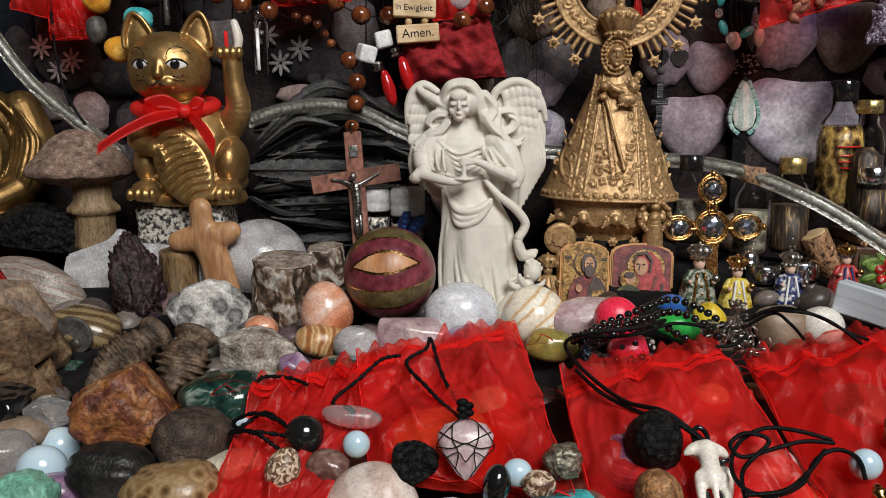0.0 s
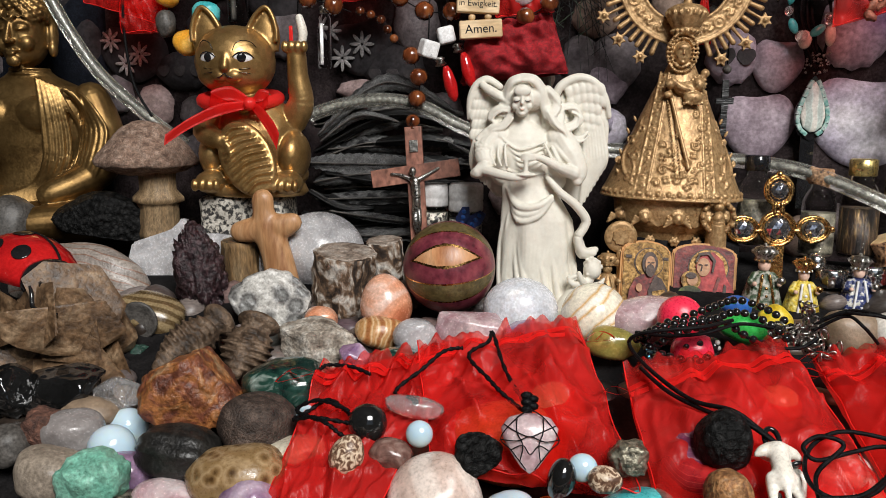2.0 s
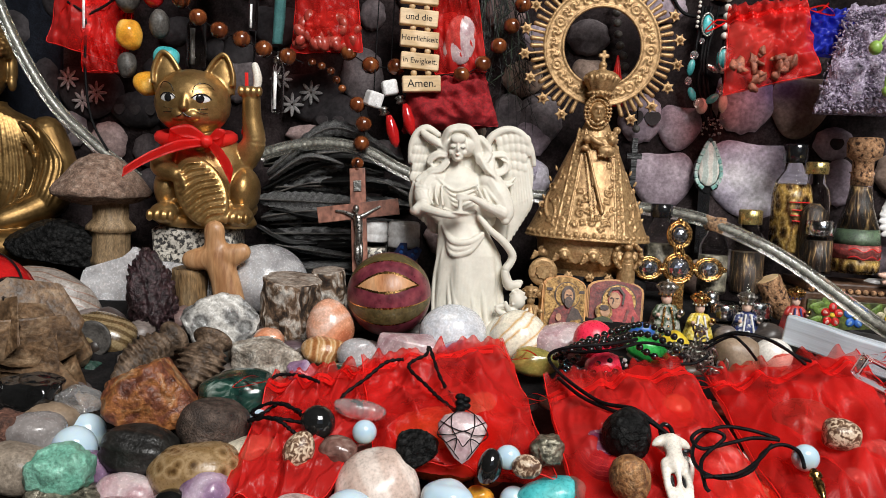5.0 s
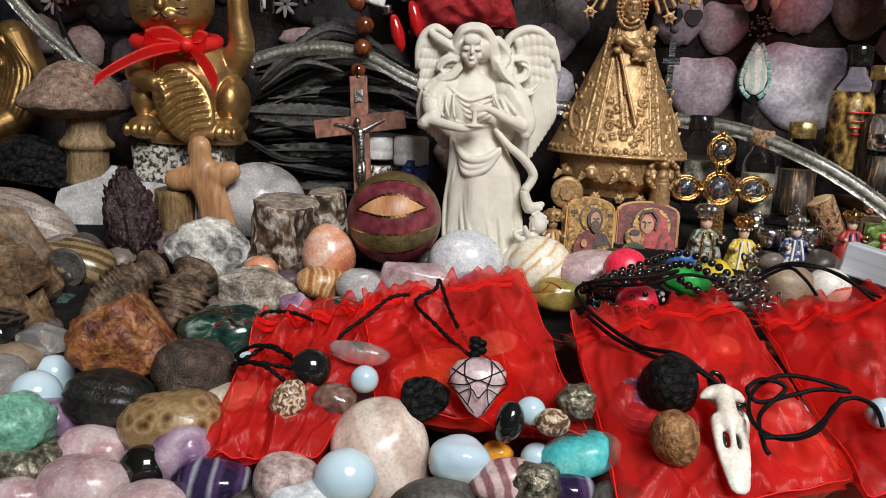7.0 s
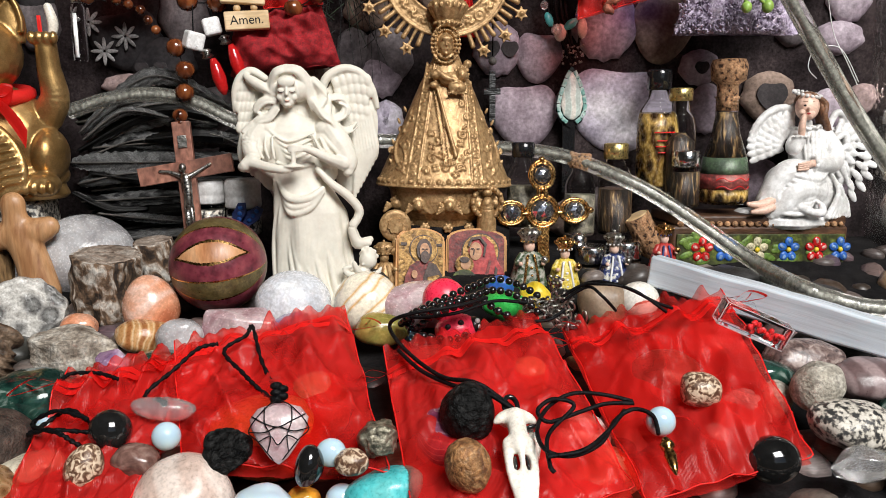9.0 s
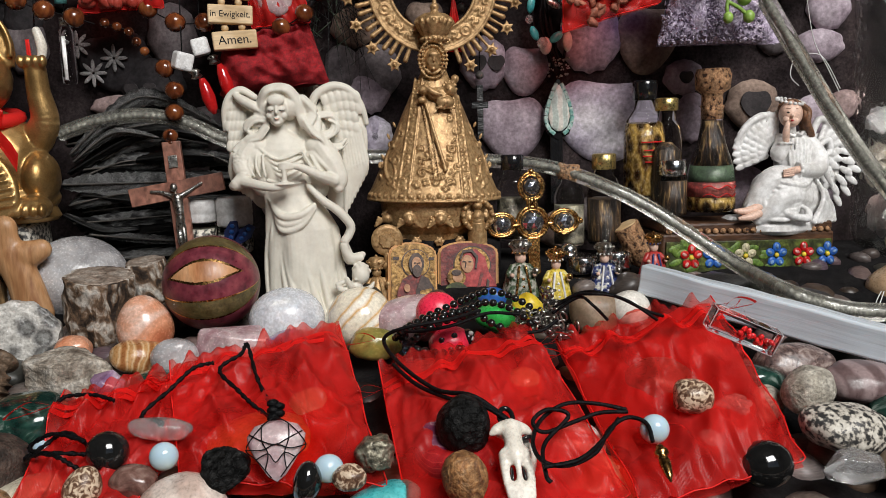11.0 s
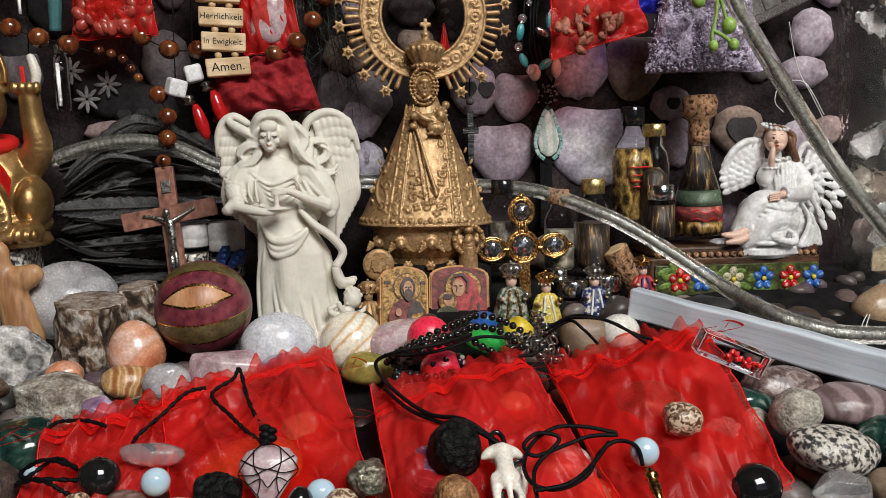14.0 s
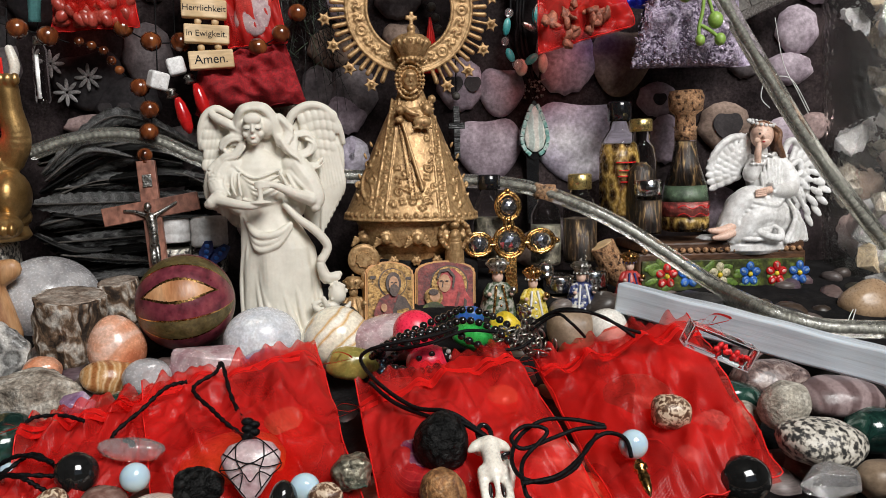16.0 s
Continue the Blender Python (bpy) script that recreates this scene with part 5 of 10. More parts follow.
box(bm, (0, -8.4 * k, 160 * k), (15 * k, 2.5 * k, 21 * k), bev=0.8 * k)
part("plate", bm, SILVER, cru, "small silver plate")
bm = bmesh.new()
ell(bm, (0, 0, 204 * k), (13 * k, 13 * k, 12 * k))
ell(bm, (0, 0, 192 * k), (8 * k, 8 * k, 5 * k))
part("bead", bm, BEADWOOD, cru)

# the olive wood hand cross
k = 0.0004
bm = bmesh.new()
limb(bm, [(28 * k, 0, -6 * k), (16 * k, 0, 50 * k), (0, 0, 92 * k)], [30 * k, 27 * k, 27 * k], 20)
limb(bm, [(0, 0, 90 * k), (-4 * k, 0, 124 * k), (-5 * k, 0, 140 * k)], [25 * k, 19 * k, 20 * k], 20)
limb(bm, [(-46 * k, 0, 84 * k), (0, 0, 92 * k), (30 * k, 0, 96 * k), (46 * k, 0, 102 * k)], [19 * k, 25 * k, 22 * k, 18 * k], 20)
for v in bm.verts:
    v.co.y *= 0.7
tagged(part("wooden_cross", fuse(bm, 0.0012, 4), OLIVE, None, "", (-0.1629, 0.5130, -0.1179)), "smooth rounded olive wood hand cross", "cross")

# cylinders of petrified wood
def log(at, w, h, mat, top, label, lean=(0, 0, 0), seed=0):
    ob = thing("petrified_log", pose(*at, *lean), label, "petrified wood")
    bm = bmesh.new()
    prof = [(w * 0.5 * (1 + 0.03 * math.sin(i * 2.3 + seed)), h * (i / 8 - 0.5)) for i in range(9)]
    lathe(bm, prof, seg=44, fold=lambda a, i: 1 + 0.12 * noise.noise(Vector((math.cos(a) * 2.2 + seed, math.sin(a) * 2.2, i * 0.12))) + 0.1 * noise.noise(Vector((math.cos(a) * 7, math.sin(a) * 7 + seed, i * 0.25))))
    part("bark", bm, mat, ob)
    bm = bmesh.new()
    lathe(bm, [(w * 0.46, h * 0.49), (w * 0.455, h * 0.505), (w * 0.43, h * 0.515)], seg=44, fold=lambda a, i: 1 + 0.08 * noise.noise(Vector((math.cos(a) * 2.2 + seed, math.sin(a) * 2.2, 0.96))))
    part("cut_face", bm, top, ob)
    return ob


log((-0.1011, 0.4780, -0.1100), 0.0390, 0.0404, BARK, PETRI, "short log of pale petrified wood with brown bark", (8, 4, 0), 1)
log((-0.0778, 0.5050, -0.1016), 0.0244, 0.0305, BARK, PETRI, "small log of pale petrified wood", (8, -4, 0), 4)
log((-0.1856, 0.5250, -0.1104), 0.0244, 0.0374, DARKBARK, DARKBARK, "upright log of brown petrified wood", (4, -2, 0), 7)

pebble("crystal_point", (-0.2015, 0.4900, -0.1142), 0.0310, 0.0646, DARKCRYST, "upright dark red crystal crust on a small base", "mineral", "crust", (0, -9, 0), 0.032, 3, sub=5)
bm = bmesh.new()
lathe(bm, [(0.016, 0), (0.018, 0.003), (0.015, 0.012), (0.012, 0.014)], seg=24)
tagged(part("mineral_base", bm, stoned("magenta_plastic", [(0.16, 0.008, 0.05), (0.25, 0.015, 0.08)], 40, 0.25, 0.02), None, "", (-0.1978, 0.4950, -0.1523)), "small magenta plastic base under the dark crystal", "stand")
pebble("quartz_ball", (-0.1332, 0.5450, -0.1040), 0.0675, 0.0614, PALEQ, "large milky white quartz ball", "crystal ball", "ball", depth=0.062)
bm = bmesh.new()
w, h = 0.1053, 0.0632
plate(bm, [(-w * 0.5, -h * 0.5), (w * 0.55, -h * 0.5), (w * 0.5, h * 0.3), (w * 0.02, h * 0.36), (-w * 0.07, h * 0.53), (-w * 0.13, h * 0.36), (-w * 0.42, h * 0.22)], 0.012)
bmesh.ops.bevel(bm, geom=list(bm.edges), offset=0.0015, segments=2, affect="EDGES")
tagged(part("quartz_slab", bm, PALEQ, None, "", pose(*(-0.2251, 0.5280, -0.1101), -12, 0, 0)), "flat translucent pale quartz slab leaning upright", "mineral")
pebble("agate_half", (-0.1433, 0.4550, -0.1195), 0.0480, 0.0384, GREYAG, "grey agate half with ringed cut face", "mineral", "half", (0, 4, 0), 0.04, 5)
pebble("egg", (-0.0694, 0.4470, -0.1164), 0.0318, 0.0365, PEACH, "smooth peach-coloured stone egg", "stone egg", "egg", (0, -8, 0))
pebble("calcite_ball", (0.0123, 0.4420, -0.1172), 0.0448, 0.0387, WHITEBALL, "polished white calcite ball", "stone ball", "ball")
pebble("onyx_ball", (0.0555, 0.4370, -0.1183), 0.0389, 0.0389, ONYX, "polished cream and brown banded onyx ball", "stone ball", "ball", (20, 50, 0), 0.0389)
pebble("quartz_lump", (-0.0141, 0.4200, -0.1262), 0.0604, 0.0267, ROSEQ, "pale rough rose quartz lump", "mineral", "crystal", (0, 4, 0), 0.035, 11)
pebble("quartz_lump", (-0.0477, 0.4150, -0.1271), 0.0251, 0.0195, PALEQ, "rounded milky quartz lump", "mineral", "tumbled", (0, -10, 0), None, 2)
pebble("amethyst", (0.0190, 0.4050, -0.1231), 0.0384, 0.0178, AMETHYST, "pale rough amethyst lump", "mineral", "crystal", (0, 6, 0), None, 6)
pebble("sea_shell", (-0.0671, 0.4300, -0.1316), 0.0374, 0.0201, STRIPESHELL, "brown striped glossy shell", "shell", "tumbled", (0, 18, 20), None, 8)
pebble("pebble", (-0.1094, 0.4450, -0.1272), 0.0208, 0.0161, PEACH, "small smooth tan stone", "stone", "tumbled", seed=3)
pebble("geode", (-0.1049, 0.4250, -0.1363), 0.0515, 0.0309, LIMESTONE, "rough pale geode matrix with amethyst", "mineral", "broken", (0, 10, 0), 0.04, 9)
pebble("amethyst", (-0.0816, 0.4080, -0.1392), 0.0192, 0.0192, AMETHYST, "small pale amethyst crystal in a geode", "mineral", "crystal", (0, 20, 0), None, 4)
pebble("moss_agate", (-0.1068, 0.3589, -0.1389), 0.0449, 0.0272, MOSS, "polished dark green moss agate", "stone", "tumbled", (0, -4, 0), None, 2)
pebble("moss_agate", (-0.0525, 0.3950, -0.1394), 0.0383, 0.0203, MOSS, "small polished dark green moss agate", "stone", "tumbled", (0, 4, 0), None, 7)


def trilobite(at, w, h, rot, n, label):
    """A ribbed fossil."""
    bm = bmesh.new()
    for i in range(n):
        u = i / (n - 1)
        s = math.sin(0.35 + 2.5 * u)
        ell(bm, (0, 0, (0.5 - u) * h), (w * 0.5 * s, w * 0.36 * s, h / n * 0.56), (25, 0, 0), 3)
        ell(bm, (0, -w * 0.2 * s, (0.5 - u) * h), (w * 0.16, w * 0.2 * s, h / n * 0.44), (25, 0, 0), 2)
        ell(bm, (0, w * 0.04, (0.5 - u) * h), (w * 0.465 * s, w * 0.31 * s, h / n), sub=2)
    ell(bm, (0, 0, h * 0.5), (w * 0.42, w * 0.34, h * 0.14))
    return tagged(part("trilobite", fuse(bm, 0.0007, 1), TRILO, None, "", pose(*at, *rot)), label, "fossil")


trilobite((-0.1714, 0.3943, -0.1290), 0.0269, 0.0449, (-55, 52, 0), 11, "brown ribbed fossil lying between stones")
trilobite((-0.1368, 0.3868, -0.1291), 0.0294, 0.0338, (-50, 16, 0), 9, "brown ribbed curled fossil")
pebble("orange_calcite", (-0.1512, 0.3447, -0.1389), 0.0430, 0.0485, ORANGEROCK, "rough orange-brown crystalline rock", "stone", "broken", (0, 0, 0), 0.045, 15)
for v in bpy.data.objects["orange_calcite"].data.vertices:
    v.co *= 1.1 + 0.05 * noise.noise(v.co * 150) + 0.03 * noise.noise(v.co * 420)
    v.co.x *= 1.0 - 6.0 * max(v.co.z, -0.008)
pebble("iron_ball", (-0.1139, 0.3305, -0.1489), 0.0358, 0.0297, IRON, "round brown iron concretion ball", "stone ball", "tumbled", (0, 0, 0), 0.036, 4)
pebble("ribbed_stone", (-0.1461, 0.3148, -0.1573), 0.0384, 0.0259, DARKSTONE, "dark grey ribbed oval stone", "stone", "tumbled", (0, 6, 0), None, 5)
for v in bpy.data.objects["ribbed_stone"].data.vertices:
    v.co *= 1 + 0.035 * math.cos(9 * math.atan2(v.co.z, v.co.y)) - 0.02
pebble("opalite_egg", (-0.1819, 0.3220, -0.1603), 0.0226, 0.0231, OPALITE, "bluish milky opalite glass sphere", "glass stone", "ball")
pebble("opalite_egg", (-0.1864, 0.3470, -0.1604), 0.0206, 0.0206, OPALITE, "small bluish milky opalite glass sphere", "glass stone", "ball")
pebble("quartz_crystal", (-0.1940, 0.3530, -0.1446), 0.0289, 0.0193, QUARTZ, "rough clear quartz crystal", "crystal", "crystal", (0, 0, 0), None, 12)

# ---- the left side: the red beetle on its rock ----
pebble("layered_rock", (-0.2534, 0.4200, -0.1283), 0.0798, 0.0558, LEAFROCK, "layered flaky tan rock", "stone", "crystal", (0, 10, 0), 0.05, 21)
rnd = random.Random(23)
for i in range(11):
    bm = bmesh.new()
    for q in range(14):
        t, rr = rnd.uniform(0, 6.28), rnd.uniform(0.013, 0.03)
        bm.verts.new((rr * math.cos(t) * 1.15, rnd.uniform(-0.0016, 0.0016), rr * math.sin(t) * 0.85))
    res = bmesh.ops.convex_hull(bm, input=bm.verts)
    bmesh.ops.delete(bm, geom=list({g for g in res["geom_interior"] + res["geom_unused"] if isinstance(g, bmesh.types.BMVert)}), context="VERTS")
    bmesh.ops.bevel(bm, geom=list(bm.edges), offset=0.0005, segments=1, affect="EDGES")
    part("flake", bm, LEAFROCK, bpy.data.objects["layered_rock"], at=pose(rnd.uniform(-0.036, 0.034), -0.026 + rnd.uniform(-0.008, 0.008), rnd.uniform(-0.026, 0.022), rnd.uniform(-38, 12), rnd.uniform(-50, 50), rnd.uniform(-35, 35)), smooth=False)
pebble("eye_agate", (-0.2261, 0.4600, -0.1326), 0.0470, 0.0313, AGEYE, "polished tan agate with a hollow eye", "stone", "tumbled", (0, 8, 0), 0.035, 3)
bm = bmesh.new()
lathe(bm, [(0.0115, 0), (0.0125, 0.0012), (0.011, 0.002), (0.008, 0.0006), (0.003, 0.0002)], Matrix.Diagonal((1, 1, 1, 1)), 28)
part("hollow", bm, GREYST, bpy.data.objects["eye_agate"], at=pose(0.002, -0.0172, 0.002, 90, 0, 0))
pebble("geode_half", (-0.2900, 0.5000, -0.1284), 0.1056, 0.0717, stoned("red_rimmed_geode", [(0.3, 0.26, 0.23), (0.27, 0.13, 0.08), (0.38, 0.33, 0.29)], 30, 0.35, 0.3, "ring"), "large pale geode half with a rusty rim", "mineral", "tumbled", (0, 10, 0), 0.03, 6)
pebble("black_rock", (-0.3006, 0.5500, -0.0811), 0.0747, 0.0457, LAVA, "rough black lava rock", "stone", "broken", (0, 10, 0), 0.05, 4)
pebble("grey_stone", (-0.3726, 0.5500, -0.0890), 0.0374, 0.0457, GREYST, "smooth dark grey stone", "stone", "tumbled", seed=4)
beetle = thing("toy_ladybird", pose(*(-0.2824, 0.4300, -0.1070), -14, 8, -24), "shiny red metal ladybird with black spots and wire legs", "ornament")
bm = bmesh.new()
ell(bm, (-0.008, 0, 0.006), (0.036, 0.026, 0.024))
for v in list(bm.verts):
    v.co.z = max(v.co.z, 0.001)
part("shell", bm, REDENAM, beetle)
bm = bmesh.new()
ell(bm, (0.022, -0.006, 0.007), (0.014, 0.018, 0.014))
part("head", bm, BLACKPAINT, beetle)
bm = bmesh.new()
tube(bm, [(-0.008 + 0.0365 * math.cos(a), -0.004 * math.cos(a), 0.006 + 0.0246 * math.sin(a)) for a in (0.2, 0.6, 1.0, 1.4, 1.9, 2.4)], 0.0008, 6, 6)
part("wing_line", bm, BLACKPAINT, beetle)
for sx, sy, r in ((-0.014, -0.0215, 0.0065), (-0.03, -0.013, 0.006), (0.006, -0.018, 0.0055), (-0.012, -0.006, 0.006), (-0.01, 0.016, 0.006)):
    z = 0.006 + 0.024 * math.sqrt(max(0.02, 1 - ((sx + 0.008) / 0.036) ** 2 - (sy / 0.026) ** 2))
    nrm = Vector(((sx + 0.008) / 0.036 ** 2, sy / 0.026 ** 2, (z - 0.006) / 0.024 ** 2)).normalized()
    bm = bmesh.new()
    ell(bm, (0, 0, 0), (r, r, 0.0007))
    part("spot", bm, BLACKPAINT, beetle, at=Matrix.Translation((sx, sy, z)) @ nrm.to_track_quat("Z", "Y").to_matrix().to_4x4())
for sx, sy in ((0.03, -0.02), (0.022, -0.022), (-0.01, -0.026), (0.03, 0.012)):
    bm = bmesh.new()
    tube(bm, [(sx - 0.008, sy + 0.008, 0.006), (sx + 0.006, sy - 0.004, 0.009), (sx + 0.014, sy - 0.006, 0.003), (sx + 0.018, sy - 0.006, -0.004), (sx + 0.028, sy - 0.007, -0.0035)], 0.0012, 6, 5)
    part("leg", bm, BLACKPAINT, beetle)

# ---- pebbles of the foreground ----
ROCKS = [
    ("fossil_pebble", (-0.1157, 0.3053, -0.1639), 0.0474, 0.0289, FOSSIL, "polished brown fossil coral pebble", "tumbled", (0, -6, 0), 31),
    ("rose_quartz", (-0.1461, 0.2968, -0.1723), 0.0288, 0.0189, ROSEQ, "tumbled pink and clear quartz", "tumbled", (0, 6, 0), 32),
    ("obsidian", (-0.1207, 0.2855, -0.1735), 0.0200, 0.0182, BLACK, "shiny black obsidian pebble", "ball", (0, 0, 0), 33),
    ("amethyst", (-0.1065, 0.2914, -0.1698), 0.0261, 0.0248, AMETHYST, "tumbled pale violet amethyst", "tumbled", (0, -30, 0), 34),
    ("banded_agate", (-0.0916, 0.2790, -0.1753), 0.0323, 0.0195, VIOLAG, "polished dark violet banded agate", "tumbled", (0, 0, 0), 35),
    ("rose_quartz", (-0.1407, 0.2760, -0.1781), 0.0347, 0.0235, ROSEQ, "large tumbled pink quartz", "tumbled", (0, 0, 0), 36),
    ("rose_quartz", (-0.1133, 0.2678, -0.1804), 0.0306, 0.0184, ROSEQ, "tumbled pale pink quartz", "tumbled", (0, 0, 0), 37),
    ("speckled_pebble", (-0.0611, 0.2737, -0.1708), 0.0260, 0.0200, stoned("speckled_pink_granite", [(0.32, 0.2, 0.18), (0.55, 0.42, 0.4), (0.66, 0.56, 0.53)], 200, 0.4, 0.3), "speckled pink granite pebble", "tumbled", (0, 0, 0), 38),
    ("opalite_egg", (-0.0370, 0.2687, -0.1662), 0.0242, 0.0230, OPALITE, "milky blue opalite glass egg", "ball", (0, 0, 0), 39),
    ("banded_calcite", (-0.0249, 0.2948, -0.1689), 0.0415, 0.0448, stoned("cream_banded_calcite", [(0.56, 0.43, 0.37), (0.63, 0.52, 0.46), (0.68, 0.58, 0.52)], 18, 0.3, 0.05, "wave", sss=0.2, dist=5), "large cream banded calcite egg", "tumbled", (0, -20, 0), 40),
    ("opalite_egg", (0.0066, 0.2806, -0.1628), 0.0247, 0.0192, OPALITE, "milky blue opalite glass pebble", "tumbled", (0, 0, 0), 41),
    ("banded_pebble", (0.0243, 0.2731, -0.1669), 0.0269, 0.0157, RHODO, "pink and white banded pebble", "tumbled", (0, -18, 0), 42),
    ("pyrite", (0.0358, 0.2670, -0.1646), 0.0179, 0.0146, PYRITE, "glittering dark pyrite lump", "rough", (0, 0, 0), 43),
    ("turquoise", (0.0545, 0.2805, -0.1589), 0.0320, 0.0171, TURQ, "polished turquoise pebble", "tumbled", (0, -14, 0), 44),
    ("opalite_egg", (0.0380, 0.2829, -0.1622), 0.0133, 0.0129, OPALITE, "small milky blue opalite pebble", "ball", (0, 0, 0), 45),
    ("grey_pebble", (-0.0013, 0.2685, -0.1722), 0.0287, 0.0127, GREYST, "smooth grey pebble", "tumbled", (0, 0, 0), 46),
    ("white_pebble", (-0.0511, 0.2665, -0.1748), 0.0305, 0.0154, WHITEBALL, "smooth white pebble", "tumbled", (0, 0, 0), 47),
    ("carnelian", (0.0227, 0.2892, -0.1644), 0.0132, 0.0110, AMBER, "small orange carnelian pebble", "tumbled", (0, 0, 0), 48),
    ("dark_agate", (0.0504, 0.2697, -0.1679), 0.0172, 0.0127, VIOLAG, "dark grey banded agate pebble", "tumbled", (0, 0, 0), 49),
    ("grey_pebble", (0.0699, 0.2686, -0.1722), 0.0246, 0.0185, GREYST, "grey striped pebble", "tumbled", (0, 0, 0), 50),
    ("lava_pebble", (-0.2166, 0.3259, -0.1542), 0.0190, 0.0210, stoned("red_lava", [(0.08, 0.035, 0.025), (0.2, 0.09, 0.06)], 220, 0.8, 1.0), "rough red-brown lava stone", "rough", (0, 0, 0), 51),
    ("smoky_quartz", (-0.2053, 0.3282, -0.1555), 0.0351, 0.0216, stoned("smoky_quartz", [(0.22, 0.19, 0.18), (0.45, 0.42, 0.41)], 50, 0.2, 0.1, clear=0.3), "smooth translucent smoky quartz", "tumbled", (0, -6, 0), 52),
    ("cream_shell", (-0.1979, 0.2980, -0.1620), 0.0325, 0.0238, stoned("cream_shell", [(0.26, 0.21, 0.16), (0.36, 0.3, 0.24)], 70, 0.45, 0.3), "cream ribbed fossil shell", "tumbled", (0, 10, 0), 53),
    ("fluorite", (-0.1734, 0.2891, -0.1584), 0.0301, 0.0223, GREENFL, "rough pale green fluorite", "rough", (0, -8, 0), 54),
    ("tan_pebble", (-0.2037, 0.3441, -0.1510), 0.0289, 0.0137, BROWNST, "black and tan pebble", "tumbled", (0, 8, 0), 55),
    ("obsidian_chip", (-0.2238, 0.3544, -0.1442), 0.0515, 0.0298, BLACK, "rough shiny black obsidian", "broken", (0, -10, 0), 56),
    ("obsidian_chip", (-0.2517, 0.3528, -0.1446), 0.0323, 0.0296, BLACK, "rough shiny black obsidian", "broken", (0, 20, 0), 57),
    ("green_rock", (-0.2213, 0.4300, -0.1532), 0.0235, 0.0196, stoned("rough_green_rock", [(0.01, 0.035, 0.025), (0.05, 0.12, 0.09)], 120, 0.4, 0.8), "rough dark green rock", "broken", (0, -30, 0), 58),
    ("jasper", (-0.0960, 0.3206, -0.1576), 0.0367, 0.0137, stoned("black_cream_jasper", [(0.02, 0.02, 0.02), (0.4, 0.36, 0.25), (0.5, 0.46, 0.36)], 60, 0.3, 0.1, lo=0.42, hi=0.55), "black and cream jasper pebble", "tumbled", (0, -10, 0), 59),
    ("opalite_egg", (-0.0927, 0.3390, -0.1465), 0.0093, 0.0104, OPALITE, "small milky opalite pebble", "ball", (0, 0, 0), 60),
    ("grey_pebble", (-0.2308, 0.3166, -0.1587), 0.0219, 0.0194, GREYST, "grey patterned pebble", "tumbled", (0, 0, 0), 61),
    ("amethyst", (-0.1727, 0.3119, -0.1681), 0.0288, 0.0216, AMETHYST, "dark translucent violet pebble", "tumbled", (0, 0, 0), 62),
    ("tan_matrix", (-0.1706, 0.2867, -0.1771), 0.0371, 0.0240, PYRITE, "dark brown glittering rock", "rough", (0, 0, 0), 63),
    ("rose_quartz", (-0.1640, 0.2696, -0.1799), 0.0246, 0.0144, ROSEQ, "pale pink tumbled quartz", "tumbled", (0, 0, 0), 64),
    ("black_pebble", (0.2127, 0.2648, -0.1493), 0.0231, 0.0197, BLACK, "large shiny black pebble on the red bag", "ball", (0, 0, 0), 65),
    ("granite_pebble", (0.2641, 0.2847, -0.1457), 0.0426, 0.0225, DALM, "black and cream speckled granite pebble", "tumbled", (0, 10, 0), 66),
    ("fossil_snail", (0.2577, 0.3045, -0.1341), 0.0234, 0.0225, SNAIL, "chalky white fossil snail", "tumbled", (0, -20, 0), 67),
    ("banded_pebble", (0.2712, 0.3378, -0.1328), 0.0404, 0.0215, stoned("veined_mauve_stone", [(0.04, 0.028, 0.028), (0.16, 0.11, 0.1), (0.4, 0.33, 0.3)], 120, 0.3, 0.1, dist=3), "dark veined mauve pebble", "tumbled", (0, 4, 0), 68),
    ("banded_pebble", (0.2945, 0.3153, -0.1371), 0.0429, 0.0212, MAUVEST, "smooth mauve-brown banded pebble", "tumbled", (0, 4, 0), 69),
    ("quartz_crystal", (0.2499, 0.2609, -0.1523), 0.0296, 0.0152, QUARTZ, "rough clear quartz lump", "crystal", (0, 0, 0), 70),
    ("moss_agate", (0.2474, 0.3303, -0.1389), 0.0291, 0.0201, MOSS, "dark green agate pebble", "tumbled", (0, 20, 0), 71),
    ("cream_pebble", (0.2449, 0.3176, -0.1445), 0.0153, 0.0179, SNAIL, "small cream pebble", "tumbled", (0, 0, 0), 72),
    ("black_pebble", (0.3012, 0.2984, -0.1479), 0.0290, 0.0217, MOSS, "dark green and black pebble", "tumbled", (0, 0, 0), 73),
    ("tan_pebble", (0.2782, 0.2656, -0.1570), 0.0216, 0.0173, BROWNST, "brown and cream pebble", "tumbled", (0, 0, 0), 74),
    ("tan_pebble", (0.4096, 0.4400, -0.1184), 0.0384, 0.0280, stoned("polished_tan_stone", [(0.3, 0.19, 0.11), (0.42, 0.29, 0.18)], 40, 0.3, 0.05), "smooth tan stone beside the glass vase", "tumbled", (0, -20, 0), 75),
    ("tan_pebble", (0.1942, 0.4200, -0.1197), 0.0306, 0.0266, BROWNST, "rough tan pebble with black cords", "tumbled", (0, 0, 0), 76),
    ("pearl_bead", (0.2142, 0.4150, -0.1172), 0.0250, 0.0223, PEARL, "large pearly white bead", "ball", (0, 0, 0), 77),
    ("rose_quartz", (0.0873, 0.4315, -0.1186), 0.0511, 0.0272, ROSEQ, "pale pink tumbled quartz", "tumbled", (0, 0, 0), 78),
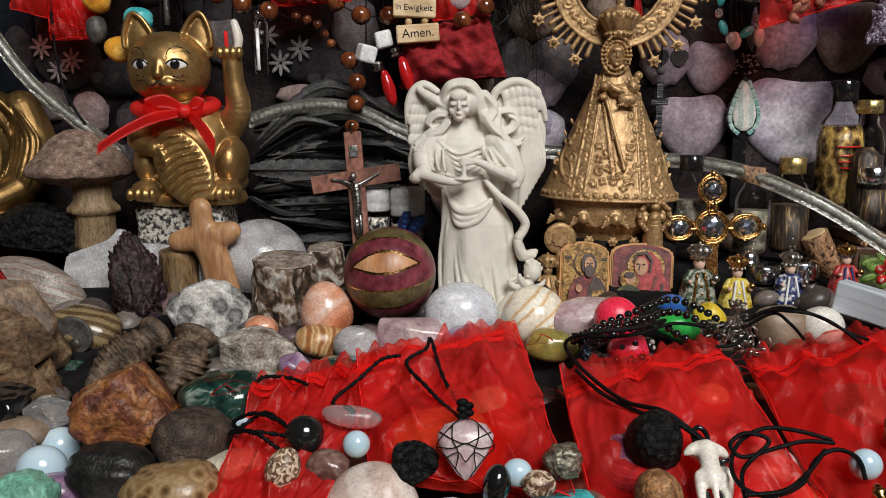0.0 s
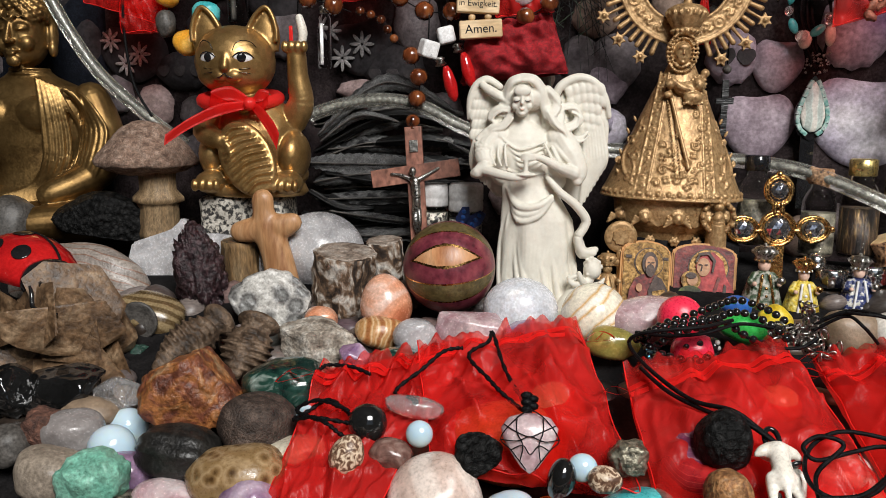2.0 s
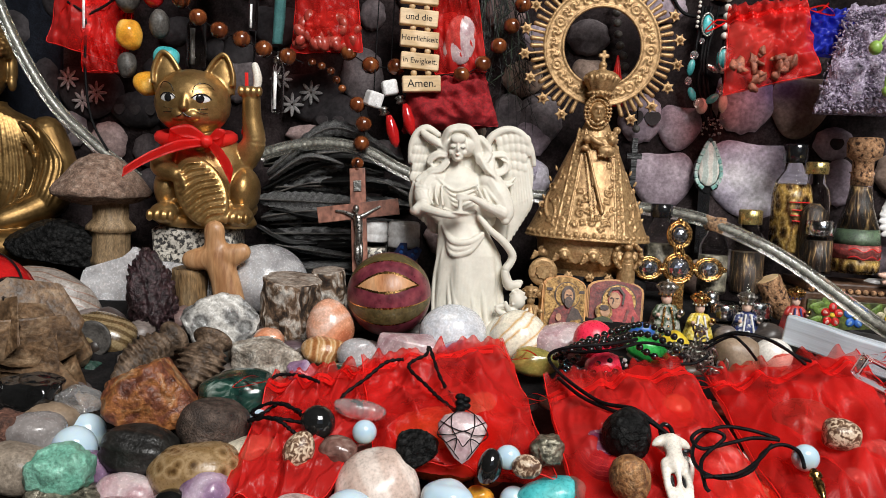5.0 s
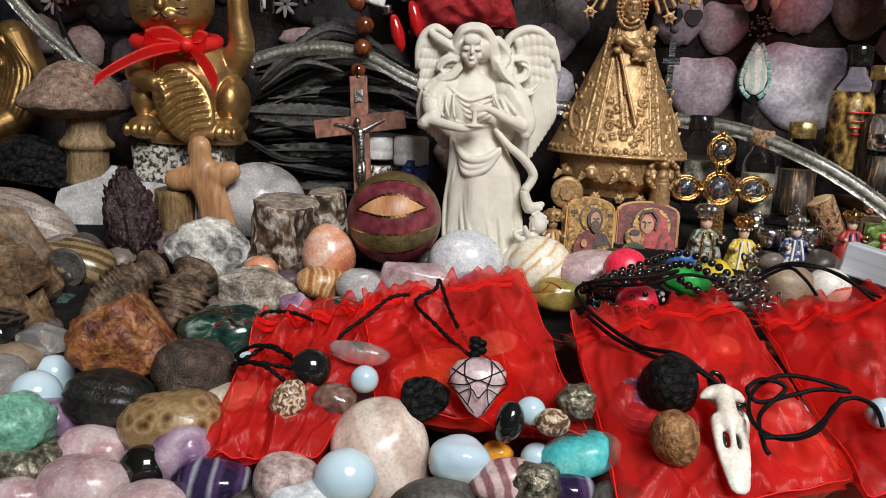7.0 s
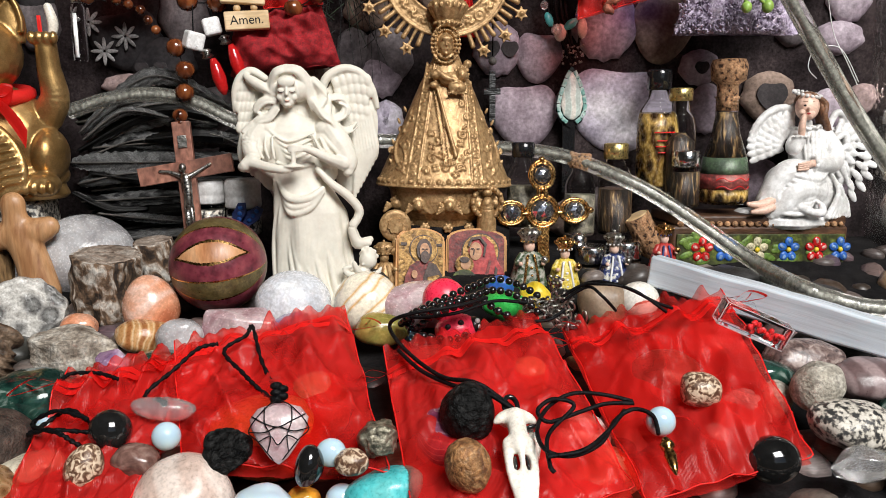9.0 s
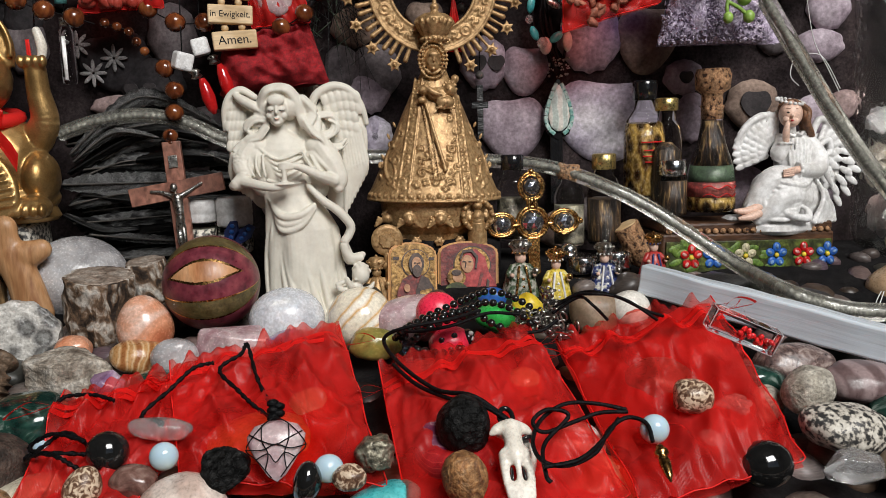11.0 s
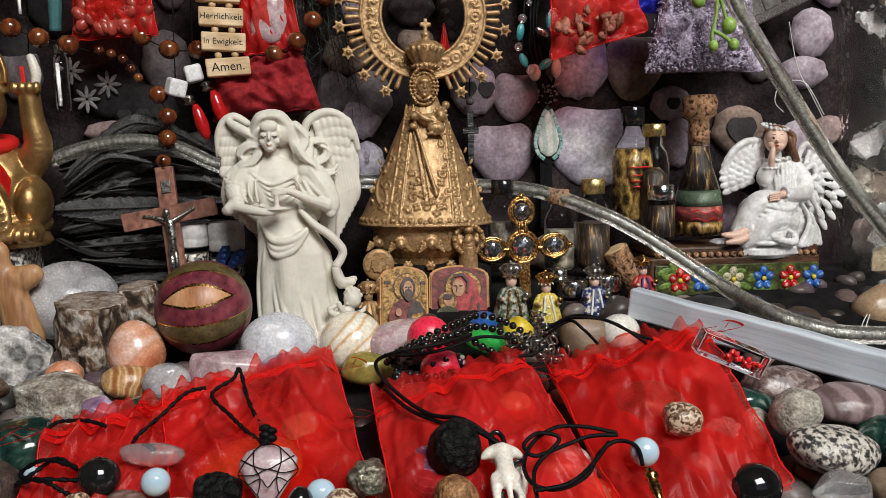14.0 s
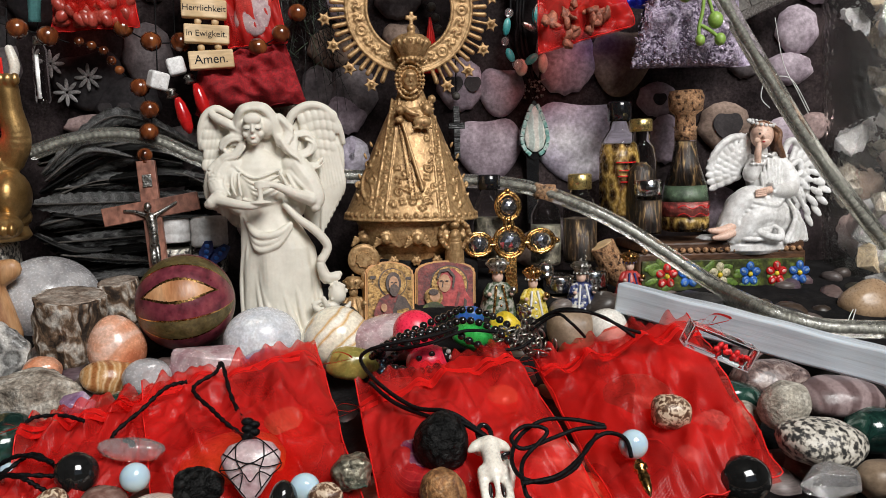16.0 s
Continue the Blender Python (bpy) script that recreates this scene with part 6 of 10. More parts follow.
    ("jade_pebble", (0.0618, 0.4050, -0.1257), 0.0292, 0.0184, stoned("olive_jade", [(0.06, 0.07, 0.015), (0.22, 0.2, 0.05), (0.36, 0.26, 0.07)], 60, 0.2, 0.05, coat=0.3), "polished olive green pebble", "tumbled", (0, 8, 0), 79),
    ("carnelian", (0.0044, 0.3362, -0.1553), 0.0585, 0.0381, stoned("orange_carnelian", [(0.5, 0.13, 0.03), (0.68, 0.27, 0.09)], 40, 0.3, 0.05), "large orange carnelian inside the red bag", "tumbled", (0, 0, 0), 80),
    ("tan_pebble", (0.0293, 0.3551, -0.1500), 0.0295, 0.0376, stoned("honey_stone", [(0.4, 0.25, 0.14), (0.55, 0.38, 0.24)], 40, 0.3, 0.05), "smooth honey-coloured stone", "tumbled", (0, -30, 0), 81),
    ("rose_quartz", (0.2231, 0.3076, -0.1473), 0.0297, 0.0247, ROSEQ, "pink quartz lump inside the red bag", "broken", (0, 0, 0), 82),
    ("rose_quartz", (0.2010, 0.2909, -0.1500), 0.0131, 0.0131, ROSEQ, "pink quartz ball inside the red bag", "ball", (0, 0, 0), 83),
    ("agate_disc", (0.0884, 0.3054, -0.1499), 0.0347, 0.0393, stoned("violet_agate_disc", [(0.25, 0.05, 0.12), (0.5, 0.25, 0.3), (0.3, 0.1, 0.18)], 60, 0.2, 0.0, "ring"), "round violet agate slice inside the red bag", "tumbled", (50, 0, 0), 84),
    ("agate_disc", (0.1434, 0.3004, -0.1493), 0.0251, 0.0205, stoned("red_white_agate", [(0.5, 0.2, 0.18), (0.72, 0.62, 0.58)], 40, 0.25, 0.0, "ring"), "pale red agate inside the red bag", "tumbled", (30, 20, 0), 85),
    ("stone_ball", (0.1302, 0.3423, -0.1356), 0.0207, 0.0207, PEACH, "round orange stone inside the red bag", "ball", (0, 0, 0), 86),
    ("jasper_ball", (0.1955, 0.3336, -0.1400), 0.0373, 0.0346, stoned("red_brown_jasper", [(0.16, 0.05, 0.04), (0.3, 0.12, 0.09)], 60, 0.3, 0.1), "red-brown jasper inside the red bag", "tumbled", (0, 0, 0), 87),
    ("rose_quartz", (0.1445, 0.2854, -0.1635), 0.0413, 0.0282, stoned("red_orange_stone", [(0.5, 0.1, 0.06), (0.62, 0.2, 0.12)], 40, 0.3, 0.05), "orange stone inside the red bag", "tumbled", (0, 0, 0), 88),
]
for nm, at, w, h, mat, lab, kind, rot, seed in ROCKS:
    pebble(nm, at, w, h, mat, lab, "stone", kind, rot, None, seed)
SLATE = stoned("dark_slate", [(0.015, 0.015, 0.016), (0.05, 0.048, 0.046)], 70, 0.5, 0.4)
for at, w, h, rz in (((0.3242, 0.4229, -0.1190), 0.0502, 0.0134, 4), ((0.2832, 0.4467, -0.1123), 0.0458, 0.0127, 0), ((0.3368, 0.3885, -0.1306), 0.0463, 0.0154, 8), ((0.2979, 0.4143, -0.1254), 0.0393, 0.0151, -6), ((0.2449, 0.4193, -0.1160), 0.0298, 0.0133, 4), ((0.3005, 0.3572, -0.1314), 0.0398, 0.0142, 6)):
    pebble("slate_pebble", at, w, h, SLATE, "flat dark slate pebble below the painted box", "stone", "tumbled", (0, rz, 0), 0.03, int(w * 9000))

# small stones that fill the gaps, too many to count
FILL, fn, fl, fb = material("mixed_small_stones", 0.4)
geo = fn.new("ShaderNodeNewGeometry")
fcol = ramp(fn, fl, geo.outputs["Random Per Island"], [(0.0, (0.01, 0.01, 0.01)), (0.2, (0.09, 0.055, 0.035)), (0.35, (0.02, 0.025, 0.02)), (0.5, (0.2, 0.13, 0.12)), (0.62, (0.05, 0.035, 0.06)), (0.75, (0.14, 0.11, 0.09)), (0.9, (0.25, 0.21, 0.2)), (1.0, (0.03, 0.02, 0.018))])
fnz = fn.new("ShaderNodeTexNoise")
fnz.inputs["Scale"].default_value, fnz.inputs["Detail"].default_value = 180, 6
fmix = fn.new("ShaderNodeMix")
fmix.data_type, fmix.blend_type = "RGBA", "MULTIPLY"
fmix.inputs["Factor"].default_value = 1
fl.new(fcol, fmix.inputs["A"])
fl.new(ramp(fn, fl, fnz.outputs["Fac"], [(0.3, (0.6, 0.6, 0.6)), (0.7, (1.2, 1.2, 1.2))]), fmix.inputs["B"])
fl.new(fmix.outputs["Result"], fb.inputs["Base Color"])


rnd = random.Random(77)
bm = bmesh.new()
for i in range(620):
    x, y = rnd.uniform(-0.5, 0.55), rnd.uniform(0.15, 0.5)
    r = rnd.uniform(0.006, 0.0125)
    vs = ell(bm, (0, 0, 0), (r * rnd.uniform(0.9, 1.4), r * rnd.uniform(0.8, 1.2), r * rnd.uniform(0.6, 0.9)), (rnd.uniform(-30, 30), rnd.uniform(-30, 30), rnd.uniform(0, 180)), 2)
    off = Vector((i * 3.1, 0, 0))
    z = -0.187 + 0.28 * (y - 0.28) + lie(x) * 0.8 + rnd.uniform(-0.002, 0.005)
    for v in vs:
        v.co *= 1 + 0.2 * noise.noise(v.co * 90 + off)
        v.co += Vector((x, y, z))
tagged(part("small_stones", bm, FILL), "mixed small tumbled stones filling the display", "stones", kind="stuff")


# ---- red organza bags ----
def bag(tl, tr, br, bl, label, seed=0, puff=0.008, mat=None, ties=True, name="organza_bag", nx=84, ny=76, frill=0.14):
    """A flat gathered gauze bag between four corners: two layers, a drawstring and a ruffled mouth along the top edge."""
    tl, tr, br, bl = Vector(tl), Vector(tr), Vector(br), Vector(bl)
    if seed > 4:
        nx, ny = 36, 36
    nrm = ((tr - tl).cross(bl - tl)).normalized()
    if nrm.z < 0 and abs(nrm.z) > 0.3 or nrm.y > 0.7:
        nrm = -nrm
    o = (tl + tr + br + bl) / 4
    ob = thing(name, Matrix.Translation(o), label, "gift bag", "red gift bags")
    off = Vector((seed * 7.3, seed * 1.7, 0))

    def at(u, v, side):
        p = tl.lerp(tr, u).lerp(bl.lerp(br, u), v)
        e = max(0.0, min(1, u * (1 - u) * 4)) ** 0.5 * max(0.0, min(1, v * (1 - v) * 4)) ** 0.5
        gather = math.exp(-((v - frill) / 0.06) ** 2)
        h = puff * e * (0.7 + 0.9 * noise.noise(Vector((u * 3.1, v * 3.1, 0)) + off)) * (1 - 0.7 * gather)
        fold = noise.noise(Vector((u * 4.6 - v * 2.4, v * 1.7 + u, 7)) + off)
        h += 0.0042 * (max(0.0, 1 - 3.0 * abs(fold)) ** 2) * (0.35 + 0.65 * e) + 0.0022 * max(0.0, 1 - 4 * abs(noise.noise(Vector((u * 3.2 + v * 5.2, v * 2.2 - u * 2, 11)) + off))) ** 2
        h += 0.0042 * (1 - 2 * abs(noise.noise(Vector((u * 5, v * 4, 3)) + off))) + 0.0026 * noise.noise(Vector((u * 11, v * 7, 3)) + off) + 0.0010 * (0.5 - abs(noise.noise(Vector((u * 15 + v * 6, v * 13 - u * 5, 5)) + off))) + 0.0005 * noise.noise(Vector((u * 30, v * 16, 5)) + off)
        h += 0.0017 * math.sin(u * 34 + seed + 1.5 * v) * math.exp(-((v - frill) / 0.2) ** 2)
        if v < frill + 0.1:
            h += 0.0014 * math.sin(u * 74 + 5 * noise.noise(Vector((u * 6, seed, 2)))) * max(0.0, 1 - v / (frill + 0.05)) ** 0.6
            h += (0.0016 * math.sin(u * 47 + seed) + 0.003 * noise.noise(Vector((u * 17, 0, seed)))) * (1 - v / (frill + 0.1))
            p = p + (tl - bl) * 0.035 * noise.noise(Vector((u * 6, 1.3, seed * 2.1))) * (1 - v / (frill + 0.1))
        edge = 0.03 * noise.noise(Vector((u * 5, v * 5, 9)) + off)
        p = p + (tr - tl) * edge * (u - 0.5) * 0.6 + (bl - tl) * 0.25 * edge
        return p - o + nrm * (h if side else -0.25 * h)
    for nm, side in (("front_layer", 1), ("back_layer", 0)):
        bm = bmesh.new()
        g = [[bm.verts.new(at(i / nx, j / ny, side)) for i in range(nx + 1)] for j in range(ny + 1)]
        for j in range(ny):
            for i in range(nx):
                bm.faces.new((g[j][i], g[j][i + 1], g[j + 1][i + 1], g[j + 1][i])).smooth = True
        part(nm, bm, mat or REDCLOTH, ob)
    # sewn seams round three sides
    bm = bmesh.new()
    path = [at(0, j / 10, 1) for j in range(11)] + [at(i / 10, 1, 1) for i in range(1, 11)] + [at(1, 1 - j / 10, 1) for j in range(1, 11)]
    tube(bm, path, 0.00035, 5, 3)
    part("seam", bm, REDRIB if mat is None else mat, ob)
    if ties:
        for k in (0, 1):
            bm = bmesh.new()
            strip(bm, [at(i / 14, frill + 0.035 * k, 1) + nrm * 0.0010 for i in range(15)], [0.0032, 0.0032], (tl - bl), 0.0003, 4)
            part("drawstring", bm, REDRIB, ob)
        for u, d in ((0.0, -1), (1.0, 1)):
            a = at(u, frill, 1)
            w = (tr - tl).normalized() * d
            dn = (bl - tl).normalized()
            bm = bmesh.new()
            strip(bm, [a, a + w * 0.009 + dn * 0.001 + nrm * 0.006, a + w * 0.016 + dn * 0.008 + nrm * 0.005, a + w * 0.006 + dn * 0.004 + nrm * 0.002, a], [0.002, 0.003, 0.003, 0.003, 0.002], nrm + dn, 0.0003, 5)
            part("tie_loop", bm, REDRIB, ob)
            bm = bmesh.new()
            strip(bm, [a, a + w * 0.006 + dn * 0.004 + nrm * 0.003, a + w * 0.013 - dn * 0.002 + nrm * 0.002], [0.002, 0.003, 0.003], nrm + dn, 0.0003, 5)
            part("tie_end", bm, REDRIB, ob)
    return ob


bag((-0.0891, 0.3637, -0.1316), (-0.0156, 0.3907, -0.1240), (-0.0500, 0.2803, -0.1669), (-0.0977, 0.2816, -0.1686), "red organza bag lying flat under small pendants", 1, 0.006)
bag((-0.0424, 0.3757, -0.1242), (0.0423, 0.4089, -0.1129), (0.0567, 0.2821, -0.1544), (-0.0279, 0.3042, -0.1562), "red organza bag filled with an orange stone", 2, 0.012)
bag((0.0605, 0.3566, -0.1255), (0.1414, 0.3732, -0.1129), (0.1522, 0.2613, -0.1582), (0.0658, 0.2471, -0.1702), "red organza bag under the bird skull pendant", 3, 0.010)
bag((0.1537, 0.3681, -0.1203), (0.2443, 0.3761, -0.1061), (0.2304, 0.2644, -0.1514), (0.1543, 0.2521, -0.1588), "red organza bag filled with pink stones", 4, 0.010)

# ---- what lies on the bags ----
def cord_thing(name, lines, r, label, category="cord", mat=None, twist=0.55):
    ob = thing(name, lines[0][0], label, category)
    o = Vector(lines[0][0])
    for ln in lines:
        bm = bmesh.new()
        tube(bm, [Vector(p) - o for p in ln], r * 0.82, 7, 18, twist=twist)
        part("strand", bm, mat or CORD, ob)
    return ob


pebble("obsidian_ball", (-0.0580, 0.3140, -0.1395), 0.0178, 0.0180, BLACK, "shiny black ball on a black cord", "pendant", "ball")
pebble("quartz_point", (-0.0383, 0.3237, -0.1348), 0.0270, 0.0103, QUARTZ, "clear quartz pendant with a rounded tip", "pendant", "tumbled", (0, 8, 0), 0.011, 3)
pebble("opalite_bead", (-0.0341, 0.3081, -0.1411), 0.0121, 0.0121, OPALITE, "small milky blue opalite bead", "bead", "ball")
pebble("opalite_bead", (0.0343, 0.2832, -0.1421), 0.0121, 0.0116, OPALITE, "small milky blue opalite bead", "bead", "ball")
pebble("speckled_egg", (-0.0644, 0.2987, -0.1478), 0.0149, 0.0190, SPECKLE, "cream and brown speckled stone egg", "stone", "egg", (0, 24, 0), None, 2)
pebble("brown_agate", (-0.0465, 0.3055, -0.1498), 0.0194, 0.0139, stoned("translucent_brown_agate", [(0.08, 0.035, 0.028), (0.2, 0.11, 0.09), (0.36, 0.25, 0.21)], 90, 0.15, 0.0, dist=2, clear=0.2), "translucent brown agate pebble", "stone", "tumbled", (0, 5, 0), None, 3)
pebble("lava_stone", (-0.0089, 0.2991, -0.1457), 0.0223, 0.0209, LAVA, "rough black tourmaline lump", "stone", "broken", (0, 0, 0), None, 8)
pebble("onyx_drop", (0.0258, 0.2788, -0.1453), 0.0173, 0.0114, BLACK, "shiny black stone drop", "stone", "egg", (0, 105, 0), None, 3)
pebble("striped_bead", (0.0423, 0.2770, -0.1438), 0.0135, 0.0101, SPECKLE, "striped brown stone bead", "bead", "tumbled", (0, 0, 0), None, 5)
pebble("pyrite_lump", (0.0535, 0.2898, -0.1403), 0.0145, 0.0145, PYRITE, "small glittering pyrite lump", "stone", "rough", (0, 0, 0), None, 6)
pebble("lava_ball", (0.0912, 0.2911, -0.1319), 0.0217, 0.0239, LAVA, "round black lava ball", "stone", "tumbled", (0, 0, 0), None, 8)
pebble("nutmeg", (0.0871, 0.2655, -0.1431), 0.0178, 0.0214, stoned("wrinkled_nutmeg", [(0.14, 0.05, 0.018), (0.4, 0.19, 0.07), (0.52, 0.29, 0.13)], 120, 0.6, 0.8, dist=3), "wrinkled brown nutmeg nut", "nut", "tumbled", (0, -10, 0), None, 2)
pebble("speckled_egg", (0.1936, 0.2915, -0.1278), 0.0178, 0.0155, SPECKLE, "cream and brown speckled stone ball", "stone", "tumbled", (0, 0, 0), None, 5)
pebble("opalite_bead", (0.1676, 0.2726, -0.1331), 0.0123, 0.0123, OPALITE, "milky opalite bead on a black cord", "bead", "ball")

# rose quartz drop in its net of cord
drop = thing("net_pendant", pose(*(0.0134, 0.2941, -0.1370), -35, 0, 0), "pink quartz drop in a black cord net", "pendant")
k = 0.0003
bm = bmesh.new()
lathe(bm, [(1 * k, -42 * k), (12 * k, -34 * k), (26 * k, -14 * k), (38 * k, 8 * k), (40 * k, 20 * k), (30 * k, 34 * k), (12 * k, 40 * k), (4 * k, 41 * k)], Matrix.Diagonal((1, 0.45, 1, 1)), 36)
part("stone", bm, ROSEQ, drop)
for pts in ([(-41, 2), (-18, -2), (0, 4), (20, -2), (41, 4)], [(-36, 22), (-18, 10), (0, 4), (18, 12), (36, 22)], [(-26, -14), (-10, -8), (0, -20), (12, -8), (26, -14)], [(0, 42), (-18, 30), (-40, 4), (-26, -14), (-6, -40)], [(0, 42), (20, 30), (40, 4), (26, -14), (6, -40)], [(-18, 32), (-18, 10), (-10, -8), (-14, -30)], [(18, 32), (18, 12), (12, -8), (14, -30)]):
    bm = bmesh.new()
    tube(bm, [(x * k, -math.sqrt(max(0.0, 1 - (x / 42) ** 2 * 0.98)) * 18.6 * k, z * k) for x, z in pts], 0.9 * k, 5, 6)
    part("net_cord", bm, CORD, drop)
bm = bmesh.new()
for i in range(5):
    ell(bm, ((i % 2) * 8 * k - 4 * k, 0, (46 + 5 * i) * k), (9 * k, 8 * k, 6 * k), sub=2)
part("knot", bm, CORD, drop)
cord_thing("leather_cord", [[(0.0139, 0.3114, -0.1322), (0.0029, 0.3220, -0.1272), (-0.0048, 0.3314, -0.1226), (-0.0145, 0.3462, -0.1165), (-0.0054, 0.3549, -0.1120), (-0.0033, 0.3664, -0.1108), (0.0029, 0.3424, -0.1215), (0.0117, 0.3203, -0.1297), (0.0147, 0.3114, -0.1322)]], 0.0011, "twisted black cord of the pink pendant")
cord_thing("leather_cord", [[(-0.0370, 0.3227, -0.1331), (-0.0488, 0.3372, -0.1330), (-0.0366, 0.3430, -0.1233), (-0.0266, 0.3488, -0.1157), (-0.0173, 0.3489, -0.1137)], [(-0.0657, 0.3156, -0.1370), (-0.0779, 0.3266, -0.1340), (-0.0873, 0.3239, -0.1387), (-0.0942, 0.3231, -0.1429), (-0.0825, 0.3137, -0.1376), (-0.0660, 0.3108, -0.1384)], [(-0.0665, 0.3133, -0.1337), (-0.0821, 0.3230, -0.1329), (-0.0936, 0.3266, -0.1399), (-0.0763, 0.3078, -0.1372), (-0.0687, 0.3059, -0.1417), (-0.0609, 0.3026, -0.1447)], [(-0.0881, 0.3498, -0.1275), (-0.0850, 0.3539, -0.1263), (-0.0721, 0.3499, -0.1254), (-0.0618, 0.3443, -0.1270)]], 0.0011, "tangled twisted black cord on the red bag")

# the bird skull pendant
k = 0.0002
bm = bmesh.new()
# brow with two flared corners, a narrow waist, a knobbed face and a long tapering beak
ell(bm, (0, 0, 46 * k), (36 * k, 26 * k, 18 * k))
for sx in (-1, 1):
    limb(bm, [(sx * 12 * k, -6 * k, 48 * k), (sx * 30 * k, -8 * k, 42 * k), (sx * 43 * k, -6 * k, 33 * k)], [17 * k, 12 * k, 5 * k], 12)
    ell(bm, (sx * 20 * k, -12 * k, -18 * k), (15 * k, 12 * k, 17 * k))
    limb(bm, [(sx * 22 * k, -8 * k, -22 * k), (sx * 25 * k, -9 * k, -54 * k), (sx * 22 * k, -9 * k, -92 * k), (sx * 12 * k, -8 * k, -150 * k)], [13 * k, 9 * k, 9 * k, 7 * k], 12)
limb(bm, [(0, -10 * k, 44 * k), (0, -14 * k, 12 * k), (0, -14 * k, -18 * k)], [22 * k, 19 * k, 22 * k], 16)
limb(bm, [(0, -18 * k, -20 * k), (0, -18 * k, -56 * k), (0, -13 * k, -92 * k)], [10 * k, 6.5 * k, 8 * k], 12)
for x, r in ((-12, 13), (0, 14), (12, 13)):
    limb(bm, [(x * k, -8 * k, -86 * k), (x * 0.8 * k, -9 * k, -120 * k), (x * 0.5 * k, -8 * k, -154 * k)], [r * k, 11 * k, 7 * k], 12)
limb(bm, [(34 * k, 4 * k, 8 * k), (36 * k, 2 * k, -14 * k), (30 * k, -2 * k, -50 * k)], [12 * k, 13 * k, 8 * k], 12)
skull = thing("skull_pendant", pose(*(0.1083, 0.2750, -0.1379), -52, 4, 0), "white carved bird skull pendant with long beak", "pendant")
part("skull", fuse(bm, 0.0008, 3), BONE, skull)
# black bodies stand in for the shade inside the eye hole and beak slits
bm = bmesh.new()
ell(bm, (29 * k, -10 * k, 19 * k), (16 * k, 12 * k, 6.5 * k), (0, -20, 0))
part("eye_hollow", bm, BLACKPAINT, skull, "black inlay for the shaded eye hollow")
for sx in (-1, 1):
    bm = bmesh.new()
    ell(bm, (sx * 12 * k, -8 * k, -58 * k), (3.8 * k, 8 * k, 17 * k), (0, -sx * 3, 0))
    part("nostril", bm, BLACKPAINT, skull, "black inlay for the shaded beak slit")
bm = bmesh.new()
tube(bm, [(-2 * k + 14 * k * math.cos(a), 2 * k, 78 * k + 22 * k * math.sin(a)) for a in [2 * math.pi * i / 10 for i in range(10)]], 5.5 * k, 8, 5, True)
part("loop", bm, BLACKPAINT, skull, "black cord loop")
cord_thing("leather_cord", [[(0.1109, 0.2828, -0.1302), (0.1035, 0.2926, -0.1255), (0.0948, 0.2961, -0.1205), (0.0825, 0.3114, -0.1222), (0.0705, 0.3380, -0.1188), (0.0642, 0.3609, -0.1143), (0.0659, 0.3605, -0.1085), (0.0782, 0.3554, -0.1039), (0.0971, 0.3557, -0.1018), (0.1138, 0.3665, -0.1008)], [(0.1109, 0.2828, -0.1302), (0.0994, 0.2912, -0.1239), (0.0879, 0.3036, -0.1244), (0.0753, 0.3225, -0.1231), (0.0664, 0.3435, -0.1192)]], 0.0012, "waxed black cord of the skull pendant", twist=0)
cord_thing("cord_coil", [[(0.1609, 0.2865, -0.1292), (0.1482, 0.2892, -0.1264), (0.1350, 0.2906, -0.1260), (0.1226, 0.2842, -0.1298), (0.1154, 0.2703, -0.1337), (0.1168, 0.2594, -0.1368), (0.1258, 0.2560, -0.1377), (0.1389, 0.2622, -0.1360), (0.1486, 0.2726, -0.1311), (0.1572, 0.2753, -0.1283), (0.1632, 0.2706, -0.1296), (0.1623, 0.2623, -0.1340)], [(0.1597, 0.2821, -0.1284), (0.1476, 0.2828, -0.1282), (0.1362, 0.2815, -0.1306), (0.1220, 0.2766, -0.1320), (0.1183, 0.2810, -0.1287), (0.1257, 0.2848, -0.1257), (0.1341, 0.2826, -0.1283), (0.1205, 0.2718, -0.1353), (0.1171, 0.2579, -0.1412), (0.1186, 0.2557, -0.1438)], [(0.1160, 0.2564, -0.1376), (0.1296, 0.2559, -0.1357), (0.1428, 0.2658, -0.1330), (0.1536, 0.2765, -0.1290)]], 0.0011, "tangled waxed black cord on the red bags", twist=0)
bm = bmesh.new()
k = 0.0002
lathe(bm, [(1.5 * k, -70 * k), (8 * k, -52 * k), (12 * k, -30 * k), (8 * k, -12 * k), (14 * k, -8 * k), (14 * k, -2 * k), (7 * k, 2 * k), (9 * k, 8 * k), (4 * k, 14 * k)], seg=24)
tagged(part("brass_pendulum", bm, BRASS, None, "", pose(*(0.1582, 0.2457, -0.1306), -62, 12, 0)), "small pointed brass pendulum on a black cord", "pendulum")


# ---- black bead strings and the painted beetles behind the bags ----
def beads(name, pts, r, mat, label, gap=1.0, category="bead string", closed=False):
    ob = thing(name, pts[0], label, category)
    o = Vector(pts[0])
    line = smooth_line(pts, 24, closed)
    acc, last, spots = 0.0, line[0], [line[0]]
    for q in line[1:]:
        acc += (q - last).length
        last = q
        if acc > 2 * r * gap:
            spots.append(q)
            acc = 0.0
    bm = bmesh.new()
    ell(bm, (0, 0, 0), (r, r, r * 0.96), sub=2)
    first = None
    for q in spots:
        if first is None:
            first = part("bead", bm, mat, ob, at=q - o)
        else:
            b = new("bead", first.data)
            b.parent = ob
            b.matrix_basis = Matrix.Translation(q - o)
    return ob


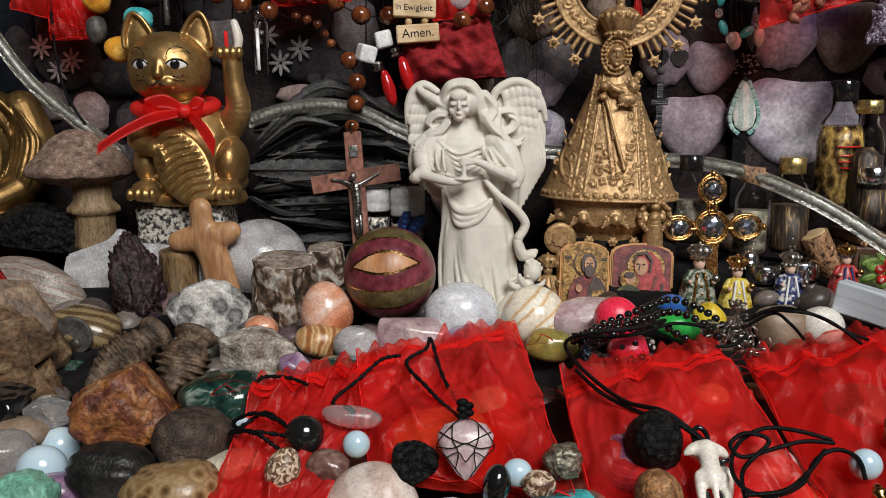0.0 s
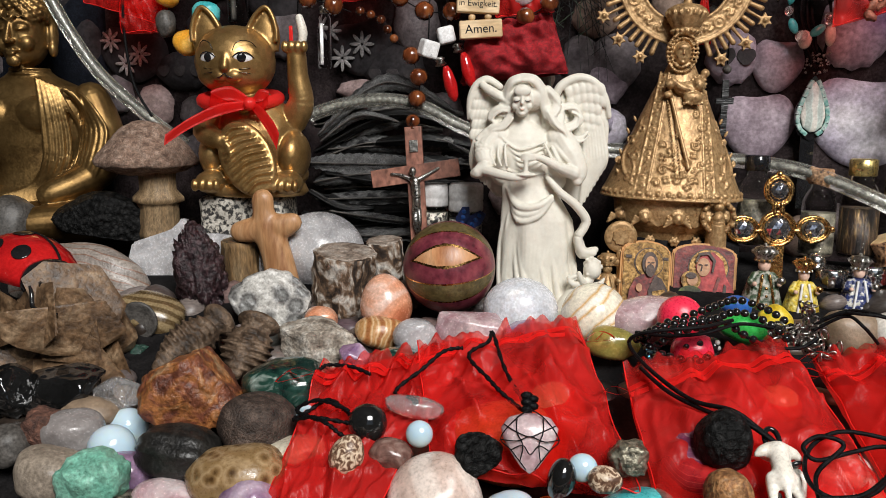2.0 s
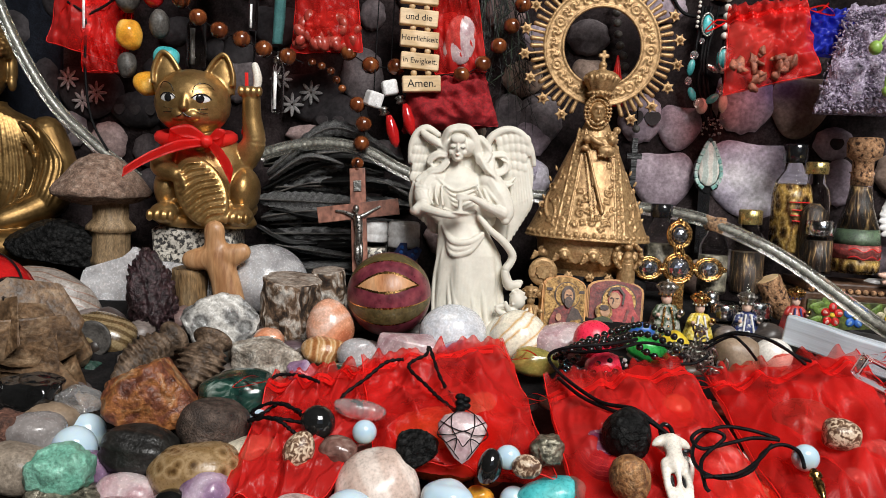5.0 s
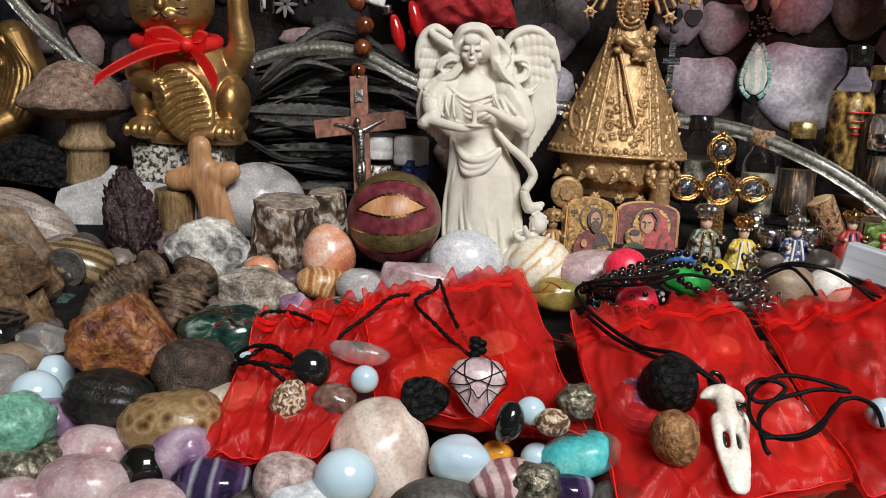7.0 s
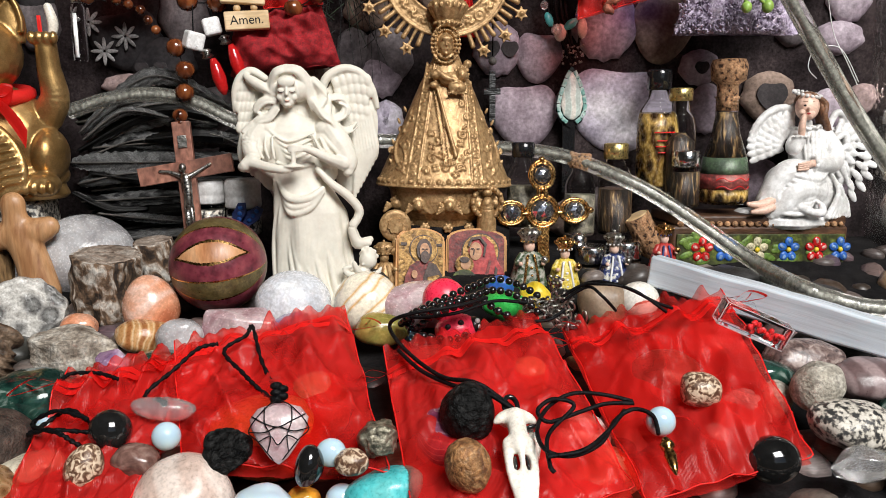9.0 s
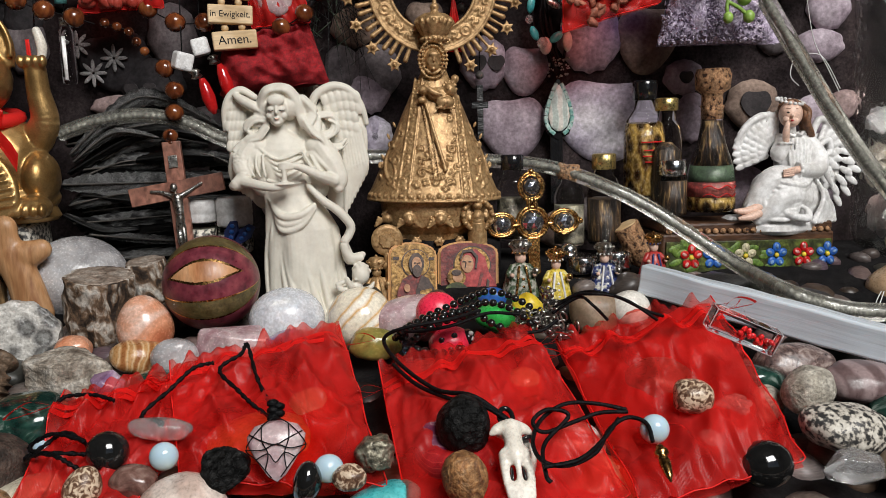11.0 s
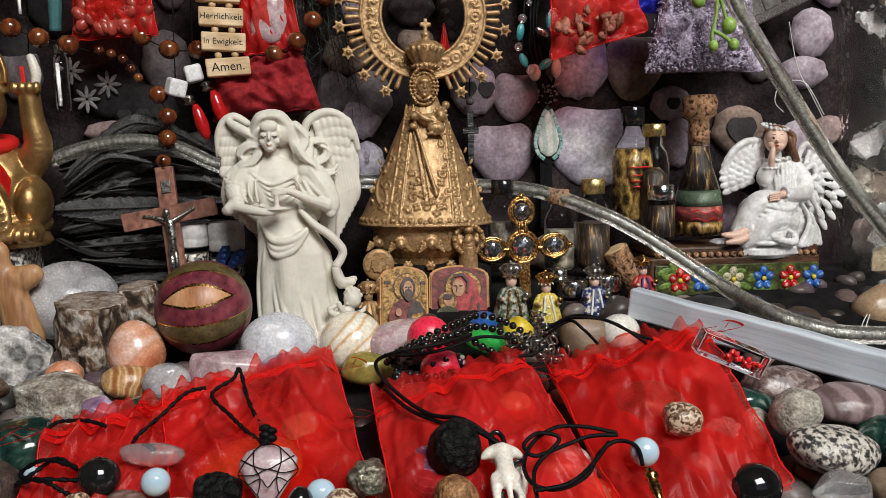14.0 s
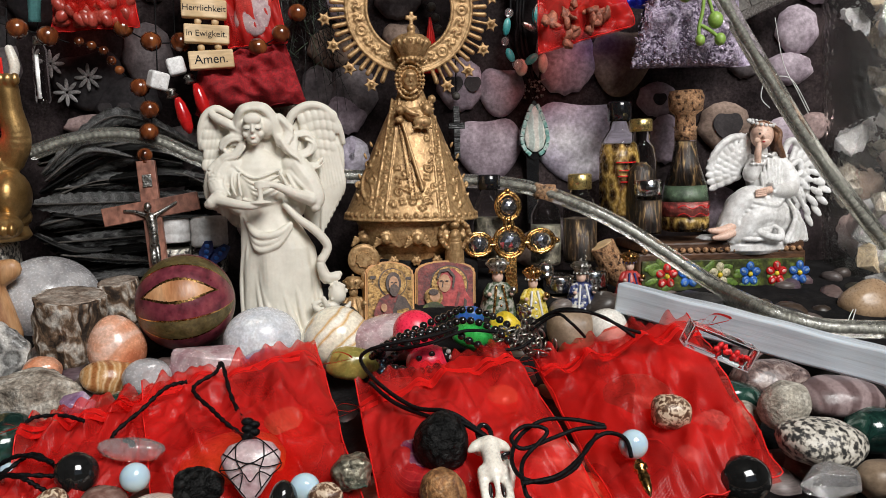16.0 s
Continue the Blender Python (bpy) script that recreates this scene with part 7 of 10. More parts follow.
beads("black_bead_bracelet", [(0.0757, 0.3842, -0.1158), (0.0833, 0.3825, -0.1083), (0.0935, 0.3795, -0.1031), (0.1066, 0.3848, -0.0997), (0.1249, 0.3981, -0.0979), (0.1384, 0.3879, -0.1008), (0.1469, 0.3792, -0.1072), (0.1478, 0.3717, -0.1153)], 0.0022, BLACK, "string of small shiny black beads")
beads("black_bead_bracelet", [(0.0725, 0.3884, -0.1167), (0.0790, 0.3714, -0.1074), (0.0949, 0.3691, -0.1020), (0.1104, 0.3734, -0.1029), (0.1209, 0.3670, -0.1086), (0.1332, 0.3628, -0.1138)], 0.0022, BLACK, "string of small shiny black beads")
beads("black_bead_bracelet", [(0.0787, 0.3896, -0.1143), (0.0751, 0.3796, -0.1191), (0.0839, 0.3678, -0.1204), (0.0993, 0.3636, -0.1216), (0.1027, 0.3659, -0.1190)], 0.0022, BLACK, "string of small shiny black beads")
beads("black_bead_bracelet", [(0.0716, 0.3860, -0.1175), (0.0752, 0.3730, -0.1110), (0.0880, 0.3660, -0.1050), (0.1040, 0.3690, -0.1015), (0.1200, 0.3800, -0.1000), (0.1340, 0.3770, -0.1040), (0.1420, 0.3680, -0.1110)], 0.0022, BLACK, "string of small shiny black beads")
beads("black_bead_bracelet", [(0.0770, 0.3790, -0.1200), (0.0800, 0.3700, -0.1150), (0.0850, 0.3650, -0.1090), (0.0960, 0.3660, -0.1050), (0.1080, 0.3700, -0.1040)], 0.0022, BLACK, "string of small shiny black beads")
cord_thing("leather_cord", [[(0.0700, 0.3800, -0.1120), (0.0820, 0.3640, -0.1090), (0.0990, 0.3600, -0.1060), (0.1180, 0.3680, -0.1030), (0.1360, 0.3740, -0.1060)], [(0.1180, 0.3700, -0.1080), (0.1300, 0.3620, -0.1120), (0.1440, 0.3600, -0.1120), (0.1540, 0.3640, -0.1080)]], 0.0011, "thin black cords tangled with the beads", twist=0)
beads("blue_crystal_beads", [(0.0758, 0.3722, -0.1172), (0.0758, 0.3652, -0.1211), (0.0763, 0.3559, -0.1257)], 0.0024, glass("blue_crystal", (0.25, 0.6, 0.8)), "short string of faceted blue crystal beads")


def ladybird(at, w, h, label, rot):
    ob = thing("wooden_ladybird", pose(*at, *rot), label, "ladybird")
    bm = bmesh.new()
    ell(bm, (0, 0, 0), (w / 2, w * 0.42, h / 2))
    part("body", bm, PINKRED, ob)
    bm = bmesh.new()
    ell(bm, (w * 0.42, -w * 0.05, h * 0.05), (w * 0.17, w * 0.22, h * 0.26))
    part("head", bm, BLACKPAINT, ob)
    for sx, sz in ((-0.2, 0.25), (0.1, 0.3), (-0.05, -0.1), (0.22, -0.15), (-0.3, -0.15)):
        bm = bmesh.new()
        ell(bm, (sx * w, -w * 0.42 * math.sqrt(max(0.05, 1 - 4 * sx * sx - 4 * sz * sz * 0.9)), sz * h), (w * 0.075, w * 0.03, w * 0.075), sub=2)
        part("spot", bm, BLACKPAINT, ob)
    for d in (0.1, -0.08):
        bm = bmesh.new()
        ell(bm, (w * 0.5, -w * 0.2, d * h + 0.1 * h), w * 0.06, sub=2)
        part("eye", bm, WHITE, ob)
    return ob


pebble("red_ball", (0.0964, 0.4000, -0.1086), 0.0241, 0.0235, PINKRED, "bright red painted wooden ball", "ball", "ball")
ladybird((0.1007, 0.3860, -0.1218), 0.0233, 0.0165, "small red wooden ladybird with black spots", (0, -10, 0))
pebble("green_stone", (0.1319, 0.4050, -0.1147), 0.0270, 0.0167, GREENP, "bright green plastic pebble", "bead", "tumbled", (0, 10, 0), None, 3)
pebble("blue_stone", (0.1333, 0.4250, -0.1072), 0.0168, 0.0108, BLUEP, "bright blue pebble among the beads", "bead", "tumbled")
pebble("yellow_stone", (0.1531, 0.4200, -0.1136), 0.0186, 0.0166, YELLOWP, "yellow and green painted pebble", "bead", "tumbled", (0, 45, 0))
rnd = random.Random(9)
for lab, q0, q1, n in (("tarnished silver chain heap", (0.1379, 0.3804, -0.1069), (0.1615, 0.3616, -0.1162), 44), ("tarnished silver chain on the stones", (0.1536, 0.3748, -0.0945), (0.1536, 0.3703, -0.1117), 22)):
    ch = thing("silver_chain", q0, lab, "chain")
    bm0 = bmesh.new()
    tube(bm0, [(0.003 * math.cos(a), 0.0016 * math.sin(a), 0) for a in (0, 0.8, 1.6, 2.4, 3.14, 3.9, 4.7, 5.5)], 0.0006, 5, 2, True)
    first = part("link", bm0, SILVER, ch)
    for i in range(n):
        b = new("link", first.data)
        b.parent = ch
        p = (Vector(q1) - Vector(q0)) * (i / n) + Vector((rnd.uniform(-1, 1) * 0.006, rnd.uniform(-1, 1) * 0.004, rnd.uniform(-1, 1) * 0.004))
        b.matrix_basis = pose(*p, rnd.uniform(0, 180), rnd.uniform(0, 90), rnd.uniform(0, 180))
cord_thing("leather_cord", [[(0.1520, 0.3697, -0.1039), (0.1623, 0.3633, -0.0957), (0.1691, 0.3566, -0.0936), (0.1811, 0.3526, -0.0947), (0.1959, 0.3480, -0.1020), (0.2054, 0.3489, -0.1057)], [(0.1526, 0.3666, -0.1047), (0.1648, 0.3617, -0.0961), (0.1694, 0.3533, -0.0985), (0.1785, 0.3562, -0.1077)], [(0.1543, 0.3724, -0.1031), (0.1698, 0.3673, -0.0946), (0.1843, 0.3492, -0.0956), (0.2008, 0.3455, -0.1067)]], 0.001, "black waxed cords over the pebbles", twist=0)


# ---- icons, cross and small figurines ----
def icon(at, w, h, lean, two, label):
    ob = thing("icon_board", pose(*at, *lean), label, "icon")
    arch = [(-w / 2, 0), (w / 2, 0), (w / 2, h * 0.84)] + [(w / 2 * math.cos(a), h * 0.84 + h * 0.16 * math.sin(a)) for a in (0.4, 0.8, 1.2, 1.57, 1.94, 2.34, 2.74)] + [(-w / 2, h * 0.84)]
    bm = bmesh.new()
    plate(bm, arch, 0.009)
    bmesh.ops.bevel(bm, geom=list(bm.edges), offset=0.0012, segments=2, affect="EDGES")
    part("board", bm, ICONWOOD, ob)
    bm = bmesh.new()
    plate(bm, [(x * 0.9, h * 0.04 + z * 0.93) for x, z in arch], 0.0008)
    part("panel", bm, ICONRED if two else ICONGOLD, ob, at=(0, -0.0010, 0))

    def disc(nm, x, z, rx, rz, mat, y):
        bm = bmesh.new()
        plate(bm, [(x + rx * math.cos(2 * math.pi * i / 28), z + rz * math.sin(2 * math.pi * i / 28)) for i in range(28)], 0.0006)
        part(nm, bm, mat, ob, at=(0, y, 0))
    def shape(nm, outline, mat, y):
        bm = bmesh.new()
        plate(bm, [(x * w, z * h) for x, z in outline], 0.0006)
        part(nm, bm, mat, ob, at=(0, y, 0))
    if two:
        disc("halo", w * 0.06, h * 0.62, w * 0.31, w * 0.31, ICONDARK, -0.0016)
        disc("halo_ground", w * 0.06, h * 0.62, w * 0.29, w * 0.29, ICONGOLD, -0.0023)
        shape("robe", [(-0.1, 0.04), (0.46, 0.04), (0.45, 0.3), (0.33, 0.5), (0.27, 0.74), (0.12, 0.87), (-0.05, 0.82), (-0.14, 0.64), (-0.08, 0.45), (-0.2, 0.3), (-0.14, 0.14)], ICONRED2, -0.0031)
        disc("face", -w * 0.02, h * 0.63, w * 0.1, w * 0.145, ICONSKIN, -0.0039)
        shape("hood_edge", [(-0.12, 0.7), (-0.08, 0.8), (0.04, 0.82), (0.12, 0.72), (0.1, 0.56), (0.13, 0.56), (0.16, 0.74), (0.05, 0.87), (-0.1, 0.84), (-0.15, 0.7)], ICONDARK, -0.0046)
        shape("nose", [(-0.05, 0.66), (-0.035, 0.66), (-0.045, 0.57), (-0.065, 0.57)], ICONDARK, -0.0046)
        for x in (-0.075, 0.02):
            disc("eye", x * w, h * 0.665, w * 0.026, w * 0.011, ICONDARK, -0.0046)
        disc("small_halo", -w * 0.2, h * 0.42, w * 0.15, w * 0.15, ICONGOLD, -0.0039)
        disc("small_face", -w * 0.18, h * 0.43, w * 0.082, w * 0.095, ICONSKIN, -0.0047)
        disc("small_hair", -w * 0.2, h * 0.49, w * 0.08, w * 0.05, ICONDARK, -0.0054)
        disc("small_robe", -w * 0.2, h * 0.2, w * 0.19, h * 0.14, GREENPAINT, -0.0046)
        shape("fold", [(0.08, 0.06), (0.14, 0.06), (0.24, 0.48), (0.2, 0.5)], ICONRED, -0.0039)
        shape("fold", [(0.26, 0.06), (0.31, 0.06), (0.34, 0.36), (0.3, 0.4)], ICONDARK, -0.0039)
        shape("hand", [(-0.12, 0.16), (0.08, 0.1), (0.1, 0.16), (-0.1, 0.24)], ICONSKIN, -0.0054)
    else:
        disc("halo", w * 0.04, h * 0.69, w * 0.29, w * 0.29, ICONDARK, -0.0016)
        disc("halo_ground", w * 0.04, h * 0.69, w * 0.27, w * 0.27, ICONGOLD, -0.0023)
        shape("robe", [(-0.38, 0.04), (0.42, 0.04), (0.4, 0.34), (0.28, 0.48), (0.14, 0.53), (-0.08, 0.53), (-0.24, 0.46), (-0.34, 0.3)], ICONRED, -0.0031)
        shape("mantle", [(0.06, 0.05), (0.42, 0.05), (0.4, 0.34), (0.28, 0.48), (0.14, 0.52), (0.02, 0.3)], ICONDARK, -0.0038)
        disc("hair", w * 0.04, h * 0.68, w * 0.155, w * 0.22, ICONDARK, -0.0038)
        disc("beard", w * 0.04, h * 0.58, w * 0.09, w * 0.12, ICONDARK, -0.0052)
        disc("face", w * 0.04, h * 0.67, w * 0.1, w * 0.15, ICONSKIN, -0.0046)
        for x in (0.0, 0.085):
            disc("eye", x * w, h * 0.69, w * 0.024, w * 0.011, ICONDARK, -0.0053)
        shape("nose", [(0.035, 0.69), (0.05, 0.69), (0.055, 0.62), (0.03, 0.62)], ICONDARK, -0.0053)
        shape("book", [(0.12, 0.1), (0.36, 0.14), (0.34, 0.34), (0.1, 0.3)], ICONGOLD, -0.0046)
        disc("hand", -w * 0.16, h * 0.34, w * 0.06, w * 0.08, ICONSKIN, -0.0046)
        for x0, x1 in ((-0.42, -0.3), (0.32, 0.42)):
            shape("painted_bar", [(x0, 0.74), (x1, 0.74), (x1, 0.78), (x0, 0.78)], ICONDARK, -0.0018)
    return ob


icon((0.0916, 0.4780, -0.1262), 0.0332, 0.0469, (-14, 5, 8), False, "arched wooden icon with a gold ground")
icon((0.1294, 0.4850, -0.1242), 0.0410, 0.0425, (-14, 2, -6), True, "wooden icon with a red ground")

k = 0.0004
gem = thing("jewelled_cross", pose(*(0.1790, 0.5030, -0.0736), -6, 0, 0), "gold openwork cross set with clear crystals", "cross")


def ringed(cx, cz, rx, rz, gr, nm):
    bm = bmesh.new()
    for s, t in ((1, 3.4), (0.82, 2.0)):
        tube(bm, [((cx + s * rx * math.cos(a)) * k, 0, (cz + s * rz * math.sin(a)) * k) for a in [2 * math.pi * i / 14 for i in range(14)]], t * k, 8, 4, True)
    part(nm, bm, BRASS, gem)
    bm = bmesh.new()
    bmesh.ops.create_icosphere(bm, subdivisions=2, radius=1)
    xf(bm, bm.verts, pose(cx * k, -2 * k, cz * k) @ Matrix.Diagonal((gr * k, gr * 0.5 * k, gr * k, 1)))
    part("crystal", bm, FACET, gem, "faceted clear crystal", smooth=False)


ringed(0, 0, 27, 27, 20, "centre_ring")
ringed(0, 62, 21, 24, 15, "arm_ring")
ringed(-55, -2, 24, 20, 15, "arm_ring")
ringed(56, 0, 25, 20, 15, "arm_ring")
for pts in ([(-6, 0, 26), (-5, 0, 40)], [(6, 0, 26), (5, 0, 40)], [(-27, 0, -4), (-34, 0, -4)], [(27, 0, -3), (34, 0, -3)]):
    bm = bmesh.new()
    limb(bm, [(x * k, y * k, z * k) for x, y, z in pts], [5 * k, 5 * k], 8)
    part("joint", bm, BRASS, gem)
bm = bmesh.new()
plate(bm, [(-12 * k, -26 * k), (12 * k, -26 * k), (8 * k, -50 * k), (12 * k, -112 * k), (-12 * k, -112 * k), (-8 * k, -50 * k)], 8 * k)
bmesh.ops.bevel(bm, geom=list(bm.edges), offset=1.5 * k, segments=2, affect="EDGES")
part("shaft", bm, BRASS, gem, at=(0, -4 * k, 0))
for x, z in ((0, 88), (-82, -2), (85, 0)):
    bm = bmesh.new()
    ell(bm, (x * k, 0, z * k), 6 * k, sub=2)
    part("knob", bm, BRASS, gem)


def small_king(at, h, mats, label, child=True):
    """A crowned painted figurine; one mesh in its few paints: robe, flesh, crown, trim."""
    bm = bmesh.new()
    lathe(bm, [(0.29 * h, 0), (0.3 * h, 0.03 * h), (0.27 * h, 0.2 * h), (0.21 * h, 0.42 * h), (0.13 * h, 0.56 * h), (0.06 * h, 0.62 * h)], Matrix.Diagonal((1, 0.75, 1, 1)), 28, 0, lambda a, i: 1 + 0.06 * math.sin(7 * a))
    ell(bm, (0, -0.01 * h, 0.69 * h), (0.085 * h, 0.085 * h, 0.1 * h), sub=3, mi=1)
    lathe(bm, [(0.1 * h, 0.745 * h), (0.125 * h, 0.76 * h), (0.105 * h, 0.79 * h), (0.17 * h, 0.88 * h), (0.12 * h, 0.95 * h), (0.03 * h, 0.97 * h)], None, 24, 2, lambda a, i: 1 + 0.12 * math.sin(6 * a))
    for i in range(10):
        a = 2 * math.pi * i / 10
        ell(bm, (0.165 * h * math.cos(a), 0.165 * h * math.sin(a), 0.885 * h), 0.026 * h, sub=1, mi=2)
        ell(bm, (0.12 * h * math.cos(a), 0.12 * h * math.sin(a), 0.765 * h), 0.02 * h, sub=1, mi=3)
    ell(bm, (0, 0, 0.985 * h), 0.025 * h, sub=2, mi=2)
    for sx in (-1, 1):
        limb(bm, [(sx * 0.12 * h, 0, 0.54 * h), (sx * 0.2 * h, -0.06 * h, 0.44 * h), (sx * 0.17 * h, -0.16 * h, 0.44 * h)], [0.055 * h, 0.05 * h, 0.035 * h], 8, 0)
        ell(bm, (sx * 0.17 * h, -0.18 * h, 0.45 * h), 0.035 * h, sub=2, mi=1)
        limb(bm, [(sx * 0.05 * h, -0.12 * h, 0.56 * h), (sx * 0.09 * h, -0.17 * h, 0.3 * h), (sx * 0.13 * h, -0.2 * h, 0.03 * h)], [0.02 * h] * 3, 6, 3)
    ell(bm, (0.19 * h, -0.18 * h, 0.5 * h), 0.06 * h, sub=2, mi=2 if child else 3)
    for i in range(9):
        a = math.pi * (1.1 + 0.8 * i / 8)
        ell(bm, (0.235 * h * math.cos(a), 0.18 * h * math.sin(a), 0.05 * h), 0.022 * h, sub=1, mi=3)
    for z in (0.16, 0.27, 0.38):
        ell(bm, (0, -0.225 * h + 0.16 * h * z, z * h), 0.03 * h, sub=1, mi=3)
    return tagged(part("crowned_figurine", bm, mats, None, "", at), label, "figurine", "small crowned figurines")


small_king(Matrix.Translation((0.1621, 0.4720, -0.1220)), 0.0433, [stoned("green_silver_robe", [(0.02, 0.05, 0.02), (0.07, 0.11, 0.06), (0.45, 0.44, 0.38)], 330, 0.35, 0.6, lo=0.35, hi=0.6), SKIN, SILVER, BRASS], "tiny crowned figurine in a dark green robe")
small_king(Matrix.Translation((0.1847, 0.4680, -0.1236)), 0.0381, [stoned("yellow_gold_robe", [(0.25, 0.13, 0.02), (0.68, 0.5, 0.04), (0.78, 0.66, 0.2)], 330, 0.35, 0.6, lo=0.3, hi=0.6), SKIN, BRASS, WHITE], "tiny crowned figurine in a yellow robe")
small_king(Matrix.Translation((0.2203, 0.4750, -0.1228)), 0.0387, [stoned("blue_white_robe", [(0.012, 0.02, 0.08), (0.03, 0.05, 0.2), (0.7, 0.68, 0.6)], 330, 0.35, 0.6, lo=0.42, hi=0.6), SKIN, SILVER, WHITE], "tiny crowned figurine in a blue and white robe")
small_king(Matrix.Translation((0.2550, 0.4750, -0.1148)), 0.0351, [stoned("crimson_paint", [(0.3, 0.02, 0.02), (0.42, 0.04, 0.03)], 100, 0.4, 0.1), SKIN, BRASS, NAVY], "tiny crowned figurine in a red and blue robe")
small_king(Matrix.Translation((0.0693, 0.4900, -0.1254)), 0.0369, [GOLD_RAW, GOLD_RAW, GOLD_RAW, GOLD_RAW], "tiny gilded figurine behind the icon")
bm = bmesh.new()
k = 0.0004
lathe(bm, [(22 * k, -3 * k), (26 * k, -2 * k), (26 * k, 2 * k), (20 * k, 3 * k)], pose(0, 0, 0, 90), 32)
lathe(bm, [(13 * k, -5 * k), (15 * k, -4 * k), (12 * k, 4 * k)], pose(0, -3 * k, 0, 90), 24, 0, lambda a, i: 1 + 0.12 * math.sin(8 * a))
limb(bm, [(0, 0, -24 * k), (2 * k, 0, -60 * k), (0, 0, -110 * k)], [6 * k, 7 * k, 14 * k], 10)
ell(bm, (0, 0, -42 * k), (12 * k, 8 * k, 8 * k), sub=2)
tagged(part("gilt_medallion", bm, GOLD_RAW, None, "", (0.0769, 0.4900, -0.0790)), "small gilded medallion on a stem", "ornament")
bm = bmesh.new()
k = 0.0004
tube(bm, [(24 * k * math.cos(a), 0, 24 * k * math.sin(a)) for a in [2 * math.pi * i / 12 for i in range(12)]], 5 * k, 8, 4, True)
for i in range(12):
    a = 2 * math.pi * i / 12
    ell(bm, (25 * k * math.cos(a), -4 * k, 25 * k * math.sin(a)), 5 * k, sub=1)
ell(bm, (0, -3 * k, -2 * k), (10 * k, 9 * k, 12 * k), sub=2)
ell(bm, (0, -1 * k, 16 * k), (9 * k, 8 * k, 7 * k), sub=2)
limb(bm, [(0, 0, -10 * k), (0, 4 * k, -30 * k), (0, 8 * k, -60 * k)], [12 * k, 16 * k, 18 * k], 14)
tagged(part("gilt_figurine", bm, GOLD_RAW, None, "", (0.1392, 0.4970, -0.0659)), "small gilded figurine with a round halo", "figurine")
pebble("silver_ball", (0.2038, 0.5000, -0.0944), 0.0128, 0.0128, CHROME, "small silver ball behind the figurines", "ball", "ball")


# ---- the right side: painted box, seated angel, bottles ----
pbox = thing("painted_box", pose(*(0.3305, 0.4870, -0.1216), 0, 1.5, 0), "dark carved wooden box painted with bright flowers", "box")
w, h, d = 0.1300, 0.0428, 0.045
bm = bmesh.new()
box(bm, (0, d / 2, h * 0.42), (w, d, h * 0.84), bev=0.002)
part("body", bm, SLATEWOOD, pbox)
bm = bmesh.new()
box(bm, (0, d / 2, h * 0.93), (w * 0.98, d * 0.98, h * 0.16), bev=0.002)
part("lid", bm, SLATEWOOD, pbox)
bm = bmesh.new()
for i in range(22):
    ell(bm, (-w * 0.46 + w * 0.92 * i / 21, 0.0005, h * 0.87), (w * 0.018, 0.002, h * 0.05), sub=2)
part("carved_border", bm, CORKM, pbox)
bm = bmesh.new()
box(bm, (0, -0.0008, h * 0.45), (w * 0.96, 0.002, h * 0.52), bev=0.0006)
part("painted_band", bm, GREENPAINT, pbox)
bm = bmesh.new()
box(bm, (0, -0.001, h * 0.1), (w * 0.97, 0.003, h * 0.1), bev=0.001)
part("moulding", bm, PALEWOOD, pbox)
PCOL = [REDENAM, BLUEP, stoned("cream_paint", [(0.62, 0.55, 0.34), (0.72, 0.66, 0.45)], 90, 0.5, 0.1)]
PETLIGHT = [stoned("pink_petal_paint", [(0.7, 0.3, 0.27), (0.8, 0.42, 0.36)], 90, 0.5, 0.1), stoned("sky_petal_paint", [(0.16, 0.32, 0.62), (0.28, 0.45, 0.75)], 90, 0.5, 0.1), PCOL[2]]
for x, c in ((-0.34, 0), (-0.21, 1), (-0.03, 2), (0.15, 1), (0.31, 0), (0.45, 1)):
    for a in range(5):
        t = 2 * math.pi * a / 5 + 0.3
        bm = bmesh.new()
        ell(bm, (x * w + 0.0050 * math.cos(t), -0.0022, h * 0.46 + 0.0056 * math.sin(t)), (0.0036, 0.0012, 0.0032), (0, -math.degrees(t), 0), 2)
        part("petal", bm, PCOL[c], pbox)
        bm = bmesh.new()
        ell(bm, (x * w + 0.0056 * math.cos(t), -0.0032, h * 0.46 + 0.0062 * math.sin(t)), (0.0019, 0.0006, 0.0012), (0, -math.degrees(t), 0), 2)
        part("petal_light", bm, PETLIGHT[c], pbox)
    bm = bmesh.new()
    ell(bm, (x * w, -0.003, h * 0.46), (0.0018, 0.0014, 0.0018), sub=2)
    part("flower_centre", bm, YELLOWP, pbox)
LEAFP = stoned("leaf_green_paint", [(0.1, 0.2, 0.03), (0.22, 0.34, 0.06)], 90, 0.5, 0.1)
rnd = random.Random(12)
for i in range(26):
    bm = bmesh.new()
    ell(bm, (rnd.uniform(-0.46, 0.46) * w, -0.0019, h * rnd.uniform(0.26, 0.66)), (0.0052, 0.0007, 0.0024), (0, rnd.uniform(-60, 60), 0), 2)
    part("leaf", bm, LEAFP, pbox)


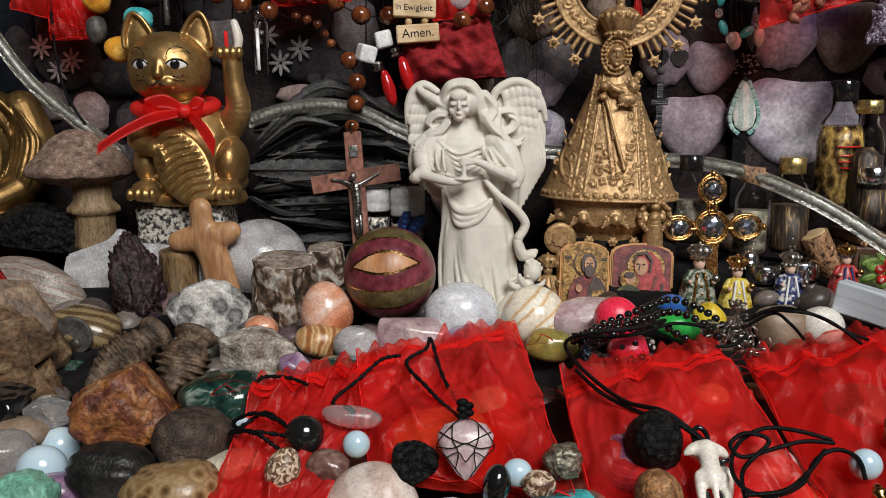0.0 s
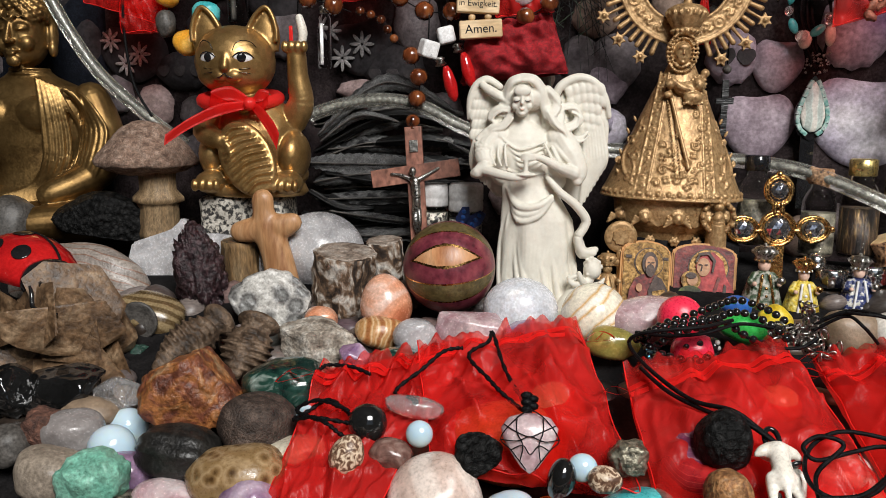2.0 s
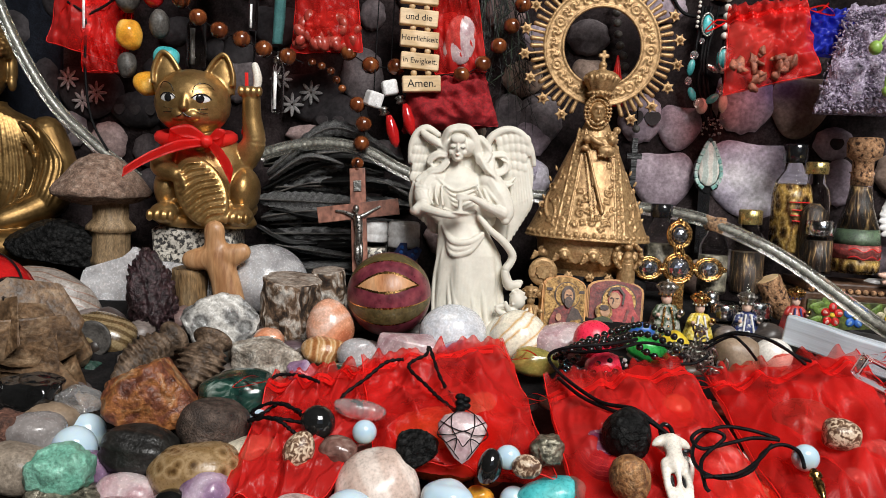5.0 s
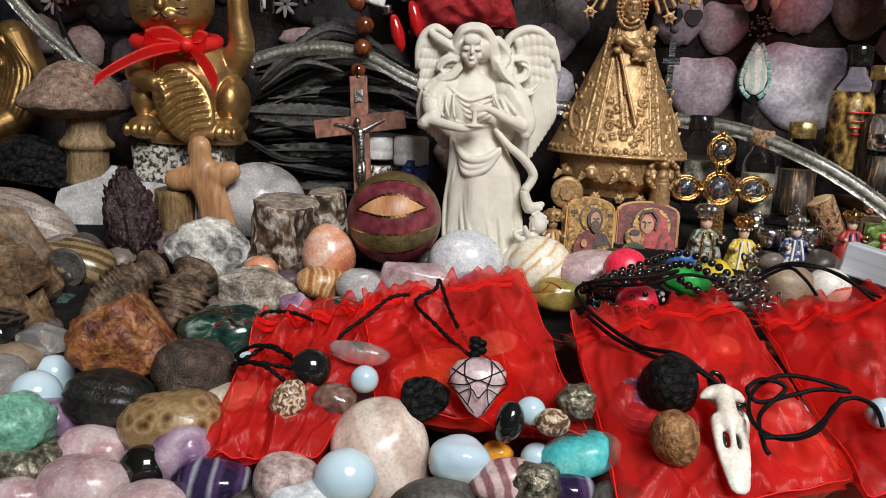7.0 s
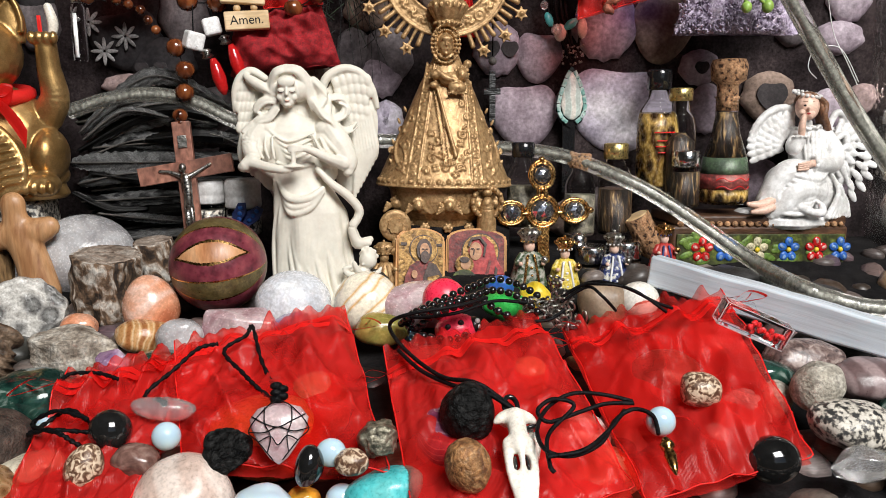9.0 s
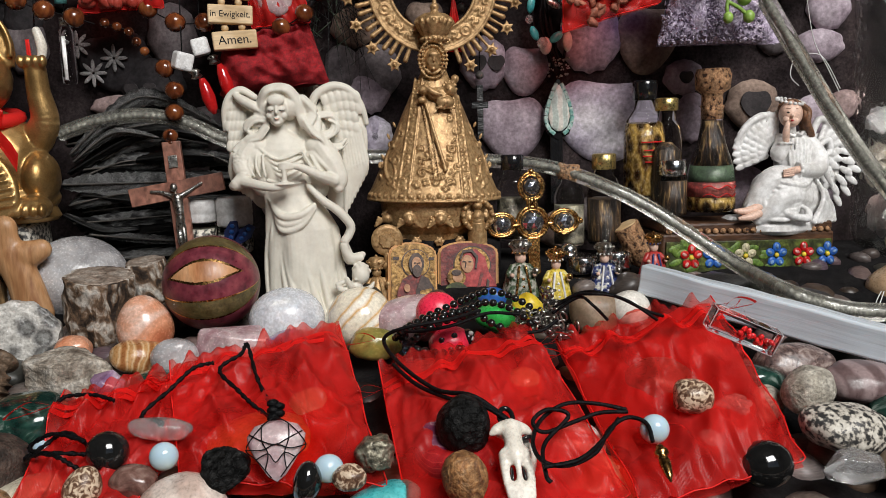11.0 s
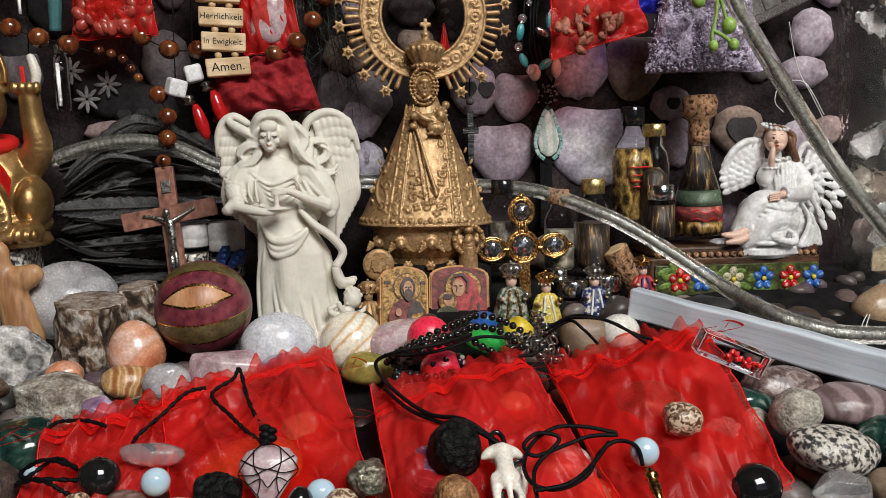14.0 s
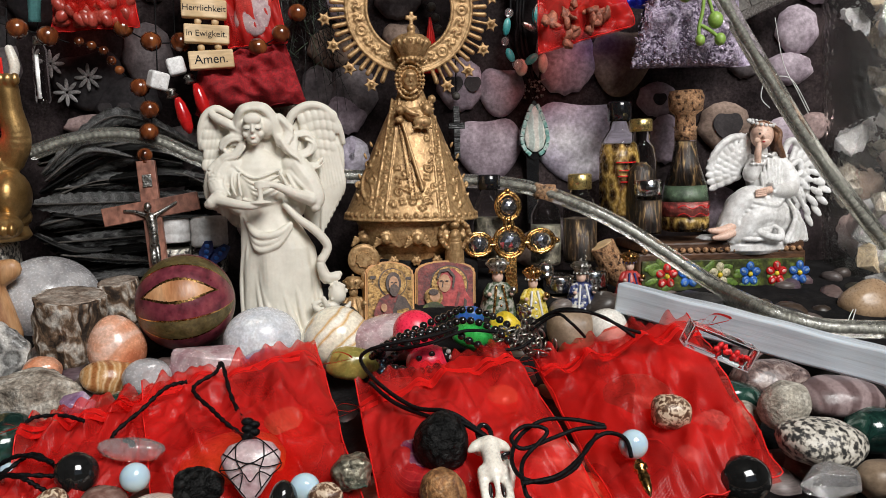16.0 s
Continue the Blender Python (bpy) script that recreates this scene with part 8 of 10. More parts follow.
def seated_angel(at):
    bm = bmesh.new()
    mm = 0.001

    def line(pts, radii, seg=10, mi=0):
        limb(bm, [Vector(p) * mm for p in pts], [r * mm for r in radii], seg, mi)

    def ball(c, r, rot=(0, 0, 0), sub=3, mi=0):
        ell(bm, Vector(c) * mm, tuple(q * mm for q in (r if isinstance(r, tuple) else (r, r, r))), rot, sub, mi)
    # the ground she sits on
    lathe(bm, [(34 * mm, 0), (39 * mm, 3 * mm), (38 * mm, 7 * mm), (31 * mm, 12 * mm)], Matrix.Diagonal((1, 0.6, 1, 1)), 48, 0, lambda a, i: 1 + 0.05 * math.sin(7 * a + i) + 0.03 * math.sin(3 * a))
    # seat, thighs and drawn-up knees under the skirt
    ball((16, 0, 24), (24, 18, 20))
    ball((-2, -9, 30), (18, 13, 15), (0, 20, 0))
    line([(14, -8, 34), (-4, -14, 39), (-14, -14, 32), (-21, -13, 18)], [12, 10, 8, 7], 16)
    line([(16, -10, 26), (0, -19, 28), (-10, -19, 18), (-18, -17, 11)], [11, 9, 8, 5], 16)
    # torso and neck
    ball((16, 1, 52), (13, 10, 18), (0, -6, 0))
    ball((16, 0, 65), (14, 9, 7))
    line([(13, -1, 70), (11, -3, 77)], [4.5, 4], 12)
    # folds: arcs round the knees, then falls to the ground
    for i in range(8):
        line([(27 - i, -11, 43 - 2.6 * i), (14 - 1.5 * i, -21 - 0.4 * i, 35 - 3.2 * i), (-2 - 1.4 * i, -24, 37 - 3.6 * i), (-12 - 0.8 * i, -19, 40 - 3.8 * i)], [1.0, 1.7, 1.8, 1.0], 8)
    for i in range(7):
        line([(27 + 1.2 * i, -12 + 0.8 * i, 40 - i), (30 + 1.8 * i, -19 + 1.2 * i, 26 - i), (22 + 3.6 * i, -21 + 1.6 * i, 9)], [1.0, 1.9, 2.4], 8)
    for i in range(5):
        line([(-13 - 1.4 * i, -19 + i, 38 - 2 * i), (-17 - 2.4 * i, -21 + i, 24 - i), (-13 - 4.6 * i, -21 + 1.5 * i, 13)], [0.9, 1.6, 1.9], 8)
    line([(-8, -22, 22), (0, -26, 15), (14, -25, 12), (16, -22, 17), (12, -22, 20)], [2, 2.6, 3, 2.4, 1.2])
    for i in range(7):
        line([(7 + 2.8 * i, -9.5 + 0.5 * abs(i - 3), 67), (8 + 2.6 * i, -10.5 + 0.5 * abs(i - 3), 56), (10 + 2.2 * i, -10 + 0.5 * abs(i - 3), 47)], [0.7, 1.1, 0.8], 6)
    # frilled collar
    for i in range(20):
        a = 2 * math.pi * i / 20
        ball((13.5 + 9 * math.cos(a), -1 + 7.5 * math.sin(a), 70 + 1.2 * math.cos(a) + (0.8 if i % 2 else -0.5)), (1.9, 2.2, 1.2), sub=2)
    # sleeves
    line([(27, -2, 64), (32, -6, 54), (30, -10, 46), (20, -16, 45), (11, -19, 46)], [6.5, 7, 6.5, 5, 4], 14)
    line([(6, -2, 64), (0, -8, 58), (-1, -11, 56), (2, -12, 62)], [5, 5.5, 5, 4.2], 14)
    for i in range(9):
        a = 2 * math.pi * i / 9
        ball((9.5, -19 + 4.4 * math.cos(a), 46 + 4.6 * math.sin(a)), (1.5, 1.7, 1.7), sub=1)
        ball((2.5 + 4.4 * math.cos(a), -12 + 4.2 * math.sin(a), 64), (1.6, 1.6, 1.4), sub=1)
    # wings, with layered rows of feathers
    root = (4, 8, 58)
    ball((-10, 8, 64), (14, 3.6, 17), (0, 24, 0))
    line([(2, 6, 84), (-8, 5, 83), (-18, 5, 76), (-24, 6, 64), (-24, 7, 52)], [2.4, 2.8, 2.6, 2.2, 1.2])
    for row, (s, n) in enumerate(((1.0, 12), (0.78, 11), (0.56, 9), (0.36, 7))):
        for k in range(n):
            a = math.radians(88 + 118 * k / (n - 1))
            ball((root[0] + s * 27 * math.cos(a) * 1.02, 5.4 - 1.1 * row, root[2] + s * 25 * math.sin(a)), (4.6, 1.5, 2.5), (0, -math.degrees(a) + 8, 0), 2)
    root = (36, 8, 58)
    ball((46, 8, 50), (13, 3.6, 22), (0, -16, 0))
    line([(33, 5, 66), (37, 4, 79), (43, 4, 80), (52, 5, 70), (60, 6, 58)], [2.2, 2.6, 2.6, 2.2, 1.4])
    for row, (s, n) in enumerate(((1.0, 13), (0.8, 12), (0.58, 10), (0.36, 7))):
        for k in range(n):
            a = math.radians(66 - 150 * k / (n - 1))
            ln = 24 + 22 * k / (n - 1) * (1 if row < 2 else 0.5)
            ball((root[0] + s * ln * math.cos(a), 5.4 - 1.1 * row, root[2] + s * ln * math.sin(a)), (6.6, 1.5, 2.7), (0, -math.degrees(a), 0), 2)
    line([(33, -2, 60), (42, -2, 66), (44, -3, 58), (36, -5, 52), (40, -6, 42), (46, -5, 32)], [2.2, 2.6, 2.4, 2.2, 2.4, 1.2])
    bm = fuse(bm, 0.0006, 1)
    # flesh, hair and the wreath of flowers
    ball((10, -5, 84.5), (8, 8, 9.6), mi=1)
    ball((9, -9, 79.5), (4.6, 4.6, 4), mi=1)
    ball((6.4, -13.2, 83.2), (1.1, 1.5, 1.5), sub=2, mi=1)
    for dx in (-1, 1):
        ball((7 + 4.6 * dx, -10.8 + 0.6 * dx, 80.6), (2.4, 2.2, 2.4), sub=2, mi=1)
        ball((7 + 3.6 * dx, -12.2 + 0.55 * dx, 85.4), (1.0, 0.5, 0.7), sub=2, mi=3)
        line([(7 + 2.2 * dx, -13, 88), (7 + 5 * dx, -12 + 0.5 * dx, 88.2)], [0.25, 0.2], 5, 2)
    ball((6.8, -12.8, 79.9), (1.5, 0.7, 0.7), sub=2, mi=4)
    line([(2.5, -13, 65), (2, -13.5, 72), (3.4, -12.5, 78)], [2.2, 2.5, 1.7], 10, 1)
    line([(9, -20, 46), (1, -23, 45)], [2.8, 2.4], 10, 1)
    for k in range(4):
        line([(2, -24.2, 47 - 1.5 * k), (-5, -24.5, 45.6 - 1.3 * k)], [1.1, 0.8], 6, 1)
    line([(-20, -19, 20), (-28, -20, 17.5), (-37, -20, 18)], [3.6, 3.4, 1.6], 10, 1)
    line([(-22, -23, 16), (-28, -24, 14), (-36, -24, 13)], [3.2, 3.0, 1.5], 10, 1)
    ball((12.5, -1, 88), (9, 9, 7.5), mi=2)
    rnd = random.Random(4)
    for i in range(20):
        u = i / 19
        y0 = -8 + 14 * u
        ph = rnd.random() * 6
        line([(12 + 3 * u, y0, 93), (20 + 1.5 * math.sin(ph), y0, 87), (21 + 3 * u, y0 - 1, 79), (25 + 3 * u + 2 * math.cos(ph), y0 * 0.7 - 1, 71), (28 + 3 * rnd.random(), y0 * 0.5, 64 + 5 * rnd.random())], [1.6, 2.2, 2.2, 2.0, 1.0], 8, 2)
    for i in range(18):
        a = 2 * math.pi * i / 18
        ball((11 + 9.0 * math.cos(a), -2 + 8.8 * math.sin(a), 93.6 + 2.2 * math.sin(a) - 0.9 * math.cos(a)), 1.35, sub=2, mi=0)
    return tagged(part("seated_angel_statue", bm, [WHITE, SKIN, HAIR, BLACKPAINT, REDFELT], None, "", at), "white seated angel figurine with brown hair on a painted box", "statue")


seated_angel(pose(0.3565, 0.5060, -0.0888, 0, 1, 0))


def bottle(at, prof, cap, label, fill, fillmat, rot=(0, 0, 0), lean=0, extra=()):
    """prof: glass outline (radius, height); cap: (outline, material); fill: outline of the contents."""
    ob = thing("glass_bottle", pose(*at, 0, lean, 0), label, "bottle", "small bottles")
    bm = bmesh.new()
    lathe(bm, prof, None, 36)
    g = part("glass", bm, CLEAR, ob, "clear glass")
    g.visible_shadow = False
    bm = bmesh.new()
    lathe(bm, fill, None, 28, 0, lambda a, i: 1 + 0.04 * math.sin(3 * a + i))
    part("contents", bm, fillmat, ob)
    bm = bmesh.new()
    lathe(bm, cap[0], None, 40, 0, (lambda a, i: 1 + 0.02 * math.sin(24 * a)) if cap[1] != CORKM else (lambda a, i: 1 + 0.02 * math.sin(5 * a + i)))
    part("cap", bm, cap[1], ob)
    return ob


HERBS = stoned("dried_herbs_in_oil", [(0.006, 0.004, 0.002), (0.05, 0.024, 0.007), (0.34, 0.22, 0.06), (0.05, 0.02, 0.006)], 120, 0.25, 0.6, "cell", stretch=(1, 1, 0.6), lo=0.1, hi=0.8)
STRAW = stoned("dried_stalks", [(0.006, 0.003, 0.002), (0.05, 0.024, 0.008), (0.34, 0.22, 0.09)], 240, 0.5, 0.9, stretch=(1, 1, 0.16), lo=0.42, hi=0.68, dist=1.5)
PALESTUFF = stoned("pale_resin_pieces", [(0.05, 0.045, 0.03), (0.3, 0.27, 0.2)], 150, 0.5, 0.7)
k = 0.0004
BLACKCAP = [(18 * k, 170 * k), (21 * k, 172 * k), (21 * k, 202 * k), (19 * k, 205 * k)]
b = bottle((0.2635, 0.5120, -0.0603), [(32 * k, 0), (36 * k, 4 * k), (36 * k, 110 * k), (32 * k, 135 * k), (18 * k, 156 * k), (16 * k, 172 * k)], (BLACKCAP, BLACKPAINT), "square-shouldered bottle of herbs with a black cap", [(30 * k, 4 * k), (33 * k, 8 * k), (33 * k, 108 * k), (28 * k, 130 * k)], HERBS)
for z, ww in ((98, 40), (84, 30), (74, 34), (64, 26)):
    bm = bmesh.new()
    tube(bm, [(37 * k * math.sin(a), -37 * k * math.cos(a), z * k) for a in [ww / 74 * (-1 + 2 * i / 6) for i in range(7)]], 1.3 * k, 6, 3)
    part("printed_bar", bm, REDENAM, b)
GOLDCAP = stoned("pale_gold_cap", [(0.6, 0.46, 0.17), (0.7, 0.56, 0.25)], 60, 0.3, 0.05, metal=0.9)
bottle((0.2721, 0.4950, -0.0633), [(24 * k, 0), (26 * k, 3 * k), (26 * k, 108 * k), (22 * k, 130 * k), (15 * k, 142 * k), (15 * k, 164 * k)], ([(17 * k, 158 * k), (19 * k, 159 * k), (19 * k, 178 * k), (16 * k, 180 * k)], GOLDCAP), "slim bottle of straw with a gold cap", [(20 * k, 3 * k), (23 * k, 6 * k), (20 * k, 90 * k), (8 * k, 105 * k)], STRAW)
bottle((0.2734, 0.4870, -0.0705), [(22 * k, 0), (24 * k, 3 * k), (24 * k, 66 * k), (20 * k, 74 * k)], ([(21 * k, 66 * k), (23 * k, 67 * k), (23 * k, 92 * k), (20 * k, 94 * k)], CHROME), "small bottle of stalks with a silver cap", [(19 * k, 3 * k), (21 * k, 5 * k), (20 * k, 58 * k)], STRAW)
b = bottle((0.3079, 0.5000, -0.0706), [(36 * k, 0), (42 * k, 5 * k), (42 * k, 50 * k), (37 * k, 80 * k), (24 * k, 120 * k), (19 * k, 150 * k), (19 * k, 180 * k), (23 * k, 184 * k)], ([(16 * k, 160 * k), (18 * k, 188 * k), (18 * k, 204 * k), (29 * k, 212 * k), (31 * k, 236 * k), (27 * k, 246 * k)], CORKM), "tapered corked bottle layered with herbs and salt", [(34 * k, 4 * k), (39 * k, 7 * k), (39 * k, 26 * k)], HERBS)
bm = bmesh.new()
lathe(bm, [(38 * k, 26.5 * k), (38 * k, 52 * k)], None, 28)
part("red_layer", bm, ICONRED, b, "dark red layer of petals")
bm = bmesh.new()
lathe(bm, [(38 * k, 52.5 * k), (36 * k, 62 * k), (33 * k, 80 * k)], None, 28)
part("green_layer", bm, GREENDK, b, "green layer of herbs")
bm = bmesh.new()
lathe(bm, [(32 * k, 80.5 * k), (21 * k, 120 * k), (16 * k, 150 * k), (15 * k, 158 * k)], None, 28)
part("wood_layer", bm, STRAW, b, "pale wood chips")
for z in (44, 30):
    bm = bmesh.new()
    tube(bm, [(43.5 * k * math.sin(a), -43.5 * k * math.cos(a), (z + 3 * math.sin(9 * a)) * k) for a in [0.75 * (-1 + 2 * i / 10) for i in range(11)]], 1.1 * k, 6, 3)
    part("printed_bar", bm, REDENAM, b)
k = 0.0004
for x, y, s, cm, fm, lab in ((1400, 440, 1.0, GOLDCAP, STRAW, "small vial of stalks with a gold cap"), (1330, 440, 0.9, CORKM, PALESTUFF, "small corked vial of pale resin"), (1222, 425, 0.95, BLACKPAINT, PALESTUFF, "small vial with a black cap behind the cross")):
    s *= k
    at = {1400: (0.2347, 0.5150, -0.0922), 1330: (0.2106, 0.5200, -0.0930), 1222: (0.1704, 0.5250, -0.0878)}[x]
    bottle(at, [(27 * s, 0), (30 * s, 4 * s), (30 * s, 95 * s), (26 * s, 112 * s), (17 * s, 122 * s), (17 * s, 140 * s)], ([(19 * s, 132 * s), (21 * s, 133 * s), (21 * s, 158 * s), (18 * s, 160 * s)], cm), lab, [(24 * s, 4 * s), (26 * s, 8 * s), (25 * s, 80 * s)], fm)
jar = None
for at, lab in (((0.2334, 0.4900, -0.1054), "small glass jar with a grey screw cap"), ((0.2117, 0.4950, -0.1087), "small glass jar with a grey screw cap")):
    s = 0.0004
    bottle(at, [(26 * s, -40 * s), (28 * s, -36 * s), (28 * s, 2 * s), (24 * s, 8 * s)], ([(27 * s, 0), (29 * s, 2 * s), (27 * s, 8 * s), (29 * s, 12 * s), (27 * s, 18 * s), (28 * s, 24 * s), (24 * s, 30 * s)], CHROME), lab, [(20 * s, -36 * s), (24 * s, -32 * s), (22 * s, -6 * s)], STRAW)
log((0.2538, 0.5050, -0.0923), 0.0175, 0.0305, CORKM, PALEWOOD, "short dark patterned wooden stick", (0, -28, 0), 3)
# two white-capped jars behind the crucifix
for at, s, lab, fly in (((-0.0485, 0.5500, -0.0757), 0.0004, "small clear jar with a white cap", False), ((-0.0257, 0.5480, -0.0809), 0.0005, "clear jar with a white cap and a blue butterfly", True)):
    ob = thing("small_jar", at, lab, "jar")
    bm = bmesh.new()
    lathe(bm, [(22 * s, -18 * s), (24 * s, -15 * s), (24 * s, 16 * s), (22 * s, 19 * s)], None, 32)
    part("glass", bm, CLEAR, ob).visible_shadow = False
    bm = bmesh.new()
    lathe(bm, [(20 * s, -17 * s), (21 * s, 8 * s)], None, 28)
    part("contents", bm, DALM, ob)
    bm = bmesh.new()
    lathe(bm, [(24 * s, 20 * s), (25 * s, 22 * s), (25 * s, 33 * s), (24.2 * s, 35 * s), (25 * s, 37 * s), (25 * s, 56 * s), (22 * s, 60 * s)], None, 40)
    part("cap", bm, WHITE, ob)
    if fly:
        for sx, rot in ((0, 40), (1, 10)):
            bm = bmesh.new()
            plate(bm, [(0, 0), (8 * s, 20 * s), (4 * s, 36 * s), (-6 * s, 34 * s), (-12 * s, 18 * s), (-10 * s, 4 * s)], 1.2 * s)
            part("butterfly_wing", bm, NAVY, ob, "dark blue wing", at=pose(4 * s - 8 * s * sx, -27 * s, -6 * s, 0, rot, 0))
            for q in range(3):
                bm = bmesh.new()
                ell(bm, (-2 * s, -1 * s, (12 + 8 * q) * s), (3.4 * s, 0.8 * s, 3 * s), sub=2)
                part("wing_mark", bm, BLUEP, ob, at=pose(4 * s - 8 * s * sx, -27 * s, -6 * s, 0, rot, 0))

# selenite stick and the clear box
a, b2 = Vector((0.2238, 0.4191, -0.1000)), Vector((0.3209, 0.3086, -0.1230))
dirv = (b2 - a)
bm = bmesh.new()
L = dirv.length
box(bm, (L / 2, 0, 0), (L, 0.011, 0.0180), bev=0.0015)
bmesh.ops.subdivide_edges(bm, edges=[e for e in bm.edges if e.calc_length() > L * 0.5], cuts=24)
for v in bm.verts:
    v.co += Vector((0, noise.noise(v.co * 40), noise.noise(v.co * 40 + Vector((9, 0, 0))))) * 0.0009
tagged(part("selenite_stick", bm, SELENITE, None, "", Matrix.Translation(a) @ dirv.to_track_quat("X", "Z").to_matrix().to_4x4()), "long white fibrous selenite stick", "mineral")
cb = thing("clear_box", pose(*(0.2350, 0.3245, -0.1085), 6, 24, -12), "clear plastic hanging box of red pieces", "box")
k = 0.0002
bm = bmesh.new()
box(bm, (0, 0, 0), (170 * k, 50 * k, 60 * k), bev=8 * k)
PLAST = glass("clear_plastic", (0.95, 0.96, 0.97), 0.04, 1.3)
part("case", bm, PLAST, cb).visible_shadow = False
for sx in (-1, 1):
    for sy in (-1, 1):
        for pts in ([(sx * 84 * k, sy * 25 * k, -29 * k), (sx * 84 * k, sy * 25 * k, 29 * k)], [(sx * 84 * k, -25 * k, sy * 29 * k), (sx * 84 * k, 25 * k, sy * 29 * k)], [(-84 * k, sx * 25 * k, sy * 29 * k), (84 * k, sx * 25 * k, sy * 29 * k)]):
            bm = bmesh.new()
            tube(bm, pts, 1.3 * k, 6, 4)
            part("edge", bm, PALEQ, cb, "milky plastic edge")
bm = bmesh.new()
plate(bm, [(-104 * k, 16 * k), (-60 * k, 46 * k), (-20 * k, 46 * k), (-4 * k, 30 * k), (-30 * k, 34 * k), (-56 * k, 34 * k), (-92 * k, 8 * k)], 4 * k)
part("hanger", bm, PLAST, cb).visible_shadow = False
rnd = random.Random(2)
bm0 = bmesh.new()
ell(bm0, (0, 0, 0), (9 * k, 8 * k, 7 * k), sub=2)
first = part("red_piece", bm0, REDENAM, cb, at=(50 * k, 0, -14 * k))
for i in range(22):
    q = new("red_piece", first.data)
    q.parent = cb
    q.matrix_basis = pose(rnd.uniform(-10, 74) * k, rnd.uniform(-14, 14) * k, rnd.uniform(-20, 8) * k, rnd.uniform(0, 90), rnd.uniform(0, 90), 0)

# ---- the clear hoses ----
HOSE = stoned("clear_rope_light", [(0.6, 0.6, 0.54), (0.74, 0.73, 0.66)], 260, 0.14, 0.15, clear=0.93)

WIREGREY = stoned("dull_grey_wire", [(0.16, 0.16, 0.15), (0.36, 0.36, 0.33)], 400, 0.5, 0.2, metal=0.3)


def hose(pts, r, label):
    ob = thing("light_hose", pts[0], label, "light hose", "clear light hoses")
    o = Vector(pts[0])
    bm = bmesh.new()
    tube(bm, [Vector(p) - o for p in pts], r, 16, 14)
    part("tube", bm, HOSE, ob, "clear plastic tube").visible_shadow = False
    bm = bmesh.new()
    tube(bm, [Vector(p) - o for p in pts], r * 0.34, 8, 30, taper=lambda u: 1 + 0.14 * math.sin(u * 700))
    part("wire", bm, WIREGREY, ob, "silvery inner wire")
    return ob


hose([(-0.3893, 0.6000, 0.1711), (-0.3636, 0.6000, 0.0973), (-0.3284, 0.6000, 0.0364), (-0.2910, 0.6000, -0.0001), (-0.2537, 0.6000, -0.0278)], 0.0052, "clear plastic rope light curving down the backdrop")
hose([(-0.1456, 0.5750, -0.0036), (-0.1192, 0.5720, 0.0045), (-0.0890, 0.5680, 0.0081), (-0.0593, 0.5620, 0.0030), (-0.0304, 0.5580, -0.0108), (0.0064, 0.5560, -0.0231), (0.0633, 0.5540, -0.0256), (0.1117, 0.5520, -0.0281), (0.1564, 0.5450, -0.0315), (0.1955, 0.5250, -0.0363), (0.2281, 0.5000, -0.0494), (0.2588, 0.4850, -0.0668), (0.3056, 0.4550, -0.1027), (0.2961, 0.3855, -0.1055), (0.3130, 0.3760, -0.1121), (0.3299, 0.3700, -0.1158), (0.3607, 0.3640, -0.1175)], 0.0052, "clear plastic rope light arching behind the figurines")
hose([(0.2955, 0.4600, 0.1099), (0.3195, 0.4600, 0.0714), (0.3506, 0.4600, 0.0261), (0.3859, 0.4550, -0.0269), (0.4308, 0.4500, -0.0817)], 0.0056, "clear plastic rope light hanging in front of the bottles")

# ---- the glass vase of stones ----
vase = thing("glass_vase", (0.4916, 0.5050, -0.1414), "tall hammered glass vase filled with pale stones", "vase")
R = 0.062
HAMMER, hn, hl, hb = material("hammered_glass", 0.05, 0, Transmission_Weight=0.96, IOR=1.14)
hb.inputs["Base Color"].default_value = (0.92, 0.92, 0.9, 1)
hv = hn.new("ShaderNodeTexVoronoi")
hv.inputs["Scale"].default_value = 190
htc = hn.new("ShaderNodeTexCoord")
hl.new(htc.outputs["Object"], hv.inputs["Vector"])
hbu = hn.new("ShaderNodeBump")
hbu.inputs["Strength"].default_value, hbu.inputs["Distance"].default_value = 0.8, 0.0014
hl.new(hv.outputs["Distance"], hbu.inputs["Height"])
hl.new(hbu.outputs[0], hb.inputs["Normal"])
bm = bmesh.new()
lathe(bm, [(R * 0.86, 0), (R * 0.92, 0.003), (R * 0.96, 0.05), (R, 0.16), (R * 1.04, 0.30), (R * 1.0, 0.302), (R * 0.95, 0.16), (R * 0.9, 0.05), (R * 0.86, 0.006)], None, 64)
part("wall", bm, HAMMER, vase, "hammered clear glass").visible_shadow = False
rnd = random.Random(8)
VST = [PALEQ, LIMESTONE, QUARTZ, stoned("honey_chips", [(0.4, 0.3, 0.18), (0.62, 0.52, 0.38)], 90, 0.35, 0.3)]
for i in range(150):
    a, rr = rnd.uniform(0, 6.28), R * 0.80 * rnd.random() ** 0.25
    bm = bmesh.new()
    for q in range(12):
        v = Vector((rnd.gauss(0, 1), rnd.gauss(0, 1), rnd.gauss(0, 1))).normalized() * rnd.uniform(0.0095, 0.0145)
        bm.verts.new(v)
    bmesh.ops.convex_hull(bm, input=bm.verts)
    part("stone_chip", bm, VST[i % 4], vase, at=pose(rr * math.cos(a), rr * math.sin(a), 0.014 + 0.26 * i / 150, 0, 0, 0))

